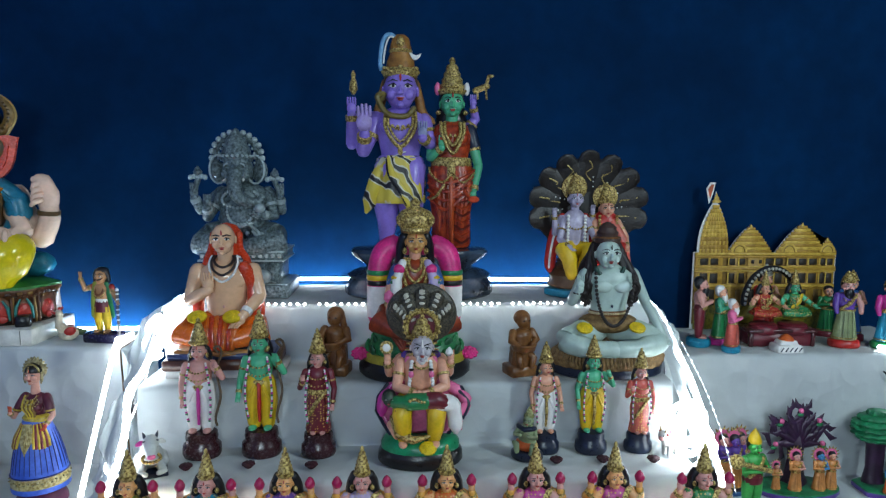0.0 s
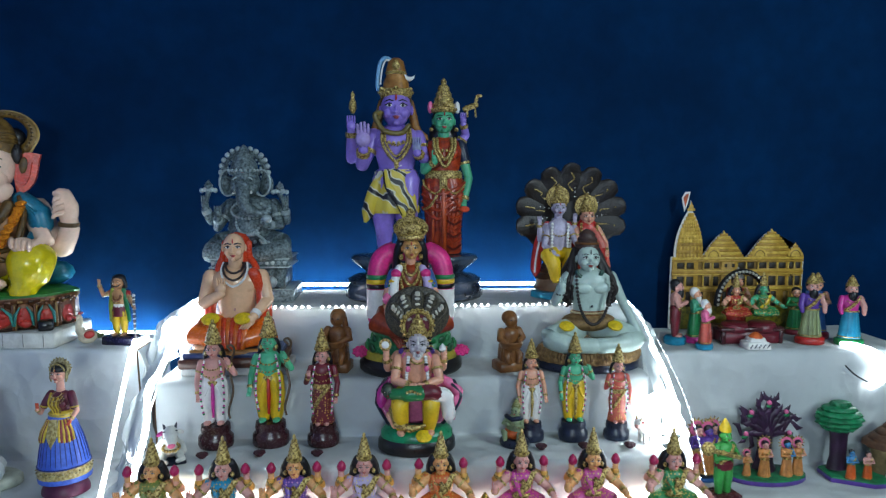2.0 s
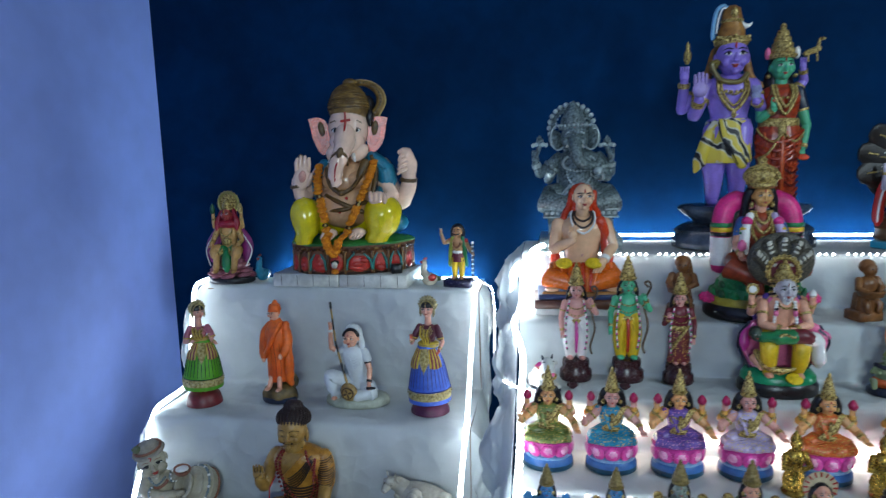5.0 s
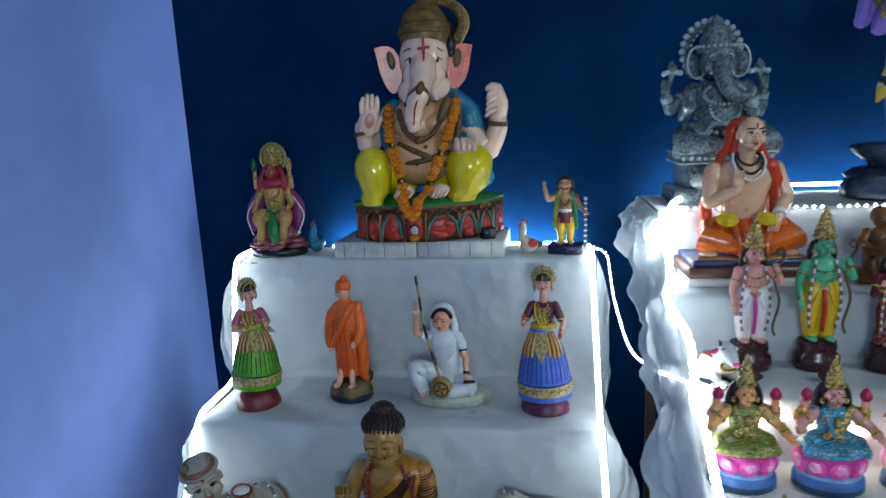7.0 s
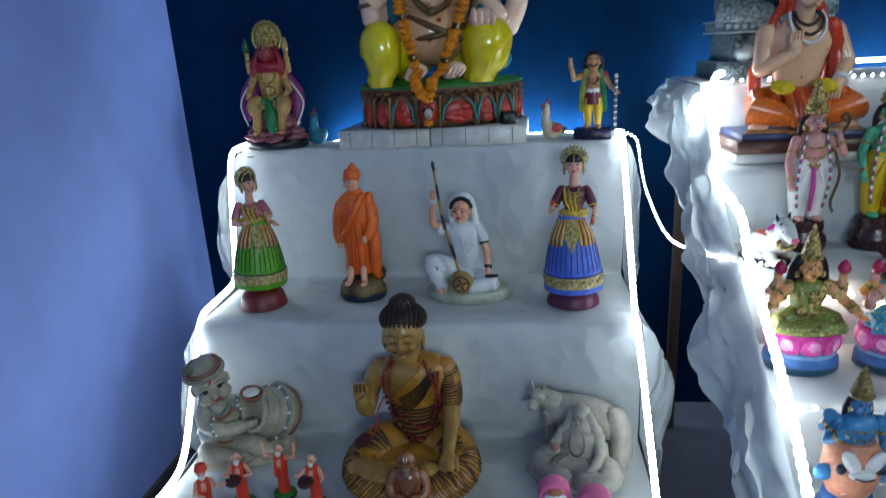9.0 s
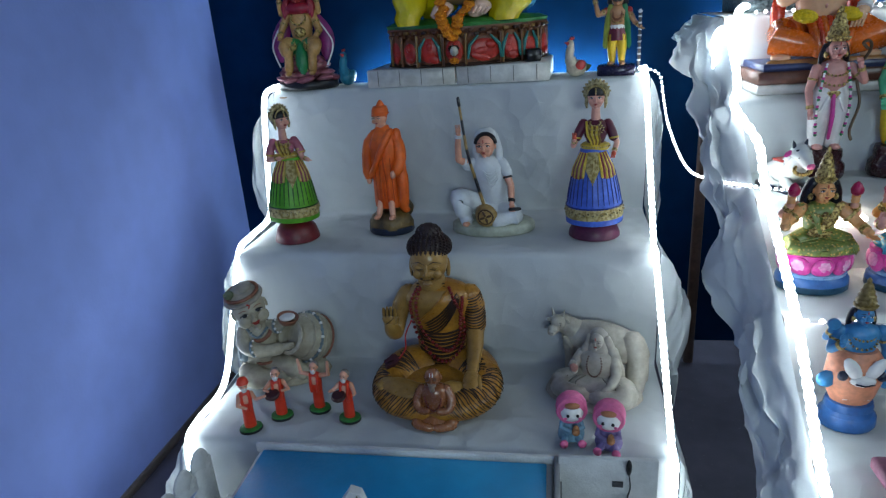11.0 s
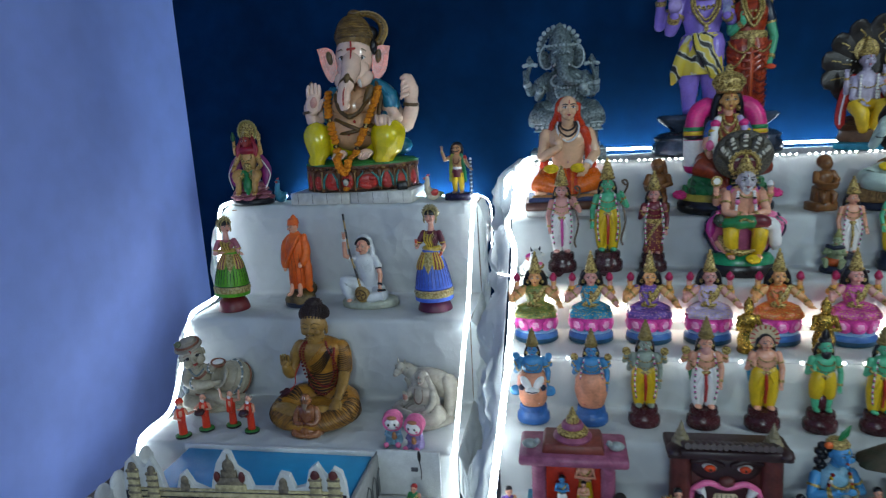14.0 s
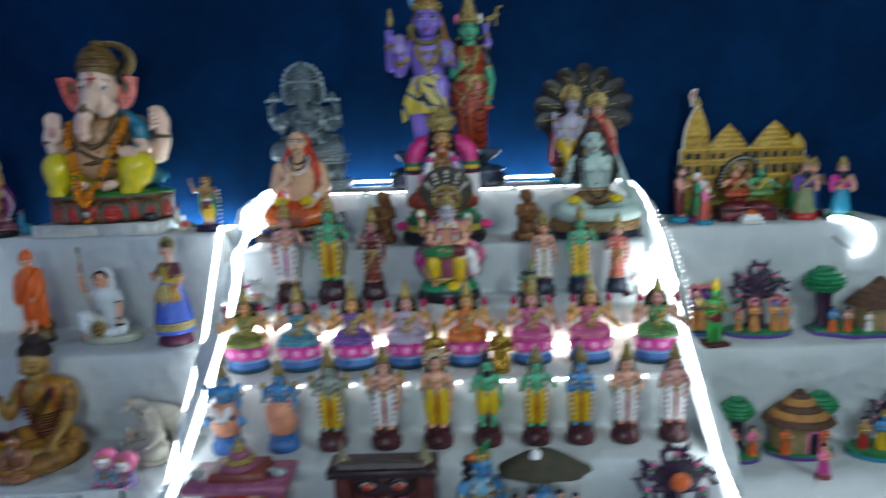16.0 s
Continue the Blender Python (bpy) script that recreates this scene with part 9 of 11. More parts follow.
# step four: eight seated goddesses
LAKS = [(-0.600, printed("olive_print", "7d8a45"), "olive green"), (-0.432, printed("teal_print", "1e87a8"), "teal blue"), (-0.260, printed("purple_print", "6a4a9c", "c98ab0"), "purple"), (-0.090, printed("lilac_print", "bba9cc", "d0b46a"), "pale lilac"), (0.100, printed("orange_print", "d0662e"), "orange brown"), (0.303, printed("magenta_print", "c23f8e"), "magenta"), (0.487, printed("deep_pink_print", "c2488a"), "deep pink"), (0.690, printed("leaf_green_print", "2c8048"), "green")]
YARM = paint("golden_skin_paint", "e0a34a", 0.35, var=0.15)
for k, (x, c, word) in enumerate(LAKS):
    seated(0.283, paint("rosy_skin_paint", "e6a184", 0.35) if k % 2 else paint("amber_skin_paint", "e4a468", 0.35), c, arm_mat=YARM if k not in (0, 7) else SKIN).thing("goddess_doll", at(x, 1.40 if k < 7 else 1.385, C4), f"four-armed seated goddess doll in {word} on a pink lotus", "doll", "eight seated goddesses")

# step five: ten standing dolls
KHAKI = paint("matt_bronze_crown", "a08a52", 0.42, 0.15, second="6a5628", scale=140, bump=0.4, hard=0.2)
BROWNB = paint("brown_base", "4a2226", 0.25)
GREYSKIN = paint("grey_skin_paint", "8f9a8c", 0.4)
PEACH = paint("salmon_fish_paint", "d98f6c", 0.45)
ten = [
    (-0.602, 0.278, dict(skin=BLUESKIN, lower=PEACH, style="fish", base=BLUE, four=BLUESKIN, flowers=False, stripe=WHITE), "blue four-armed doll rising from a fish body"),
    (-0.441, 0.278, dict(skin=BLUESKIN, lower=PEACH, style="fish", base=BLUE, four=GOLD), "blue four-armed doll rising from a turtle body"),
    (-0.298, 0.305, dict(skin=GREYSKIN, lower=YELLOW, base=BROWNB, four=GOLD), "grey boar-headed doll in yellow dhoti"),
    (-0.143, 0.313, dict(skin=SKIN, lower=WHITE, base=BROWNB, four=GOLD, beard=PINKSKIN, cape=GREEN), "lion-faced doll in white dhoti with green shawl"),
    (0.006, 0.318, dict(skin=SKIN, lower=YELLOW, base=BROWNB, cape=TEAL, head_item="halo", flowers=False), "young doll in yellow dhoti with round parasol"),
    (0.149, 0.302, dict(skin=GREENSKIN, lower=YELLOW, base=BROWNB, style="shorts", beard=BLACK, head_item="bun", flowers=False), "green bearded doll with black topknot"),
    (0.287, 0.298, dict(skin=GREENSKIN, lower=YELLOW, base=BROWNB, left="bow"), "green doll in yellow dhoti and red sash"),
    (0.412, 0.296, dict(skin=BLUESKIN, lower=YELLOW, base=BROWNB, left="pray", right="pray"), "blue doll in yellow dhoti"),
    (0.540, 0.298, dict(skin=SKIN, lower=WHITE, base=BROWNB, cape=GREEN, left="hip"), "fair doll in white dhoti and green shawl"),
    (0.675, 0.298, dict(skin=PINKSKIN, lower=WHITE, base=BROWNB, left="hip"), "rosy doll in white dhoti"),
]
for x, h, kw, word in ten:
    standing(h, crown_mat=KHAKI, wide=1.25 if kw.get("style") == "fish" else 1.06, **kw).thing("clay_doll", at(x, 1.165, C5), word + " on a dark base", "doll", "ten standing dolls")

# top step
divine_pair().thing("deity_statue", at(0.052, 2.03, C1), "tall pair of painted deity statues, violet and green, on dark pedestal", "statue")
pewter_ganesha().thing("ganesha_statue", at(-0.495, 2.085, C1), "antique pewter grey elephant-headed statue on an ornate plinth", "statue")
serpent_pair().thing("deity_statue", at(0.588, 2.03, C1), "painted seated couple under a dark many-hooded serpent", "statue")
# second step
f = Fig()
f.box((0, 0, 0.011), (0.31, 0.15, 0.022), paint("white_laminate_board", "c9c6c2", 0.4, var=0.08))
f.thing("white_board", at(-0.485, 1.822, C2), "white board under the saint statue", "board")
saint().thing("saint_statue", at(-0.494, 1.835, C2 + 0.022, 2), "glossy seated saint statue in orange robe and veil", "statue")
enthroned_lady().thing("goddess_statue", at(0.034, 1.79, C2), "crowned goddess statue on green lotus with hot pink bolster", "statue")
ascetic().thing("ascetic_statue", at(0.582, 1.785, C2), "pale blue meditating statue with black bead string on fur mat", "statue")
bearer(0.189).thing("bowl_bearer_figure", at(-0.190, 1.785, C2, -12), "brown glazed clay figure holding a bowl", "figurine", "bowl bearers")
bearer(0.182).thing("bowl_bearer_figure", at(0.330, 1.76, C2, 18), "brown glazed clay figure holding a bowl", "figurine", "bowl bearers")
# third step
lion_god().thing("lion_god_statue", at(0.046, 1.605, C3), "lion-faced deity statue under serpent hood on green and black base", "statue")
crouching_monkey().thing("monkey_doll", at(0.322, 1.60, C3, -30), "moss green crouching monkey doll in orange wrap", "doll")

# ---- left stand ----
def plinth():
    f = Fig()
    W = paint("veined_white_slab", "d6d6ce", 0.4, second="bcbcb4", scale=12)
    for k in range(2):
        f.box((-0.134 + k * 0.268, 0, 0.025), (0.264, 0.24, 0.05), W, bev=0.05)
        for j in range(4):
            f.box((-0.134 + k * 0.268 - 0.098 + j * 0.065, -0.1205, 0.025), (0.002, 0.002, 0.043), paint("slab_line", "7e7e76", 0.6))
    return f


plinth().thing("low_plinth", at(-1.378, 2.125, L1, -2.5), "white veined slab plinth under the large statue", "plinth")
f = Fig()
f.box((0, 0, 0.017), (0.042, 0.036, 0.034), paint("black_plastic", "0c0c0e", 0.3), bev=0.1)
f.thing("black_box", at(-1.165, 2.04, L1 + 0.051, 20), "small black plastic box on the white plinth", "box")
large_ganesha().thing("ganesha_statue", at(-1.358, 2.14, L1 + 0.051, 13), "large glossy elephant-headed statue in yellow with marigold garland", "statue")
rock_goddess().thing("goddess_statue", at(-1.862, 2.10, L1, 4), "painted goddess statue with gold halo on pink rocks", "statue")
staff_man().thing("staff_figure", at(-0.932, 2.055, L1, -8), "small painted figure with a raised hand and staff", "figurine")
bird(0.108, paint("turquoise_clay", "1f7f98", 0.4), paint("turquoise_clay", "1f7f98")).thing("clay_bird", at(-1.745, 2.12, L1, 70), "turquoise clay bird with red comb", "figurine")
bird(0.107, paint("cream_clay", "cbbfa6", 0.4), RED).thing("clay_bird", at(-1.05, 2.055, L1, 25), "cream clay bird with red comb and wing", "figurine")
dancer(0.400, paint("lime_skirt", "63b01a", 0.4, second="4c9412"), paint("dark_green_line", "1d4a10", 0.4), paint("rose_blouse", "b8687a", 0.4), paint("mustard_sash", "c2a548", 0.4), paint("brick_red_base", "6e1f24", 0.4), z0=0.165, dome=0.155, waist=0.60, tilt=3.0, profile_face=True).thing("dancing_doll", at(-1.836, 1.78, L2, 24), "dancing doll in bright green skirt and pink blouse", "doll", "dancing dolls")
dancer(0.424, paint("royal_blue_skirt", "4a70d4", 0.4, second="3a5cc0"), paint("dark_blue_line", "1c2f78", 0.4), paint("wine_blouse", "5c1a30", 0.4), paint("yellow_sash", "d0b23c", 0.4), paint("plum_base", "5e2440", 0.4), tilt=-1.5).thing("dancing_doll", at(-1.002, 1.79, L2, -6), "dancing doll in royal blue skirt and wine blouse", "doll", "dancing dolls")
swami().thing("monk_statue", at(-1.572, 1.846, L2, -6), "saffron-robed monk statue with turban standing on rock", "statue")
tambura_lady().thing("musician_statue", at(-1.291, 1.846, L2), "white-clad seated woman statue playing a long lute", "statue")
buddha().thing("buddha_statue", at(-1.393, 1.575, L3), "antique gold seated statue with red bead strings", "statue")
little_monk().thing("monk_figurine", at(-1.383, 1.375, L3), "small terracotta seated monk figurine with white beard", "figurine")
butter_child().thing("child_statue", at(-1.84, 1.56, L3, 20), "marble white child statue leaning on a butter pot", "statue")
saint_with_cow().thing("saint_statue", at(-1.016, 1.555, L3, -18), "white resin seated saint statue with a calf", "statue")

# ---- right stand ----
def mini(h, skin, lower, upper, base=None, hair=BLACK, halo=None, style="sari", crown_mat=None, beard=None, pray=True):
    """A small plain clay figurine."""
    f = Fig(h)
    z0 = 0.0
    if base:
        f.lathe([(0.19, 0), (0.2, 0.02), (0.195, 0.08), (0.16, 0.10)], base, sq=0.8, n=16)
        z0 = 0.09
    k = 1 - z0
    if style == "sari":
        f.lathe([(0.15, z0), (0.155, z0 + 0.03), (0.12, z0 + 0.3 * k), (0.10, z0 + 0.45 * k)], lower, sq=0.75, n=24, waves=10, amp=0.03)
    else:
        for s in (-1, 1):
            f.tube([(s * 0.05, 0, z0 + 0.46 * k), (s * 0.065, 0, z0 + 0.25 * k), (s * 0.06, 0, z0 + 0.05 * k)], [0.075, 0.065, 0.045], lower, n=9)
            f.ell((s * 0.06, -0.04, z0 + 0.02), (0.04, 0.07, 0.025), skin, n=7)
    f.lathe([(0.10, z0 + 0.42 * k), (0.10, z0 + 0.5 * k), (0.125, z0 + 0.6 * k), (0.11, z0 + 0.67 * k), (0.04, z0 + 0.71 * k)], upper, sq=0.7, n=14)
    zh = z0 + 0.79 * k
    f.tube([(0, 0, z0 + 0.68 * k), (0, 0, zh)], 0.04, skin, n=7)
    face(f, (0, -0.01, zh), 0.085, skin, hair)
    if beard:
        f.ell((0, -0.055, zh - 0.09), (0.065, 0.05, 0.09), beard, n=9)
    if crown_mat:
        crown(f, (0, 0, zh + 0.05), 0.075, 0.16, crown_mat, 3)
    else:
        f.ell((0, 0.02, zh + 0.05), (0.085, 0.08, 0.07), hair, n=9)
    if halo:
        f.lathe([(0.06, -0.01), (0.15, -0.008), (0.15, 0.008), (0.06, 0.01)], halo[0], (0, 0.06, zh + 0.03), rot=(90, 0, 0), n=18)
        for q in range(14):
            t = q * math.pi / 7
            f.lathe([(0.025, 0), (0.006, 0.07)], halo[1], (0.14 * math.cos(t), 0.06, zh + 0.03 + 0.14 * math.sin(t)), rot=(0, 90 - math.degrees(t), 0), n=5)
    for s in (-1, 1):
        f.tube([(s * 0.12, 0, z0 + 0.65 * k), (s * 0.16, -0.05, z0 + 0.52 * k), (s * (0.02 if pray else 0.15), -0.14 if pray else -0.08, z0 + (0.56 if pray else 0.42) * k)], [0.045, 0.04, 0.03], upper if s < 0 else skin, n=8)
    f.tube([(0.09, -0.05, z0 + 0.66 * k), (0, -0.1, z0 + 0.55 * k), (-0.09, -0.06, z0 + 0.46 * k)], 0.025, GOLD, n=6)
    necklace(f, (0, -0.02, z0 + 0.69 * k), 0.07, 0.10, GOLD, 0.012, n=10, depth=0.08)
    f.tube([(0.112 * math.cos(t), 0.08 * math.sin(t), z0 + 0.445 * k) for t in (2 * math.pi * q / 14 for q in range(14))], 0.012, GOLD, n=5, closed=True)
    if style == "sari":
        f.tube([(0.157 * math.cos(t), 0.118 * math.sin(t), z0 + 0.035) for t in (2 * math.pi * q / 16 for q in range(16))], 0.009, GOLD, n=5, closed=True)
        for q in range(3):
            f.tube([(-0.05 + q * 0.05, -0.085, z0 + 0.42 * k), (-0.06 + q * 0.06, -0.115, z0 + 0.05)], [0.006, 0.012], lower, n=5)
    for s in (-1, 1):
        f.ell((s * 0.145, -0.03, z0 + 0.56 * k), (0.03, 0.045, 0.014), GOLD, n=7)
    return f


# printed temple board
TS = paint("temple_stone_print", "c2963a", 0.5, second="9c7424", scale=40)
TD = paint("temple_shadow_print", "94702c", 0.5, second="6a4e18", scale=40)
TL = paint("temple_light_print", "dfb84e", 0.5, second="bd9434", scale=50)
TK = paint("temple_opening_print", "2c2110", 0.6)
temple = holder("temple_cutout", at(1.325, 2.285, R1), "printed cardboard temple cutout with golden spire and domes", "cutout")
SPIRE_X, DOMES = -0.199, ((-0.0625, 0.082, 0.090), (0.133, 0.094, 0.097), (0.233, 0.036, 0.044))


def slope(u):
    """Half width of a curved roof at height u of 1."""
    return (1 - u) ** 0.72 * 0.93 + 0.07 * (1 - u)


edge = [(-0.272, 0), (-0.272, 0.278), (-0.258, 0.278)]
edge += [(SPIRE_X - 0.054 * (1 - (k / 8) ** 2.2) - 0.006, 0.285 + 0.17 * k / 8) for k in range(9)] + [(SPIRE_X, 0.492)]
edge += [(SPIRE_X + 0.048 * (1 - (k / 8) ** 2.2) + 0.006, 0.285 + 0.17 * k / 8) for k in range(8, -1, -1)]
for cx, w, h in DOMES:
    edge += [(cx - (w + 0.004) * slope(k / 6), 0.276 + (h + 0.005) * k / 6) for k in range(7)] + [(cx, 0.276 + h + 0.012)] + [(cx + (w + 0.004) * slope(k / 6), 0.276 + (h + 0.005) * k / 6) for k in range(6, -1, -1)]
edge = edge[:-1] + [(0.272, 0.276), (0.272, 0)]
f = Fig()
f.plate(edge, WHITE, 0.004, 0.006)
f.part("board", temple, "white cardboard edge")
for k in range(12):
    u = k / 12
    f = Fig()
    w = 0.05 * (1 - u ** 2.2) + 0.003
    f.box((SPIRE_X, 0, 0.283 + u * 0.168), (2 * w, 0.006, 0.0145), TS if k in (1, 3, 8) else TL, bev=0.1)
    tier = f.part("spire_tier", temple)
    for q in range(-3, 4):
        f = Fig()
        f.box((SPIRE_X + q * w / 3.6, -0.002, 0.283 + u * 0.168), (w / 7, 0.006, 0.0135), TL if k > 3 else TS, bev=0.1)
        f.part("rib", tier)
f = Fig()
f.lathe([(0.014, 0), (0.017, 0.006), (0.009, 0.012), (0.01, 0.018), (0.004, 0.024), (0.001, 0.034)], TL, (SPIRE_X, 0, 0.452), sq=0.4, n=10)
f.part("finial", temple)
for cx, w, h in DOMES:
    n = 9 if h > 0.05 else 5
    for k in range(n):
        u = k / n
        f = Fig()
        f.box((cx, -0.0005 * (k % 2), 0.276 + h * (u + 0.5 / n)), (2 * w * slope(u), 0.006, h / n * 1.0), TL if k % 2 else TS, bev=0.2)
        f.part("dome_tier", temple)
    f = Fig()
    f.lathe([(0.008, 0), (0.005, 0.006), (0.001, 0.013)], TL, (cx, 0, 0.274 + h), sq=0.5, n=8)
    f.part("finial", temple)
    # small gable before each roof
    f = Fig()
    gx = cx - w * 0.5 if h > 0.05 else cx
    f.plate([(gx + 0.03 * math.cos(radians(a)), 0.278 + 0.034 * math.sin(radians(a))) for a in range(0, 181, 15)], TL, -0.004, 0.004)
    f.tube(arc(gx, 0.28, 0.02, 0.022, 0, 180, 9, -0.0045), 0.0016, TD, n=5)
    f.part("gable", temple)
f = Fig()
f.plate([(-0.268, 0.02), (-0.268, 0.276), (0.268, 0.276), (0.268, 0.02)], TD, 0.002, 0.003)
temple_wall = f.part("shaded_wall", temple)
for x, w in ((-0.213, 0.10), (-0.108, 0.062), (-0.032, 0.07), (0.15, 0.13), (0.245, 0.04)):
    f = Fig()
    f.box((x, 0.001, 0.15), (w, 0.006, 0.245), TS, bev=0.05)
    f.part("bay", temple_wall)
for z, h, m in ((0.272, 0.010, TL), (0.262, 0.006, TS), (0.226, 0.005, TL), (0.219, 0.009, TS), (0.211, 0.004, TL), (0.158, 0.010, TL), (0.148, 0.006, TS)):
    f = Fig()
    f.box((0, -0.001, z), (0.536, 0.008, h), m, bev=0.15)
    f.part("ledge", temple)
for z0, z1 in ((0.232, 0.257), (0.166, 0.205)):
    for x, w in ((-0.235, 0.03), (-0.196, 0.03), (-0.128, 0.022), (-0.09, 0.022), (-0.05, 0.010), (-0.02, 0.010), (0.012, 0.028), (0.05, 0.028), (0.10, 0.03), (0.14, 0.03), (0.18, 0.03), (0.218, 0.018), (0.245, 0.022)):
        f = Fig()
        f.box((x, -0.0025, (z0 + z1) / 2), (w, 0.004, (z1 - z0) * (0.9 if w > 0.015 else 0.5)), TK, bev=0.1)
        f.part("opening", temple_wall)
        if w > 0.015:
            f = Fig()
            f.lathe([(0.005, 0), (0.003, 0.004), (0.003, z1 - z0 - 0.004), (0.005, z1 - z0)], TL, (x - w / 2 - 0.003, -0.004, z0), sq=0.7, n=7)
            f.part("column", temple_wall)
for k in range(11):
    f = Fig()
    x = -0.25 + k * 0.05
    f.box((x, -0.002, 0.115), (0.020, 0.005, 0.06), TK if k % 3 else TD, bev=0.1)
    f.part("opening", temple_wall)
f = Fig()
f.box((0, -0.0035, 0.045), (0.53, 0.005, 0.085), paint("garden_print", "a08f22", 0.5, second="5c5c16", scale=90))
f.part("garden_strip", temple)
f = Fig()
f.plate([(-0.224, 0.448), (-0.236, 0.50), (-0.222, 0.523), (-0.203, 0.523), (-0.212, 0.48)], WHITE, 0.003, 0.004)
f.plate([(-0.222, 0.466), (-0.231, 0.50), (-0.219, 0.516), (-0.210, 0.516), (-0.217, 0.487)], paint("flag_orange", "c4572a", 0.5), 0.0, 0.003)
f.part("flag", temple, "small orange paper flag")
for ob in temple.children_recursive:
    ob.data.transform(Matrix.Diagonal((0.99, 1.06, 1.03, 1)))
mini(0.25, PINKSKIN, MAROON, PINKSKIN, base=TEAL, style="legs", beard=BLACK).thing("clay_figurine", at(0.988, 2.074, R1, 60), "dark-bearded clay figurine in maroon on a blue base", "figurine", "wedding party figurines")
mini(0.214, SKIN, GREEN, paint("mint_robe", "3f9a78", 0.4), base=MAGENTA, hair=WHITE, beard=WHITE).thing("clay_figurine", at(1.066, 2.090, R1, 50), "white-haired clay figurine in a green robe", "figurine", "wedding party figurines")
mini(0.185, SKIN, paint("salmon_paint", "c4574a"), PINK, base=TEAL, hair=WHITE, beard=WHITE).thing("clay_figurine", at(1.058, 1.991, R1, 55), "white-haired clay figurine in pink on a blue base", "figurine", "wedding party figurines")
bench = holder("low_bench", at(1.259, 2.085, R1), "low brown bench with a dark arch behind", "bench")
f = Fig()
f.box((0, 0, 0.052), (0.235, 0.10, 0.012), BROWNB)
f.part("seat", bench)
f = Fig()
f.box((0, 0, 0.023), (0.21, 0.085, 0.046), MAROON)
f.part("apron", bench)
for sx in (-1, 1):
    for sy in (-1, 1):
        f = Fig()
        f.box((sx * 0.106, sy * 0.04, 0.024), (0.014, 0.014, 0.048), BROWNB)
        f.part("leg", bench)
f = Fig()
f.tube(arc(0, 0.13, 0.095, 0.12, 0, 180, 18, 0.04), 0.011, BLACK, n=8)
f.beads(arc(0, 0.13, 0.095, 0.12, 0, 180, 24, 0.028), 0.006, paint("silver_dot", "b9b4a4", 0.3, 0.6), 6)
f.part("arch", bench, "black arch with silver dots")
seated(0.212, SKIN, printed("red_print", "a8281f"), base=MAROON, lotus=False, arms4=False).thing("bride_figurine", at(1.208, 2.074, R1 + 0.059 - 0.02), "seated bride figurine in red and gold", "figurine", "wedding couple")
seated(0.216, GREENSKIN, printed("green_print", "1f7a45"), second=YELLOW, base=MAROON, lotus=False, arms4=False).thing("groom_figurine", at(1.31, 2.074, R1 + 0.059 - 0.02), "seated green-skinned groom figurine with gold crown", "figurine", "wedding couple")
mini(0.255, SKIN, RED, RED, base=MAROON, crown_mat=paint("silver_dot", "b9b4a4")).thing("clay_figurine", at(1.264, 2.168, R1), "clay figurine in red with a silver headdress", "figurine", "wedding party figurines")
mini(0.195, SKIN, GREEN, GREEN, base=MAROON).thing("clay_figurine", at(1.505, 2.184, R1, -20), "clay figurine in a dark green sari", "figurine", "wedding party figurines")
mini(0.25, PINKSKIN, paint("sage_dhoti", "8f9a6c", 0.4), PURPLE, base=RED, beard=BLACK, crown_mat=GOLD, pray=False).thing("clay_figurine", at(1.473, 2.043, R1, -10), "bearded clay figurine in a purple coat on a red base", "figurine", "wedding party figurines")
mini(0.24, SKIN, BLUE, BLUE, base=MAROON, crown_mat=GOLD).thing("clay_figurine", at(1.552, 2.132, R1, -25), "clay figurine in blue with a gold crown", "figurine", "wedding party figurines")
mini(0.245, PINKSKIN, TEAL, MAGENTA, base=GREEN, beard=BLACK, crown_mat=GOLD, pray=False).thing("clay_figurine", at(1.599, 2.012, R1, -15), "bearded clay figurine in magenta on a green base", "figurine", "wedding party figurines")
f = Fig()
f.box((0, 0, 0.012), (0.085, 0.065, 0.024), WHITE, taper=0.92)
f.box((0, 0, 0.031), (0.06, 0.045, 0.014), WHITE, taper=0.85)
f.lathe([(0.024, 0), (0.02, 0.008), (0.008, 0.018), (0.001, 0.02)], ORANGE, (0, 0, 0.037), n=12)
for k in range(5):
    f.box((-0.03 + k * 0.015, -0.0325, 0.012), (0.003, 0.002, 0.016), NAVYBASE, rot=(0, 35, 0))
f.thing("fire_altar", at(1.238, 1.985, R1), "small white altar with an orange flame", "figurine")

HALO = (PINK, GOLD)
TRUNK = paint("plum_trunk", "3a1f3c", 0.4, second="241226")
LEAFY = paint("emerald_leaf", "1f8a58", 0.4, second="14603c", scale=40)


def scene_base(rx, ry, top_mat, rim, label, m, name="clay_scene", sides=26):
    top = holder(name, m, label, "clay scene", "clay village scenes")
    f = Fig()
    f.lathe([(rx, 0), (rx * 1.02, 0.004), (rx * 1.01, 0.013)], rim, sq=ry / rx, n=sides)
    f.lathe([(rx * 1.01, 0.012), (rx, 0.017), (rx * 0.7, 0.02)], top_mat, sq=ry / rx, n=sides)
    f.part("base", top)
    return top


def child(f, name, top, x, y, z, turn=0.0, label=""):
    ob = f.part(name, top, label)
    ob.matrix_basis = pose(x, y, z, 0, 0, turn)
    return ob


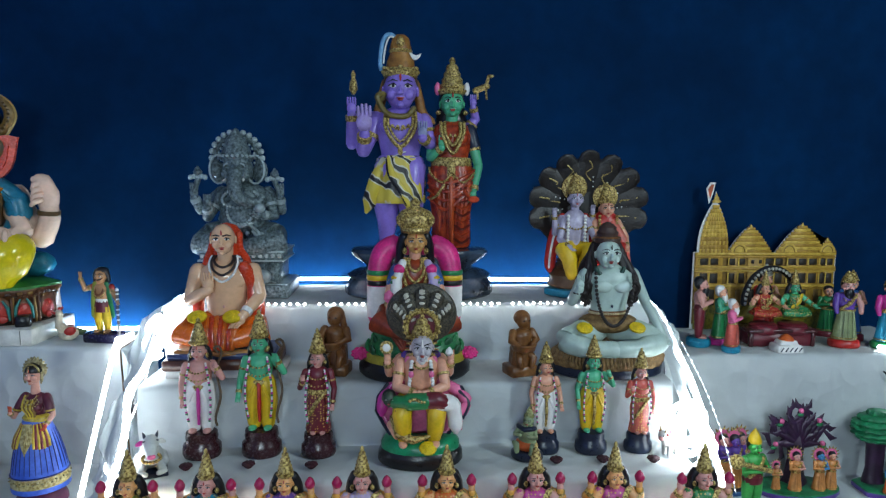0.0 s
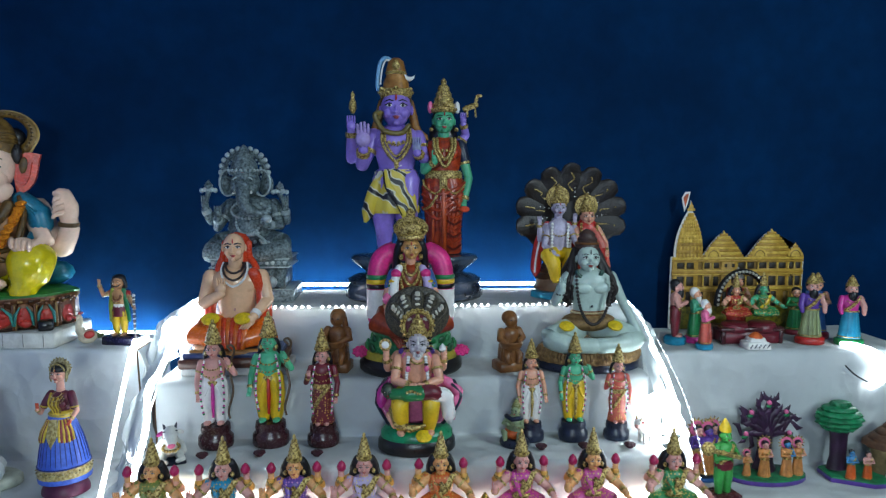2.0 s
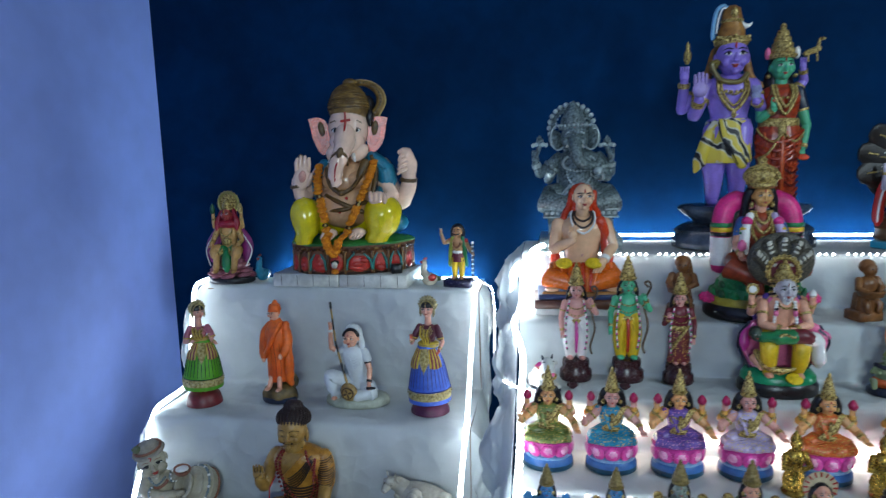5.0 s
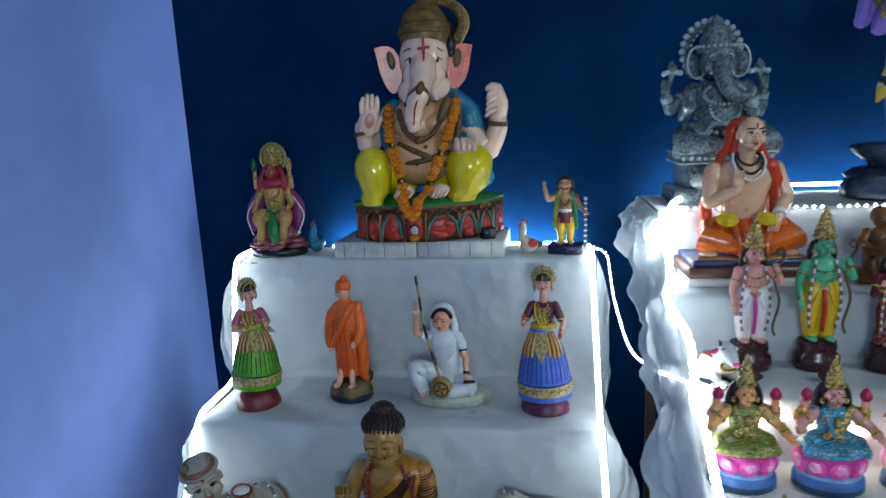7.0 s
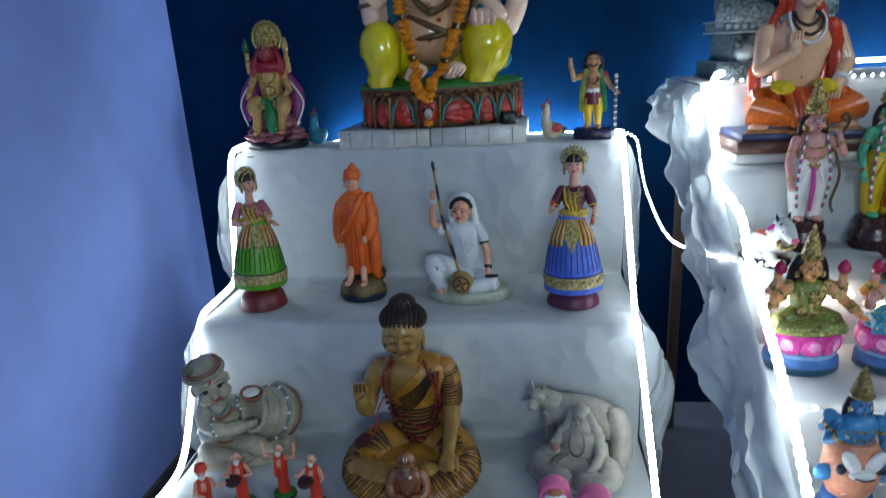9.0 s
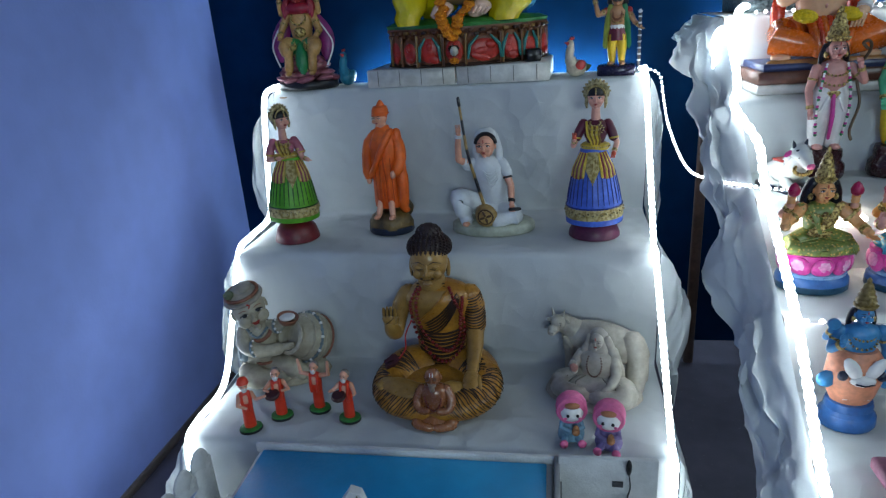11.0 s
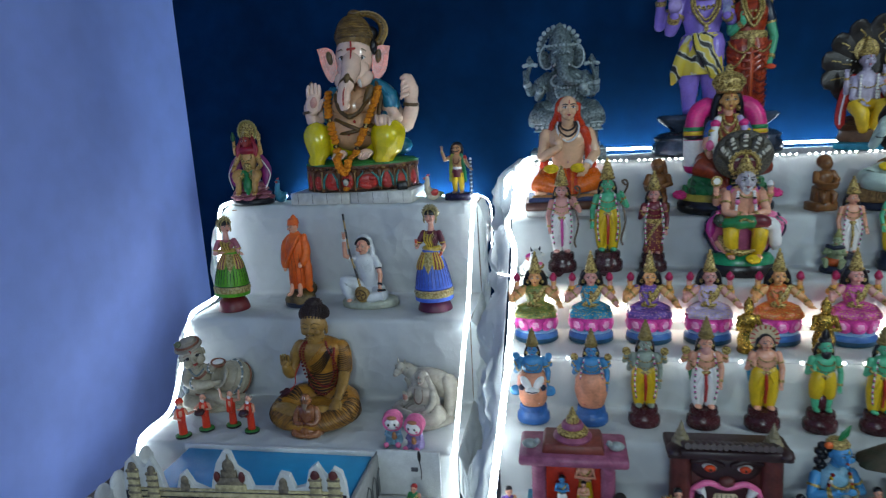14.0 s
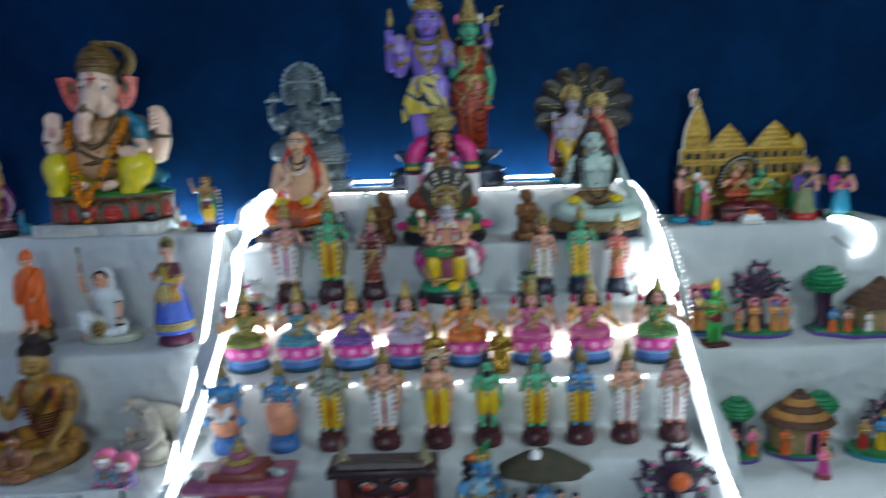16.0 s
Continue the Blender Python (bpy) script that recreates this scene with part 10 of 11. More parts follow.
def flower_tree(h):
    f = Fig(h)
    f.lathe([(0.16, 0), (0.12, 0.08), (0.085, 0.3), (0.10, 0.5), (0.06, 0.6)], TRUNK, n=12, waves=4, amp=0.12)
    rnd = random.Random(2)
    for k in range(9):
        a = radians(-12 + 204 * k / 8)
        x, z = 0.27 * math.cos(a), 0.55 + 0.33 * math.sin(a)
        f.tube([(0, 0, 0.48), (x * 0.5, 0.0, 0.5 + (z - 0.5) * 0.6), (x, -0.03, z)], [0.075, 0.06, 0.015], TRUNK, n=7)
        for q in range(4):
            b = a + rnd.uniform(-0.6, 0.6)
            r = 0.16 + q * 0.06
            f.tube([(r * math.cos(a), -0.03, 0.55 + r * math.sin(a)), ((r + 0.06) * math.cos(b), -0.05, 0.55 + (r + 0.08) * math.sin(b)), ((r + 0.13) * math.cos(b), -0.04, 0.55 + (r + 0.16) * math.sin(b))], [0.02, 0.034, 0.004], TRUNK, n=6, flat=0.4)
        if k % 2 == 0:
            f.ell((x * 1.08, -0.06, z + 0.02), 0.032, PINK, n=7)
            f.ell((x * 1.14, -0.05, z - 0.03), (0.045, 0.02, 0.025), GREEN, n=7)
    return f


def slab_tree(h):
    f = Fig(h)
    f.lathe([(0.15, 0), (0.11, 0.2), (0.12, 0.5), (0.16, 0.62)], TRUNK, n=12, sq=0.7)
    rnd = random.Random(4)
    for k in range(6):
        w = (0.22, 0.29, 0.31, 0.29, 0.23, 0.14)[k]
        f.lathe([(w * 0.9, 0), (w, 0.03), (w * 0.86, 0.065), (w * 0.5, 0.075)], LEAFY, (rnd.uniform(-0.02, 0.02), 0, 0.58 + k * 0.066), sq=0.75, n=26, waves=13, amp=0.07)
    return f


def hut(h, striped_roof=False):
    f = Fig(h)
    W = paint("mud_wall", "8f7a52", 0.6)
    f.lathe([(0.42, 0), (0.42, 0.5)], W, sq=0.7, n=20)
    for k in range(5):
        w = 0.56 - k * 0.1
        f.lathe([(w, 0), (w * 0.99, 0.03), (w - 0.09, 0.1)], paint("thatch_dark", "5c3a22", 0.7, second="3d2414", scale=60) if k % 2 == 0 or not striped_roof else paint("thatch_ochre", "a8743a", 0.7), (0, 0, 0.46 + k * 0.095), sq=0.72, n=26, waves=13, amp=0.025)
    f.ell((0, 0, 0.93), (0.1, 0.08, 0.05), paint("thatch_dark", "5c3a22"), n=10)
    f.box((0.1, -0.285, 0.2), (0.2, 0.03, 0.4), PINK)
    f.box((0.1, -0.295, 0.19), (0.14, 0.03, 0.34), BLACK)
    return f


s1 = scene_base(0.12, 0.065, LEAFY, PURPLE, "painted clay scene of four haloed figures under a plum tree", at(1.225, 1.858, R2))
child(flower_tree(0.245), "tree", s1, 0.005, 0.025, 0.015, 0, "plum coloured tree with pink flowers")
for k, (x, y, h, sk) in enumerate(((-0.075, -0.02, 0.085, SKIN), (-0.025, -0.03, 0.125, PINKSKIN), (0.045, -0.03, 0.125, BLUESKIN), (0.085, -0.022, 0.12, SKIN))):
    child(mini(h, sk, paint("apricot_robe", "d08a4c", 0.4), paint("apricot_robe", "d08a4c"), halo=HALO), "figurine", s1, x, y, 0.018)
s2 = scene_base(0.155, 0.085, LEAFY, PURPLE, "painted clay scene with a tree, figures and a thatched hut", at(1.575, 1.84, R2, -4), sides=7)
child(slab_tree(0.225), "tree", s2, -0.09, 0.02, 0.015, 0, "rounded layered green tree")
child(hut(0.19), "hut", s2, 0.085, 0.0, 0.015, 0, "thatched mud hut with pink door")
for x, sk, c, h in ((-0.09, BLUESKIN, ORANGE, 0.10), (-0.04, PINKSKIN, ORANGE, 0.095), (0.03, SKIN, WHITE, 0.085)):
    child(mini(h, sk, c, c if c is WHITE else sk), "figurine", s2, x, -0.05, 0.018)
s3 = scene_base(0.05, 0.04, NAVYBASE, BLUE, "painted clay group of haloed figures on a blue base", at(1.02, 1.875, R2, 10))
for x, y in ((-0.028, 0.0), (0.0, -0.012), (0.028, 0.0)):
    child(mini(0.17, PURPLE if x == 0 else PINKSKIN, paint("apricot_robe", "d08a4c"), PURPLE, halo=(PINK, GOLD)), "figurine", s3, x, y, 0.016)
g = mini(0.25, paint("leaf_green_skin", "3fa04a", 0.35), paint("leaf_green_skin", "3fa04a"), paint("leaf_green_skin", "3fa04a"), style="legs")
g.box((0, 0, 0.02), (0.36, 0.3, 0.05), BROWNB)
g.lathe([(0.075, 0), (0.08, 0.02), (0.05, 0.1), (0.005, 0.17)], YELLOW, (0, 0, 0.84), n=12)
g.lathe([(0.12, 0.36), (0.13, 0.42), (0.11, 0.48)], MAROON, sq=0.75, n=16)
g.tube([(-0.3, -0.14, 0.68), (0.1, -0.16, 0.55)], 0.03, GOLD, n=7)
g.ell((-0.34, -0.13, 0.70), (0.085, 0.08, 0.085), GOLD, n=12)
g.thing("monkey_god_doll", at(1.015, 1.745, R2, 12), "bright green monkey-faced doll with a golden mace", "doll")

for top in (s1, s2, s3):
    top.scale = (1.08, 1.08, 1.08)
s4 = scene_base(0.075, 0.06, LEAFY, PURPLE, "painted clay scene of an orange figure under a green tree", at(1.04, 1.560, R3))
child(slab_tree(0.20), "tree", s4, 0.0, 0.02, 0.015)
for x in (-0.035, 0.035):
    child(mini(0.12, SKIN, ORANGE, PINK), "figurine", s4, x, -0.03, 0.018)
s5 = scene_base(0.115, 0.07, LEAFY, PURPLE, "painted clay scene of a thatched hut with orange figures", at(1.26, 1.580, R3))
child(hut(0.22, True), "hut", s5, 0.0, 0.01, 0.015)
child(slab_tree(0.20), "tree", s5, 0.085, 0.03, 0.015)
for x in (-0.07, 0.06):
    child(mini(0.12, SKIN, ORANGE, ORANGE), "figurine", s5, x, -0.045, 0.018)
s6 = scene_base(0.11, 0.075, LEAFY, TEAL, "painted clay scene of seated figures on a teal base", at(1.53, 1.560, R3))
for k, x in enumerate((-0.06, 0.0, 0.06)):
    child(mini(0.13 + 0.02 * (k == 1), (SKIN, BLUESKIN, PINKSKIN)[k], (RED, YELLOW, MAROON)[k], (GOLD, BLUESKIN, WHITE)[k], crown_mat=GOLD if k == 1 else None), "figurine", s6, x, -0.01 * k, 0.018)
child(flower_tree(0.2), "tree", s6, 0.05, 0.04, 0.015)
mini(0.13, SKIN, MAGENTA, PINK, base=MAROON).thing("clay_figurine", at(1.25, 1.405, R3), "clay figurine in magenta at the step edge", "figurine")
rope([(0.84, 1.25, 0.02), (0.95, 1.26, 0.03), (1.2, 1.255, 0.03), (1.6, 1.26, 0.03)], "white LED rope light along the foot of the stand")
f = Fig()
f.tube(bezier([(0, 0, 0), (0.03, -0.01, -0.03), (0.075, -0.012, -0.055)], 6), 0.0028, BLACK, n=6)
f.thing("black_cable", at(1.53, 1.925, 0.92), "short black cable end on the cloth", "cable")

# ---- sixth step of the middle stand ----
MB = paint("mauve_paint", "a8607c", 0.45, second="86445f", scale=30)
RB2 = paint("red_brown_paint", "6e3630", 0.45, second="4c2220", scale=30)
pav = holder("clay_pavilion", at(-0.495, 0.950, C6), "mauve clay pavilion with tiered roof and red niche", "clay pavilion")
f = Fig()
f.box((0, 0, 0.012), (0.235, 0.12, 0.024), PURPLE)
f.box((0, 0, 0.031), (0.235, 0.12, 0.016), TEAL)
f.part("base", pav, "teal and purple base slab")
f = Fig()
f.box((0, 0.035, 0.11), (0.19, 0.03, 0.15), paint("vermilion_niche", "c2331c", 0.45))
f.part("back_wall", pav, "vermilion back wall")
for sx in (-1, 1):
    f = Fig()
    f.lathe([(0.024, 0), (0.026, 0.012), (0.018, 0.02)] + [(0.0165 + 0.0025 * (k % 2), 0.025 + k * 0.006) for k in range(16)] + [(0.024, 0.13), (0.026, 0.145)], MB, n=14)
    child(f, "pillar", pav, sx * 0.085, -0.012, 0.038)
f = Fig()
f.box((0, 0, 0.193), (0.262, 0.14, 0.022), MB, bev=0.2)
f.part("roof_slab", pav)
f = Fig()
f.box((0, 0.005, 0.214), (0.15, 0.10, 0.022), paint("rust_roof", "7a3a30", 0.5), taper=0.93)
f.part("upper_slab", pav, "rust brown upper slab")
for k in range(4):
    r = (0.046, 0.038, 0.027, 0.016)[k]
    f = Fig()
    f.lathe([(r, 0), (r * 1.05, 0.006), (r * 0.85, 0.014)], MB if k % 2 == 0 else GOLD, (0, 0.005, 0.224 + k * 0.014), n=18)
    f.part("dome_tier", pav)
f = Fig()
f.lathe([(0.012, 0), (0.008, 0.012), (0.002, 0.028)], GOLD, (0, 0.005, 0.278), n=10)
f.part("finial", pav)
for sx in (-1, 1):
    f = Fig()
    f.ell((0, 0, 0.012), (0.02, 0.013, 0.012), paint("pewter_calf", "9aa39f", 0.4), n=10)
    f.ell((sx * -0.018, -0.006, 0.022), (0.008, 0.008, 0.008), paint("pewter_calf", "9aa39f"), n=8)
    child(f, "calf_ornament", pav, sx * 0.105, -0.02, 0.204)
for x, h, sk, c in ((-0.028, 0.10, BLUESKIN, WHITE), (0.025, 0.085, SKIN, paint("cream_paint", "cdb994")), (0.03, 0.14, SKIN, YELLOW)):
    child(mini(h, sk, c, sk, halo=HALO if h > 0.12 else None), "figurine", pav, x, -0.02 if h < 0.13 else 0.012, 0.04)
f = Fig()
for k in range(5):
    f.lathe([(0.013, 0), (0.016, 0.005), (0.012, 0.012)], BLACK if k % 2 == 0 else WHITE, (0, 0, k * 0.0125), n=12)
child(f, "lamp_post", pav, 0.112, -0.045, 0.038)
mini(0.115, SKIN, GREEN, PURPLE).thing("clay_figurine", at(-0.655, 0.910, C6, 15), "clay figurine in purple and green", "figurine")
seated(0.085, SKIN, YELLOW, second=ORANGE, base=MAROON, lotus=False, arms4=False).thing("clay_figurine", at(-0.46, 0.865, C6), "small seated clay figurine in yellow", "figurine")

gate = holder("demon_mouth_gate", at(-0.13, 0.960, C6), "red-brown clay gate shaped as a demon face", "clay gate")
f = Fig()
f.box((0, 0.03, 0.10), (0.245, 0.05, 0.20), RB2)
f.part("wall", gate)
for sx in (-1, 1):
    f = Fig()
    f.lathe([(0.03, 0), (0.028, 0.02), (0.025, 0.18), (0.03, 0.195)], RB2, n=14, waves=5, amp=0.05)
    child(f, "pillar", gate, sx * 0.105, 0.005, 0.0)
f = Fig()
f.box((0, 0.01, 0.205), (0.28, 0.095, 0.022), paint("charred_paint", "3a2628", 0.45))
for k in range(15):
    f.lathe([(0.009, 0), (0.0095, 0.03), (0.008, 0.05)], paint("charred_paint", "3a2628"), (-0.10 + k * 0.0143, -0.01, 0.222), rot=(70, 0, 0), n=8)
for sx in (-1, 1):
    f.ell((sx * 0.125, -0.02, 0.208), (0.02, 0.03, 0.014), paint("charred_paint", "3a2628"), n=9)
f.part("cornice", gate)
for sx in (-1, 1):
    f = Fig()
    for k in range(4):
        r = 0.022 - k * 0.005
        f.lathe([(r, 0), (r * 1.03, 0.006), (r * 0.85, 0.012)], paint("bone_gilt", "8f8468", 0.4), (0, 0, k * 0.011), n=12)
    f.lathe([(0.006, 0), (0.001, 0.016)], paint("bone_gilt", "8f8468"), (0, 0, 0.044), n=8)
    child(f, "finial", gate, sx * 0.105, 0.005, 0.215)
f = Fig()
f.ell((0, 0.008, 0.155), (0.085, 0.02, 0.045), paint("charred_paint", "3a2628"), n=16)
f.ell((0, -0.012, 0.125), (0.02, 0.014, 0.014), RB2, n=10)
for sx in (-1, 1):
    f.ell((sx * 0.04, -0.008, 0.16), (0.018, 0.012, 0.009), WHITE, rot=(0, sx * -8, 0), n=12)
    f.ell((sx * 0.04, -0.016, 0.16), (0.014, 0.008, 0.009), paint("ember_eye", "e0481a", 0.3), n=10)
    f.ell((sx * 0.04, -0.022, 0.16), (0.004, 0.004, 0.004), BLACK, n=6)
    f.tube([(sx * 0.012, -0.012, 0.168), (sx * 0.04, -0.016, 0.183), (sx * 0.078, -0.006, 0.172)], 0.007, paint("charred_paint", "3a2628"), n=7)
f.part("mask", gate, "dark mask with ember orange eyes")
f = Fig()
f.ell((0, 0.006, 0.075), (0.075, 0.012, 0.05), paint("mouth_maroon", "3a0e14", 0.5), n=18)
f.tube(bezier([(-0.08, -0.002, 0.03), (-0.078, -0.006, 0.09), (-0.045, -0.01, 0.118), (0, -0.012, 0.108), (0.045, -0.01, 0.118), (0.078, -0.006, 0.09), (0.08, -0.002, 0.03)], 5), 0.008, PINK, n=8)
f.tube(bezier([(-0.085, -0.012, 0.026), (-0.04, -0.02, 0.018), (0, -0.022, 0.026), (0.04, -0.02, 0.018), (0.085, -0.012, 0.026)], 5), 0.011, PINK, n=8)
for k in range(5):
    f.tube([(-0.02 + k * 0.01, -0.0125, 0.088), (-0.028 + k * 0.014, -0.0125, 0.03)], 0.0011, BLACK, n=5)
for sx in (-1, 1):
    f.lathe([(0.012, 0), (0.008, -0.02), (0.001, -0.045)], WHITE, (sx * 0.062, -0.012, 0.105), rot=(0, sx * 25, 0), n=9)
f.box((0, -0.004, 0.058), (0.074, 0.016, 0.062), paint("cream_paint", "cdb994"), taper=0.72, bev=0.25)
f.part("mouth", gate, "open mouth with pink lips and teeth")
mini(0.13, SKIN, WHITE, SKIN, style="legs").thing("clay_figurine", at(-0.20, 0.895, C6, 10), "pale clay figurine with raised arms", "figurine")
for x in (-0.245, 0.03):
    mini(0.125, SKIN, TEAL, TEAL).thing("clay_figurine", at(x, 0.925, C6), "clay figurine in a turquoise coat", "figurine", "turquoise guards")
mini(0.12, SKIN, LILAC, MAGENTA, halo=(ORANGE, GOLD)).thing("clay_figurine", at(-0.275, 0.875, C6), "clay figurine with a round sun halo", "figurine")

f = Fig(0.255 / 100)
f.lathe([(20, 0), (21, 2), (20, 8), (16, 10)], NAVYBASE, sq=0.8, n=20)
f.lathe([(14, 8), (13, 25), (11, 36), (16, 50), (17, 56), (10, 64), (4, 67)], paint("pale_sky_paint", "7aa8bd", 0.35), sq=0.7, n=18)
for s in (-1, 1):
    arm(f, [(s * 17, 0, 56), (s * 24, -6, 40), (s * 9, -16, 46)], 4.6, BLUESKIN)
    garland(f, 0, 11, 62, 22, -11, 2.0, (RED, YELLOW, WHITE))
necklace(f, (0, -5, 63), 9, 14, GOLD, 1.4, n=18, depth=9)
f.tube([(0, 0, 63), (2, -1, 70)], 5, BLUESKIN, n=9)
face(f, (3, -3, 78), 11, BLUESKIN, BLACK, look_x=0.2, tilak=YELLOW)
for k in range(7):
    f.ell((-10 - (k % 2) * 3, 3, 84 - k * 5), (5, 5, 4), BLACK, n=8)
f.lathe([(10, 0), (10.4, 3), (8, 6)], GOLD, (2, 0, 85), n=16)
f.tube([(2, -2, 90), (6, -3, 98), (11, -3, 106)], [2, 4.4, 0.6], GREEN, n=8, flat=0.4)
f.ell((-9, -4, 88), (4, 3, 3.4), ORANGE, n=8)
f.thing("blue_god_statue", at(0.115, 0.975, C6, 12), "blue-skinned statue with black curls and leaf plume", "statue")

hill = holder("mountain_scene", at(0.28, 0.975, C6), "brown clay mountain scene held over small figures", "clay scene")
f = Fig()
f.lathe([(0.12, 0), (0.115, 0.012), (0.085, 0.03), (0.05, 0.05), (0.02, 0.062), (0.004, 0.066)], paint("moss_rock", "4a3a28", 0.7, second="2e3420", scale=30, bump=0.6), (0, 0.0, 0.175), sq=0.5, n=24, waves=7, amp=0.06)
f.part("mountain", hill)
f = Fig()
f.lathe([(0.11, 0), (0.115, 0.004), (0.11, 0.016)], LEAFY, sq=0.5, n=22)
f.part("base", hill)
for k, x in enumerate((-0.075, -0.035, 0.0, 0.04, 0.08)):
    child(mini((0.12, 0.13, 0.165, 0.13, 0.12)[k], (SKIN, PINKSKIN, BLUESKIN, SKIN, PINKSKIN)[k], (YELLOW, RED, YELLOW, ORANGE, MAROON)[k], (SKIN, GREEN, BLUESKIN, YELLOW, SKIN)[k], crown_mat=GOLD if k == 2 else None, pray=k != 2), "figurine", hill, x, -0.02, 0.015)
f = Fig()
f.lathe([(0.018, 0), (0.014, 0.012), (0.006, 0.02), (0.001, 0.026)], WHITE, n=12)
child(f, "white_peak", hill, -0.02, -0.012, 0.222)

tree6 = holder("lamp_tree", at(0.615, 0.975, C6), "dark clay tree with pink blossoms and orange medallion", "clay tree")
child(flower_tree(0.245), "tree", tree6, 0, 0, 0)
f = Fig()
f.ell((0, 0, 0), (0.026, 0.012, 0.026), ORANGE, n=12)
child(f, "medallion", tree6, 0.005, -0.035, 0.155)
f = Fig()
f.lathe([(0.05, 0), (0.052, 0.006), (0.045, 0.02)], PURPLE, n=16)
f.part("base", tree6)

# ---- small things between the figures ----
def toy_cow(h, saddle):
    f = Fig(h / 100)
    W = paint("toy_white", "cfcac2", 0.35)
    f.ell((0, 0, 46), (42, 22, 24), W, n=16)
    f.tube([(-30, -2, 52), (-44, -6, 68)], [17, 14], W, n=11)
    f.ell((-50, -8, 74), (16, 14, 14), W, n=12)
    f.ell((-60, -12, 67), (9, 9, 8), paint("toy_muzzle", "c98f86", 0.4), n=9)
    for x in (-24, 22):
        for y in (-12, 12):
            f.tube([(x, y, 34), (x, y, 4)], [9, 7], W, n=8)
    f.ell((6, 0, 58), (22, 23, 15), saddle, n=12)
    for s in (-1, 1):
        f.lathe([(3.4, 0), (2, 8), (0.4, 15)], GOLD, (-48, -6 + s * 9, 84), rot=(s * -20, 0, 0), n=7)
        f.ell((-58, -10 + s * 9, 76), 2.2, BLACK, n=6)
        f.ell((-44, -6 + s * 15, 78), (4, 7, 4), RED, n=7)
    f.tube(bezier([(-38, -16, 52), (-40, -4, 46), (-38, 12, 52)], 4), 3, GOLD, n=6)
    return f




def seated_bull(h):
    """A white clay bull lying down, head up, with garland and red mark."""
    f = Fig(h)
    w = paint("white_glazed_clay", "d6d8d2", 0.3, var=0.1)
    f.box((0, 0.12, 0.05), (0.72, 1.0, 0.1), NAVYBASE)
    f.ell((0, 0.2, 0.34), (0.3, 0.46, 0.27), w, n=16)
    f.ell((0, 0.05, 0.56), (0.16, 0.2, 0.14), w, n=10)
    f.tube([(0, -0.1, 0.42), (0, -0.22, 0.62), (0, -0.26, 0.74)], [0.24, 0.19, 0.16], w, n=12)
    f.tube([(0, -0.2, 0.84), (0, -0.34, 0.74), (0, -0.48, 0.62)], [0.19, 0.17, 0.11], w, n=12)
    f.ell((0, -0.55, 0.60), (0.1, 0.06, 0.07), PINK, n=8)
    f.ell((0, -0.37, 0.86), (0.05, 0.03, 0.05), RED, n=8)
    f.tube([(-0.16, -0.3, 0.90), (0, -0.33, 0.93), (0.16, -0.3, 0.90)], 0.018, NAVYBASE, n=5)
    for s in (-1, 1):
        f.ell((s * 0.13, -0.37, 0.76), (0.035, 0.03, 0.03), BLACK, n=6)
        f.lathe([(0.045, 0), (0.035, 0.08), (0.008, 0.16)], NAVYBASE, (s * 0.12, -0.18, 0.94), rot=(0, s * 18, 0), n=8)
        f.ell((s * 0.24, -0.16, 0.82), (0.11, 0.03, 0.06), MAGENTA if s < 0 else w, rot=(0, s * 25, 0), n=8)
        f.tube([(s * 0.2, -0.12, 0.2), (s * 0.26, -0.36, 0.14), (s * 0.14, -0.44, 0.14)], [0.12, 0.09, 0.06], w, n=9)
        f.tube([(s * 0.24, 0.36, 0.24), (s * 0.32, 0.2, 0.14), (s * 0.26, 0.02, 0.13)], [0.16, 0.1, 0.06], w, n=9)
    necklace(f, (0, -0.28, 0.6), 0.2, 0.2, GOLD, 0.045, n=14, depth=0.12)
    f.box((0, 0.22, 0.6), (0.36, 0.34, 0.04), RED, bev=0.3)
    return f


seated_bull(0.10).thing("bull_figurine", at(-0.61, 1.555, C3, 22), "white clay bull figurine lying down with gold garland", "figurine")
toy_cow(0.085, PINK).thing("toy_cow", at(0.71, 1.60, C3, 20), "white toy cow with a pink saddle", "toy")
ROSE = paint("dried_rose", "4a0f20", 0.6, second="2c0814", scale=60, bump=0.5)
for x, y in ((-0.53, 1.56), (-0.38, 1.565), (-0.225, 1.555), (0.39, 1.56), (0.51, 1.56), (0.64, 1.555)):
    f = Fig()
    rosette(f, (0, 0, 0.012), 0.019, ROSE, 9, facing=-90)
    f.ell((0, 0, 0.009), (0.012, 0.012, 0.009), ROSE, n=8)
    f.thing("dried_rose", at(x, y, C3), "dark red dried rose on white cloth", "flower", "dried roses")
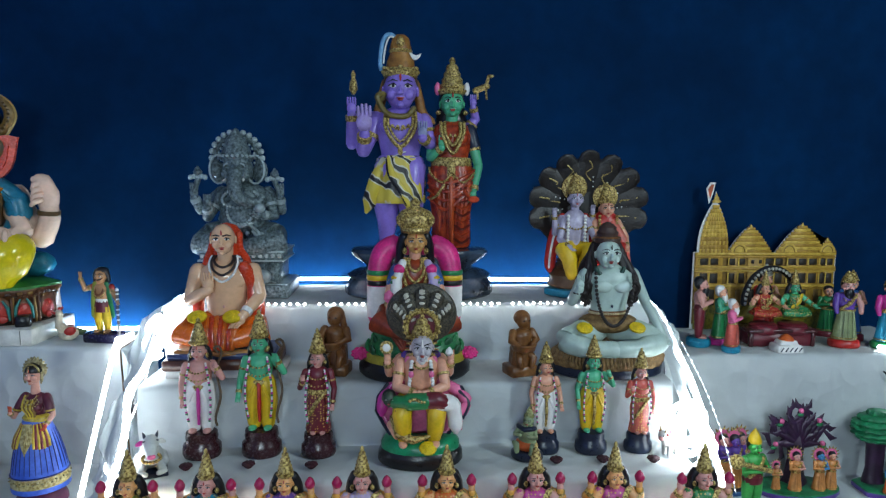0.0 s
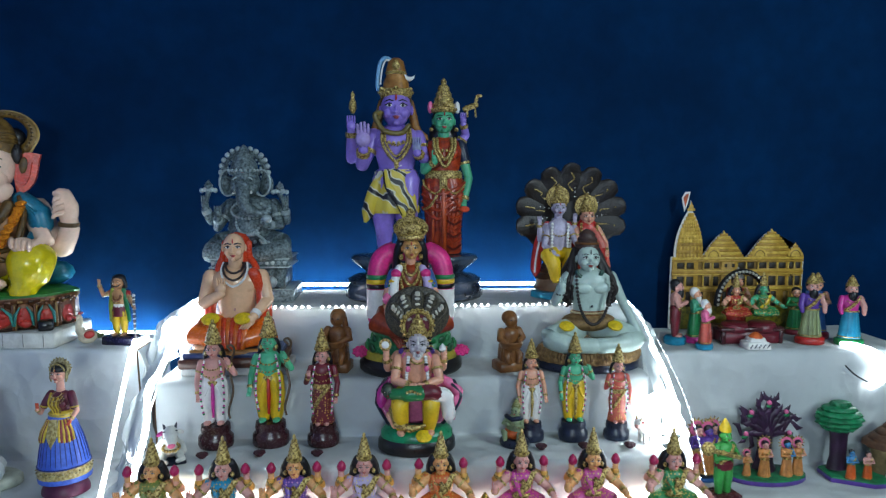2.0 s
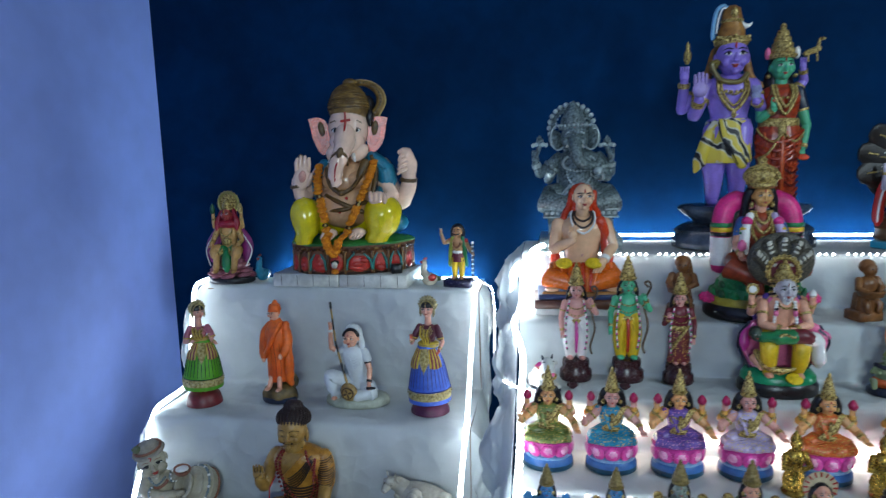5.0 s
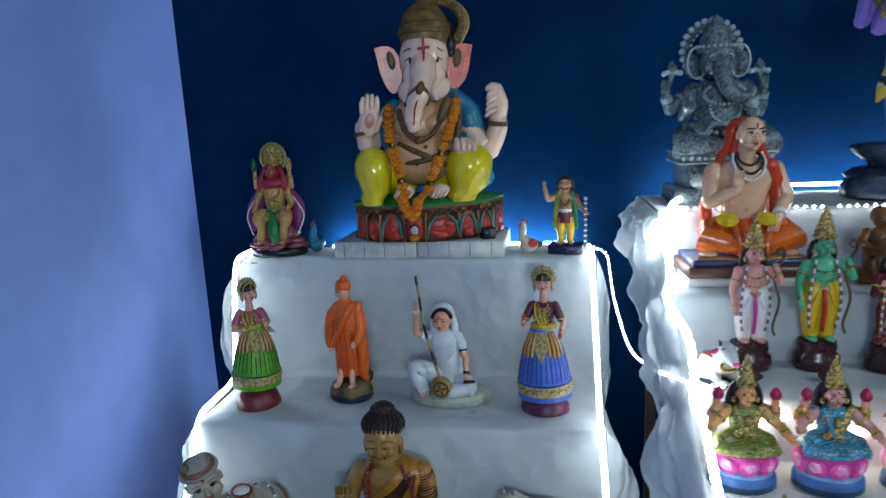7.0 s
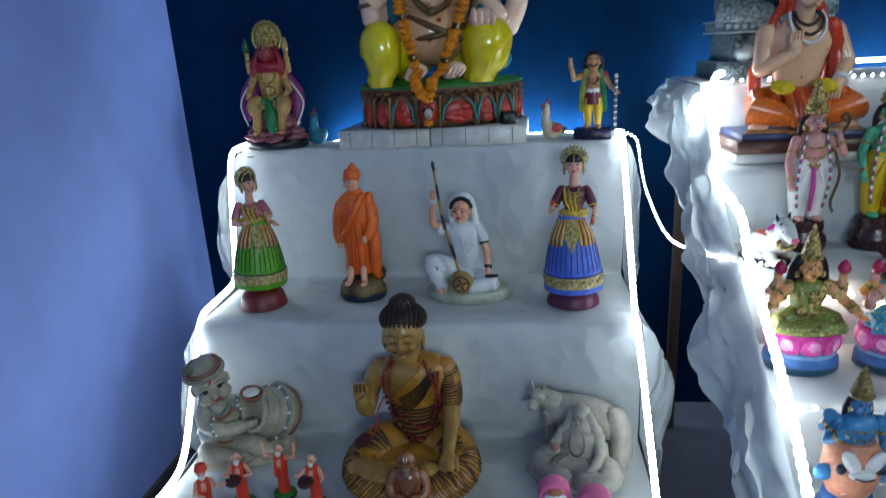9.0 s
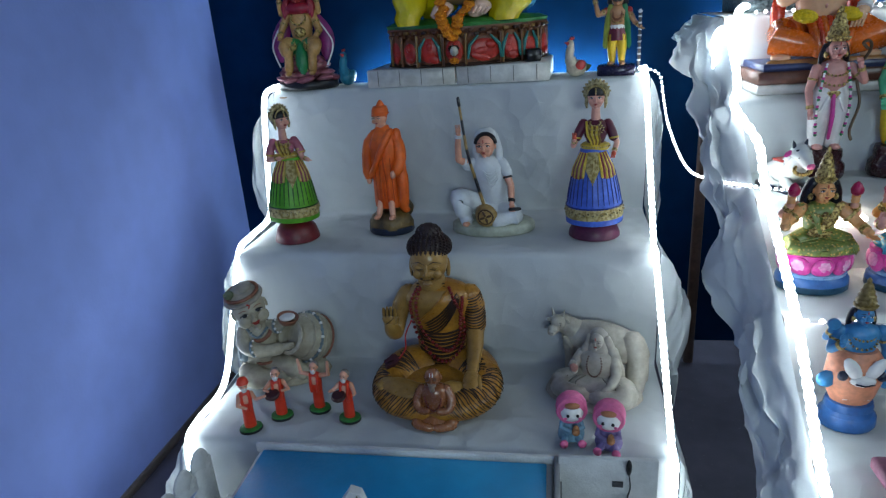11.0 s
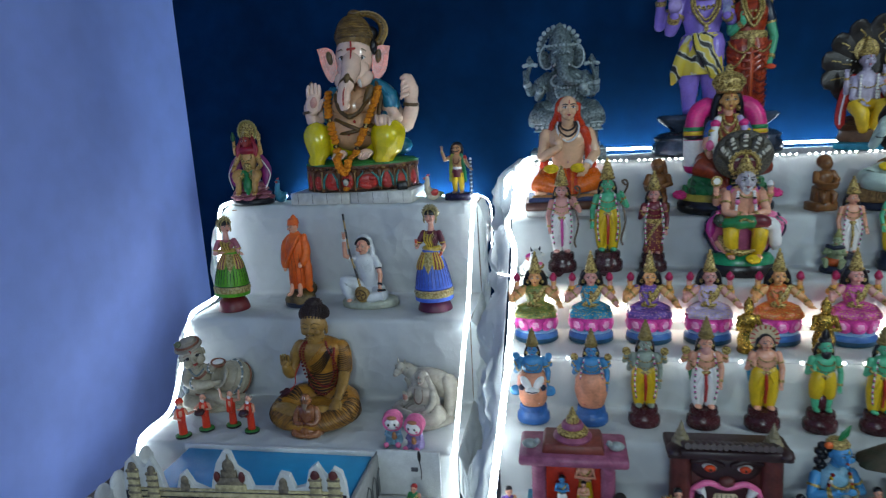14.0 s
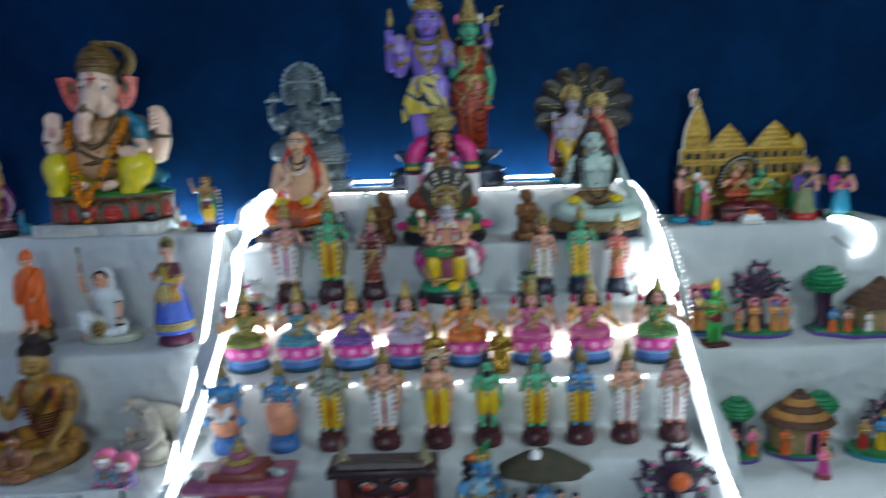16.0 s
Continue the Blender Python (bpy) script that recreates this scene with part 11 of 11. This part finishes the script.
for x, turn in ((0.0, 10), (0.20, -8)):
    f = Fig(0.16)
    GL = paint("gold_foil", "c2a04a", 0.25, 0.8, second="8f6f28", scale=50, bump=0.4)
    f.lathe([(0.17, 0), (0.18, 0.04), (0.13, 0.09)], GL, n=14)
    f.lathe([(0.16, 0.08), (0.18, 0.25), (0.12, 0.45), (0.16, 0.6), (0.12, 0.68), (0.05, 0.72)], GL, sq=0.8, n=16, waves=6, amp=0.05)
    f.ell((0, -0.02, 0.79), (0.09, 0.09, 0.11), GL, n=12)
    f.lathe([(0.085, 0), (0.07, 0.07), (0.04, 0.11), (0.01, 0.16)], GL, (0, 0, 0.85), n=12)
    for s in (-1, 1):
        f.tube([(s * 0.15, 0, 0.62), (s * 0.2, -0.08, 0.45), (s * 0.05, -0.18, 0.48)], [0.06, 0.055, 0.04], GL, n=8)
    f.thing("gold_figurine", at(x, 1.315, C4, turn), "small gold foil figurine", "figurine", "gold figurines")

# ---- left stand, lower steps ----
def red_musician(kind):
    f = Fig(0.143)
    R = paint("vermilion_robe", "d63a1e", 0.35, var=0.12)
    f.lathe([(0.19, 0), (0.195, 0.01), (0.19, 0.045)], BLACK, sq=0.85, n=20)
    f.lathe([(0.19, 0.04), (0.185, 0.06), (0.1, 0.075)], paint("grass_green_paint", "2c6a2c"), sq=0.85, n=20)
    f.lathe([(0.095, 0.065), (0.10, 0.1), (0.09, 0.4), (0.105, 0.62), (0.09, 0.72), (0.03, 0.76)], R, sq=0.8, n=18)
    f.ell((0, -0.065, 0.62), (0.06, 0.03, 0.09), SKIN, n=9)
    for s in (-1, 1):
        f.tube([(s * 0.06, -0.055, 0.74), (s * 0.065, -0.085, 0.55), (s * 0.06, -0.085, 0.42)], 0.028, R, n=7)
    face(f, (0, -0.01, 0.86), 0.085, SKIN, paint("grey_hair", "7d756c") if kind else R)
    f.ell((0, -0.06, 0.80), (0.05, 0.04, 0.06), WHITE, n=8)
    if kind == 0:
        f.lathe([(0.07, 0), (0.1, 0.02), (0.075, 0.1), (0.02, 0.13)], R, (0, 0, 0.88), n=14)
        f.tube([(0.1, 0, 0.68), (0.16, -0.1, 0.6), (0.3, -0.2, 0.68)], [0.04, 0.035, 0.025], SKIN, n=7)
        f.tube([(-0.1, 0, 0.68), (-0.14, -0.1, 0.55), (-0.02, -0.14, 0.5)], [0.04, 0.035, 0.025], SKIN, n=7)
    elif kind == 2:
        for s in (-1, 1):
            f.tube([(s * 0.1, 0, 0.7), (s * 0.25, -0.02, 0.74), (s * 0.27, -0.03, 0.98)], [0.045, 0.04, 0.025], SKIN, n=7)
    else:
        f.lathe([(0.11, -0.04), (0.13, 0), (0.11, 0.04)], paint("dark_drum", "3a1a18", 0.35), (-0.06, -0.17, 0.55), rot=(12, 0, 0), n=14)
        for s in (-1, 1):
            f.tube([(s * 0.1, 0, 0.7), (s * 0.2, -0.1, 0.6), (s * (0.12 if kind == 1 else 0.22), -0.17, 0.62)], [0.042, 0.036, 0.025], SKIN, n=7)
    return f


for k, (x, y, h) in enumerate(((-1.825, 1.315, "with a red cap"), (-1.768, 1.37, "with a drum"), (-1.683, 1.405, "with raised arms"), (-1.595, 1.37, "with a wide drum"))):
    red_musician(k).thing("musician_figurine", at(x, y, L3, (30, 10, -5, -10)[k]), f"vermilion-robed musician figurine {h} on green base", "figurine", "four red musicians")


def hooded_doll(dress):
    f = Fig(0.115)
    HP = paint("hood_pink", "dd6c98", 0.6, var=0.15, bump=0.4)
    f.lathe([(0.24, 0), (0.26, 0.08), (0.22, 0.3), (0.17, 0.45), (0.06, 0.5)], dress, sq=0.8, n=18)
    f.ell((0, 0.02, 0.70), (0.30, 0.27, 0.29), HP, n=16)
    f.ell((0, -0.08, 0.66), (0.235, 0.21, 0.225), WHITE, n=14)
    f.tube(arc(0, 0.67, 0.26, 0.26, 0, 360, 22, -0.11)[:-1], 0.04, HP, n=8, closed=True)
    f.ell((0, -0.2, 0.83), (0.15, 0.08, 0.06), paint("doll_fringe", "b5764e", 0.6), n=10)
    for s in (-1, 1):
        f.ell((s * 0.09, -0.28, 0.66), (0.032, 0.02, 0.04), BLACK, n=7)
        f.ell((s * 0.14, -0.25, 0.58), (0.04, 0.02, 0.03), PINK, n=7)
        f.tube([(s * 0.16, -0.02, 0.42), (s * 0.2, -0.16, 0.32), (s * 0.05, -0.25, 0.3)], [0.06, 0.055, 0.05], dress, n=8)
        f.tube([(s * 0.1, -0.12, 0.1), (s * 0.16, -0.3, 0.08)], [0.08, 0.07], dress, n=8)
        f.ell((s * 0.17, -0.36, 0.09), (0.085, 0.05, 0.09), PINK, n=10)
    f.ell((0.06, -0.27, 0.3), (0.08, 0.06, 0.09), paint("toy_bear", "a8744a", 0.7), n=9)
    f.ell((0.06, -0.29, 0.4), (0.06, 0.05, 0.055), paint("toy_bear", "a8744a"), n=9)
    return f


hooded_doll(paint("doll_blue", "7ca3b8", 0.5)).thing("hooded_doll", at(-1.072, 1.34, L3, 5), "seated doll in pink hood and pale blue dress", "doll", "pink-hooded dolls")
hooded_doll(paint("doll_violet", "8478a8", 0.5)).thing("hooded_doll", at(-0.992, 1.315, L3, -10), "seated doll in pink hood and violet dress", "doll", "pink-hooded dolls")

# ---- foam palace garden in front of the left stand ----
FOAM = paint("white_foam", "cfd2d0", 0.75, var=0.08, bump=0.5, fine=240)
POOL = paint("pool_blue_paper", "1391c4", 0.45, var=0.08, scale=6)
garden = holder("model_garden", at(-1.40, 1.0, 0), "white foam model garden with blue pool", "model garden")
f = Fig()
f.box((0, -0.09, 0.09), (1.02, 0.62, 0.18), FOAM, bev=0.02)
f.part("base", garden, "white foam base")
f = Fig()
f.box((-0.045, 0.10, 0.235), (0.665, 0.31, 0.11), FOAM, bev=0.03)
pool_box = f.part("pool_box", garden)
f = Fig()
f.box((-0.045, 0.10, 0.293), (0.64, 0.295, 0.008), POOL, bev=0.05)
f.part("pool", pool_box, "bright blue pool surface")
f = Fig()
f.box((-0.045, 0.258, 0.298), (0.68, 0.012, 0.022), FOAM)
f.part("rim", pool_box)
f = Fig()
f.box((0.297, 0.10, 0.25), (0.012, 0.31, 0.13), paint("grey_card", "8f9190", 0.6, var=0.12))
for k in range(3):
    f.tube([(0.305, 0.09 + k * 0.055, 0.19), (0.305, 0.09 + k * 0.055, 0.255), (0.305, 0.11 + k * 0.055, 0.275), (0.305, 0.13 + k * 0.055, 0.255), (0.305, 0.13 + k * 0.055, 0.19)], 0.002, paint("card_line", "55585a", 0.6), n=5)
f.part("side_card", garden, "grey card side wall with arches")
f = Fig()
f.box((0.40, 0.235, 0.255), (0.20, 0.014, 0.15), FOAM)
niche_wall = f.part("niche_wall", garden)
f = Fig()
f.box((0.42, 0.226, 0.272), (0.022, 0.006, 0.012), paint("socket_grey", "4a4c50", 0.4))
f.part("socket", niche_wall, "small dark socket plate")
# scalloped foam fence along the wall side
fence = holder("foam_fence", at(-1.905, 1.0, 0), "scalloped white foam fence beside the lavender wall", "fence")
for k in range(9):
    f = Fig()
    h = 0.315 - 0.003 * k
    f.box((0, 0, h / 2 - 0.015), (0.022, 0.068, h - 0.03), FOAM)
    f.ell((0, 0, h - 0.03), (0.012, 0.034, 0.034), FOAM, n=12)
    f.ell((0, 0.02, h - 0.045), (0.0118, 0.022, 0.022), FOAM, n=10)
    child(f, "picket", fence, 0, 0.205 - k * 0.07, 0)
# palace print on foam
PW = paint("palace_cream_print", "cdc091", 0.5, second="9c8f68", scale=90)
PD = paint("palace_dark_print", "191a30", 0.5, second="12141f", scale=60)
PR = paint("palace_dome_print", "5c2420", 0.5)
PG = paint("palace_grey_print", "8a7e68", 0.5, second="5c5244", scale=90)
pal = holder("palace_cutout", at(-1.425, 0.925, 0.181, 3), "printed palace facade cutout on white foam with jagged edge", "cutout")
f = Fig()
rnd = random.Random(6)
tops = [(-0.36, 0.20), (-0.35, 0.245), (-0.325, 0.268), (-0.30, 0.238), (-0.285, 0.232), (-0.265, 0.256), (-0.24, 0.215), (-0.225, 0.165), (-0.19, 0.165), (-0.17, 0.21), (-0.155, 0.22), (-0.13, 0.18), (-0.075, 0.165), (-0.06, 0.21), (-0.045, 0.25), (-0.02, 0.285), (0.0, 0.275), (0.015, 0.235), (0.05, 0.215), (0.065, 0.175), (0.13, 0.175), (0.155, 0.225), (0.185, 0.215), (0.2, 0.18), (0.235, 0.185), (0.25, 0.235), (0.275, 0.25), (0.295, 0.225), (0.305, 0.215), (0.325, 0.24), (0.35, 0.225), (0.36, 0.19)]
f.plate([(0.365, 0), (0.365, 0.12)] + [(x, z + rnd.uniform(-0.004, 0.004)) for x, z in tops[::-1]] + [(-0.365, 0.12), (-0.365, 0)], FOAM, 0.002, 0.018)
f.part("foam_board", pal, "white foam board with cut edge")
f = Fig()
f.plate([(-0.36, 0), (-0.36, 0.165), (0.36, 0.165), (0.36, 0)], PD, 0.0, 0.0025)
f.part("facade_shadow", pal)
f = Fig()
f.plate([(-0.26, 0)] + [(-0.26 + 0.52 * k / 16, 0.084 * math.sin(math.pi * (k / 16) ** 0.9) ** 0.75 + 0.002) for k in range(1, 16)] + [(0.26, 0)], paint("driveway_print", "8e6038", 0.6, second="6b4626", scale=14), -0.003, 0.003)
f.part("driveway", pal)
for z, h in ((0.158, 0.012), (0.142, 0.008), (0.172, 0.006)):
    f = Fig()
    f.box((0, -0.001, z), (0.70, 0.006, h), PW)
    f.part("cornice", pal)
for k in range(9):
    f = Fig()
    x = -0.235 + k * 0.057
    f.box((x, -0.001, 0.121), (0.009, 0.005, 0.038), PW)
    f.tube([(x, -0.002, 0.125), (x + 0.014, -0.002, 0.138), (x + 0.043, -0.002, 0.138), (x + 0.057, -0.002, 0.125)], 0.003, PW, n=5)
    f.part("arch_pillar", pal)
for x, z0, w, h, m in ((-0.325, 0.105, 0.036, 0.125, PW), (-0.262, 0.108, 0.034, 0.112, PW), (0.268, 0.092, 0.036, 0.123, PW), (0.325, 0.092, 0.036, 0.123, PW)):
    f = Fig()
    f.box((x, -0.002, z0 + h / 2), (w, 0.007, h), m)
    tower = f.part("tower", pal)
    for k in range(6):
        f = Fig()
        f.box((x, -0.004, z0 + 0.015 + k * h / 6), (w * 1.15, 0.006, 0.006), PG)
        f.part("band", tower)
    f = Fig()
    f.ell((x, -0.002, z0 + h + 0.004), (w * 0.42, 0.006, 0.016), PR if x > 0 else PG, n=10)
    f.part("dome", tower)
for x, w, h in ((-0.155, 0.03, 0.045), (0.165, 0.03, 0.045)):
    f = Fig()
    f.box((x, -0.002, 0.178), (w, 0.006, 0.02), PG)
    f.ell((x, -0.002, 0.195), (w * 0.45, 0.006, 0.018), PG, n=10)
    f.part("turret", pal)
f = Fig()
for k, (w, z, h) in enumerate(((0.10, 0.17, 0.02), (0.085, 0.19, 0.02), (0.05, 0.21, 0.022))):
    f.box((0.0 - 0.005, -0.002 - k * 0.0005, z + h / 2), (w, 0.007, h), PG if k else PW)
for x in (-0.045, 0.035):
    f.ell((x, -0.003, 0.212), (0.011, 0.006, 0.016), PR, n=9)
f.ell((-0.005, -0.003, 0.242), (0.02, 0.006, 0.022), PG, n=10)
f.lathe([(0.006, 0), (0.001, 0.02)], PG, (-0.005, -0.002, 0.258), n=7)
f.part("central_dome", pal)
for ob in pal.children_recursive:
    ob.data.transform(Matrix.Diagonal((0.90, 1, 1.06, 1)))
# boy figurine and black dome
mini(0.125, SKIN, paint("boy_shorts", "8f7a4a", 0.5), GREEN, style="legs", hair=RED).thing("boy_figurine", at(-0.955, 1.11, 0.181, -10), "boy figurine in a green shirt and red cap", "figurine")
f = Fig()
f.lathe([(0.05, 0), (0.052, 0.02), (0.045, 0.045), (0.025, 0.062), (0.004, 0.068)], BLACK, n=20)
f.thing("black_dome_cap", at(-1.845, 0.86, 0.181), "glossy black domed cap on white foam", "cap")
f = Fig()
f.tube(bezier([(0, 0, 0), (0.004, -0.01, 0.035), (0.0, -0.012, 0.07)], 5), 0.0015, BLACK, n=5)
f.ell((0.0, -0.012, 0.085), (0.006, 0.004, 0.02), BLACK, n=8)
f.thing("black_wire_plug", at(-0.96, 1.225, 0.24), "thin black wire with plug over the foam wall", "cable")
rope([(-1.74, 2.30, 0.981), (-1.3, 2.30, 0.981), (-0.90, 2.30, 0.981)], "white LED rope light behind the stand near the wall", r=0.011, mat=M_LEDW)
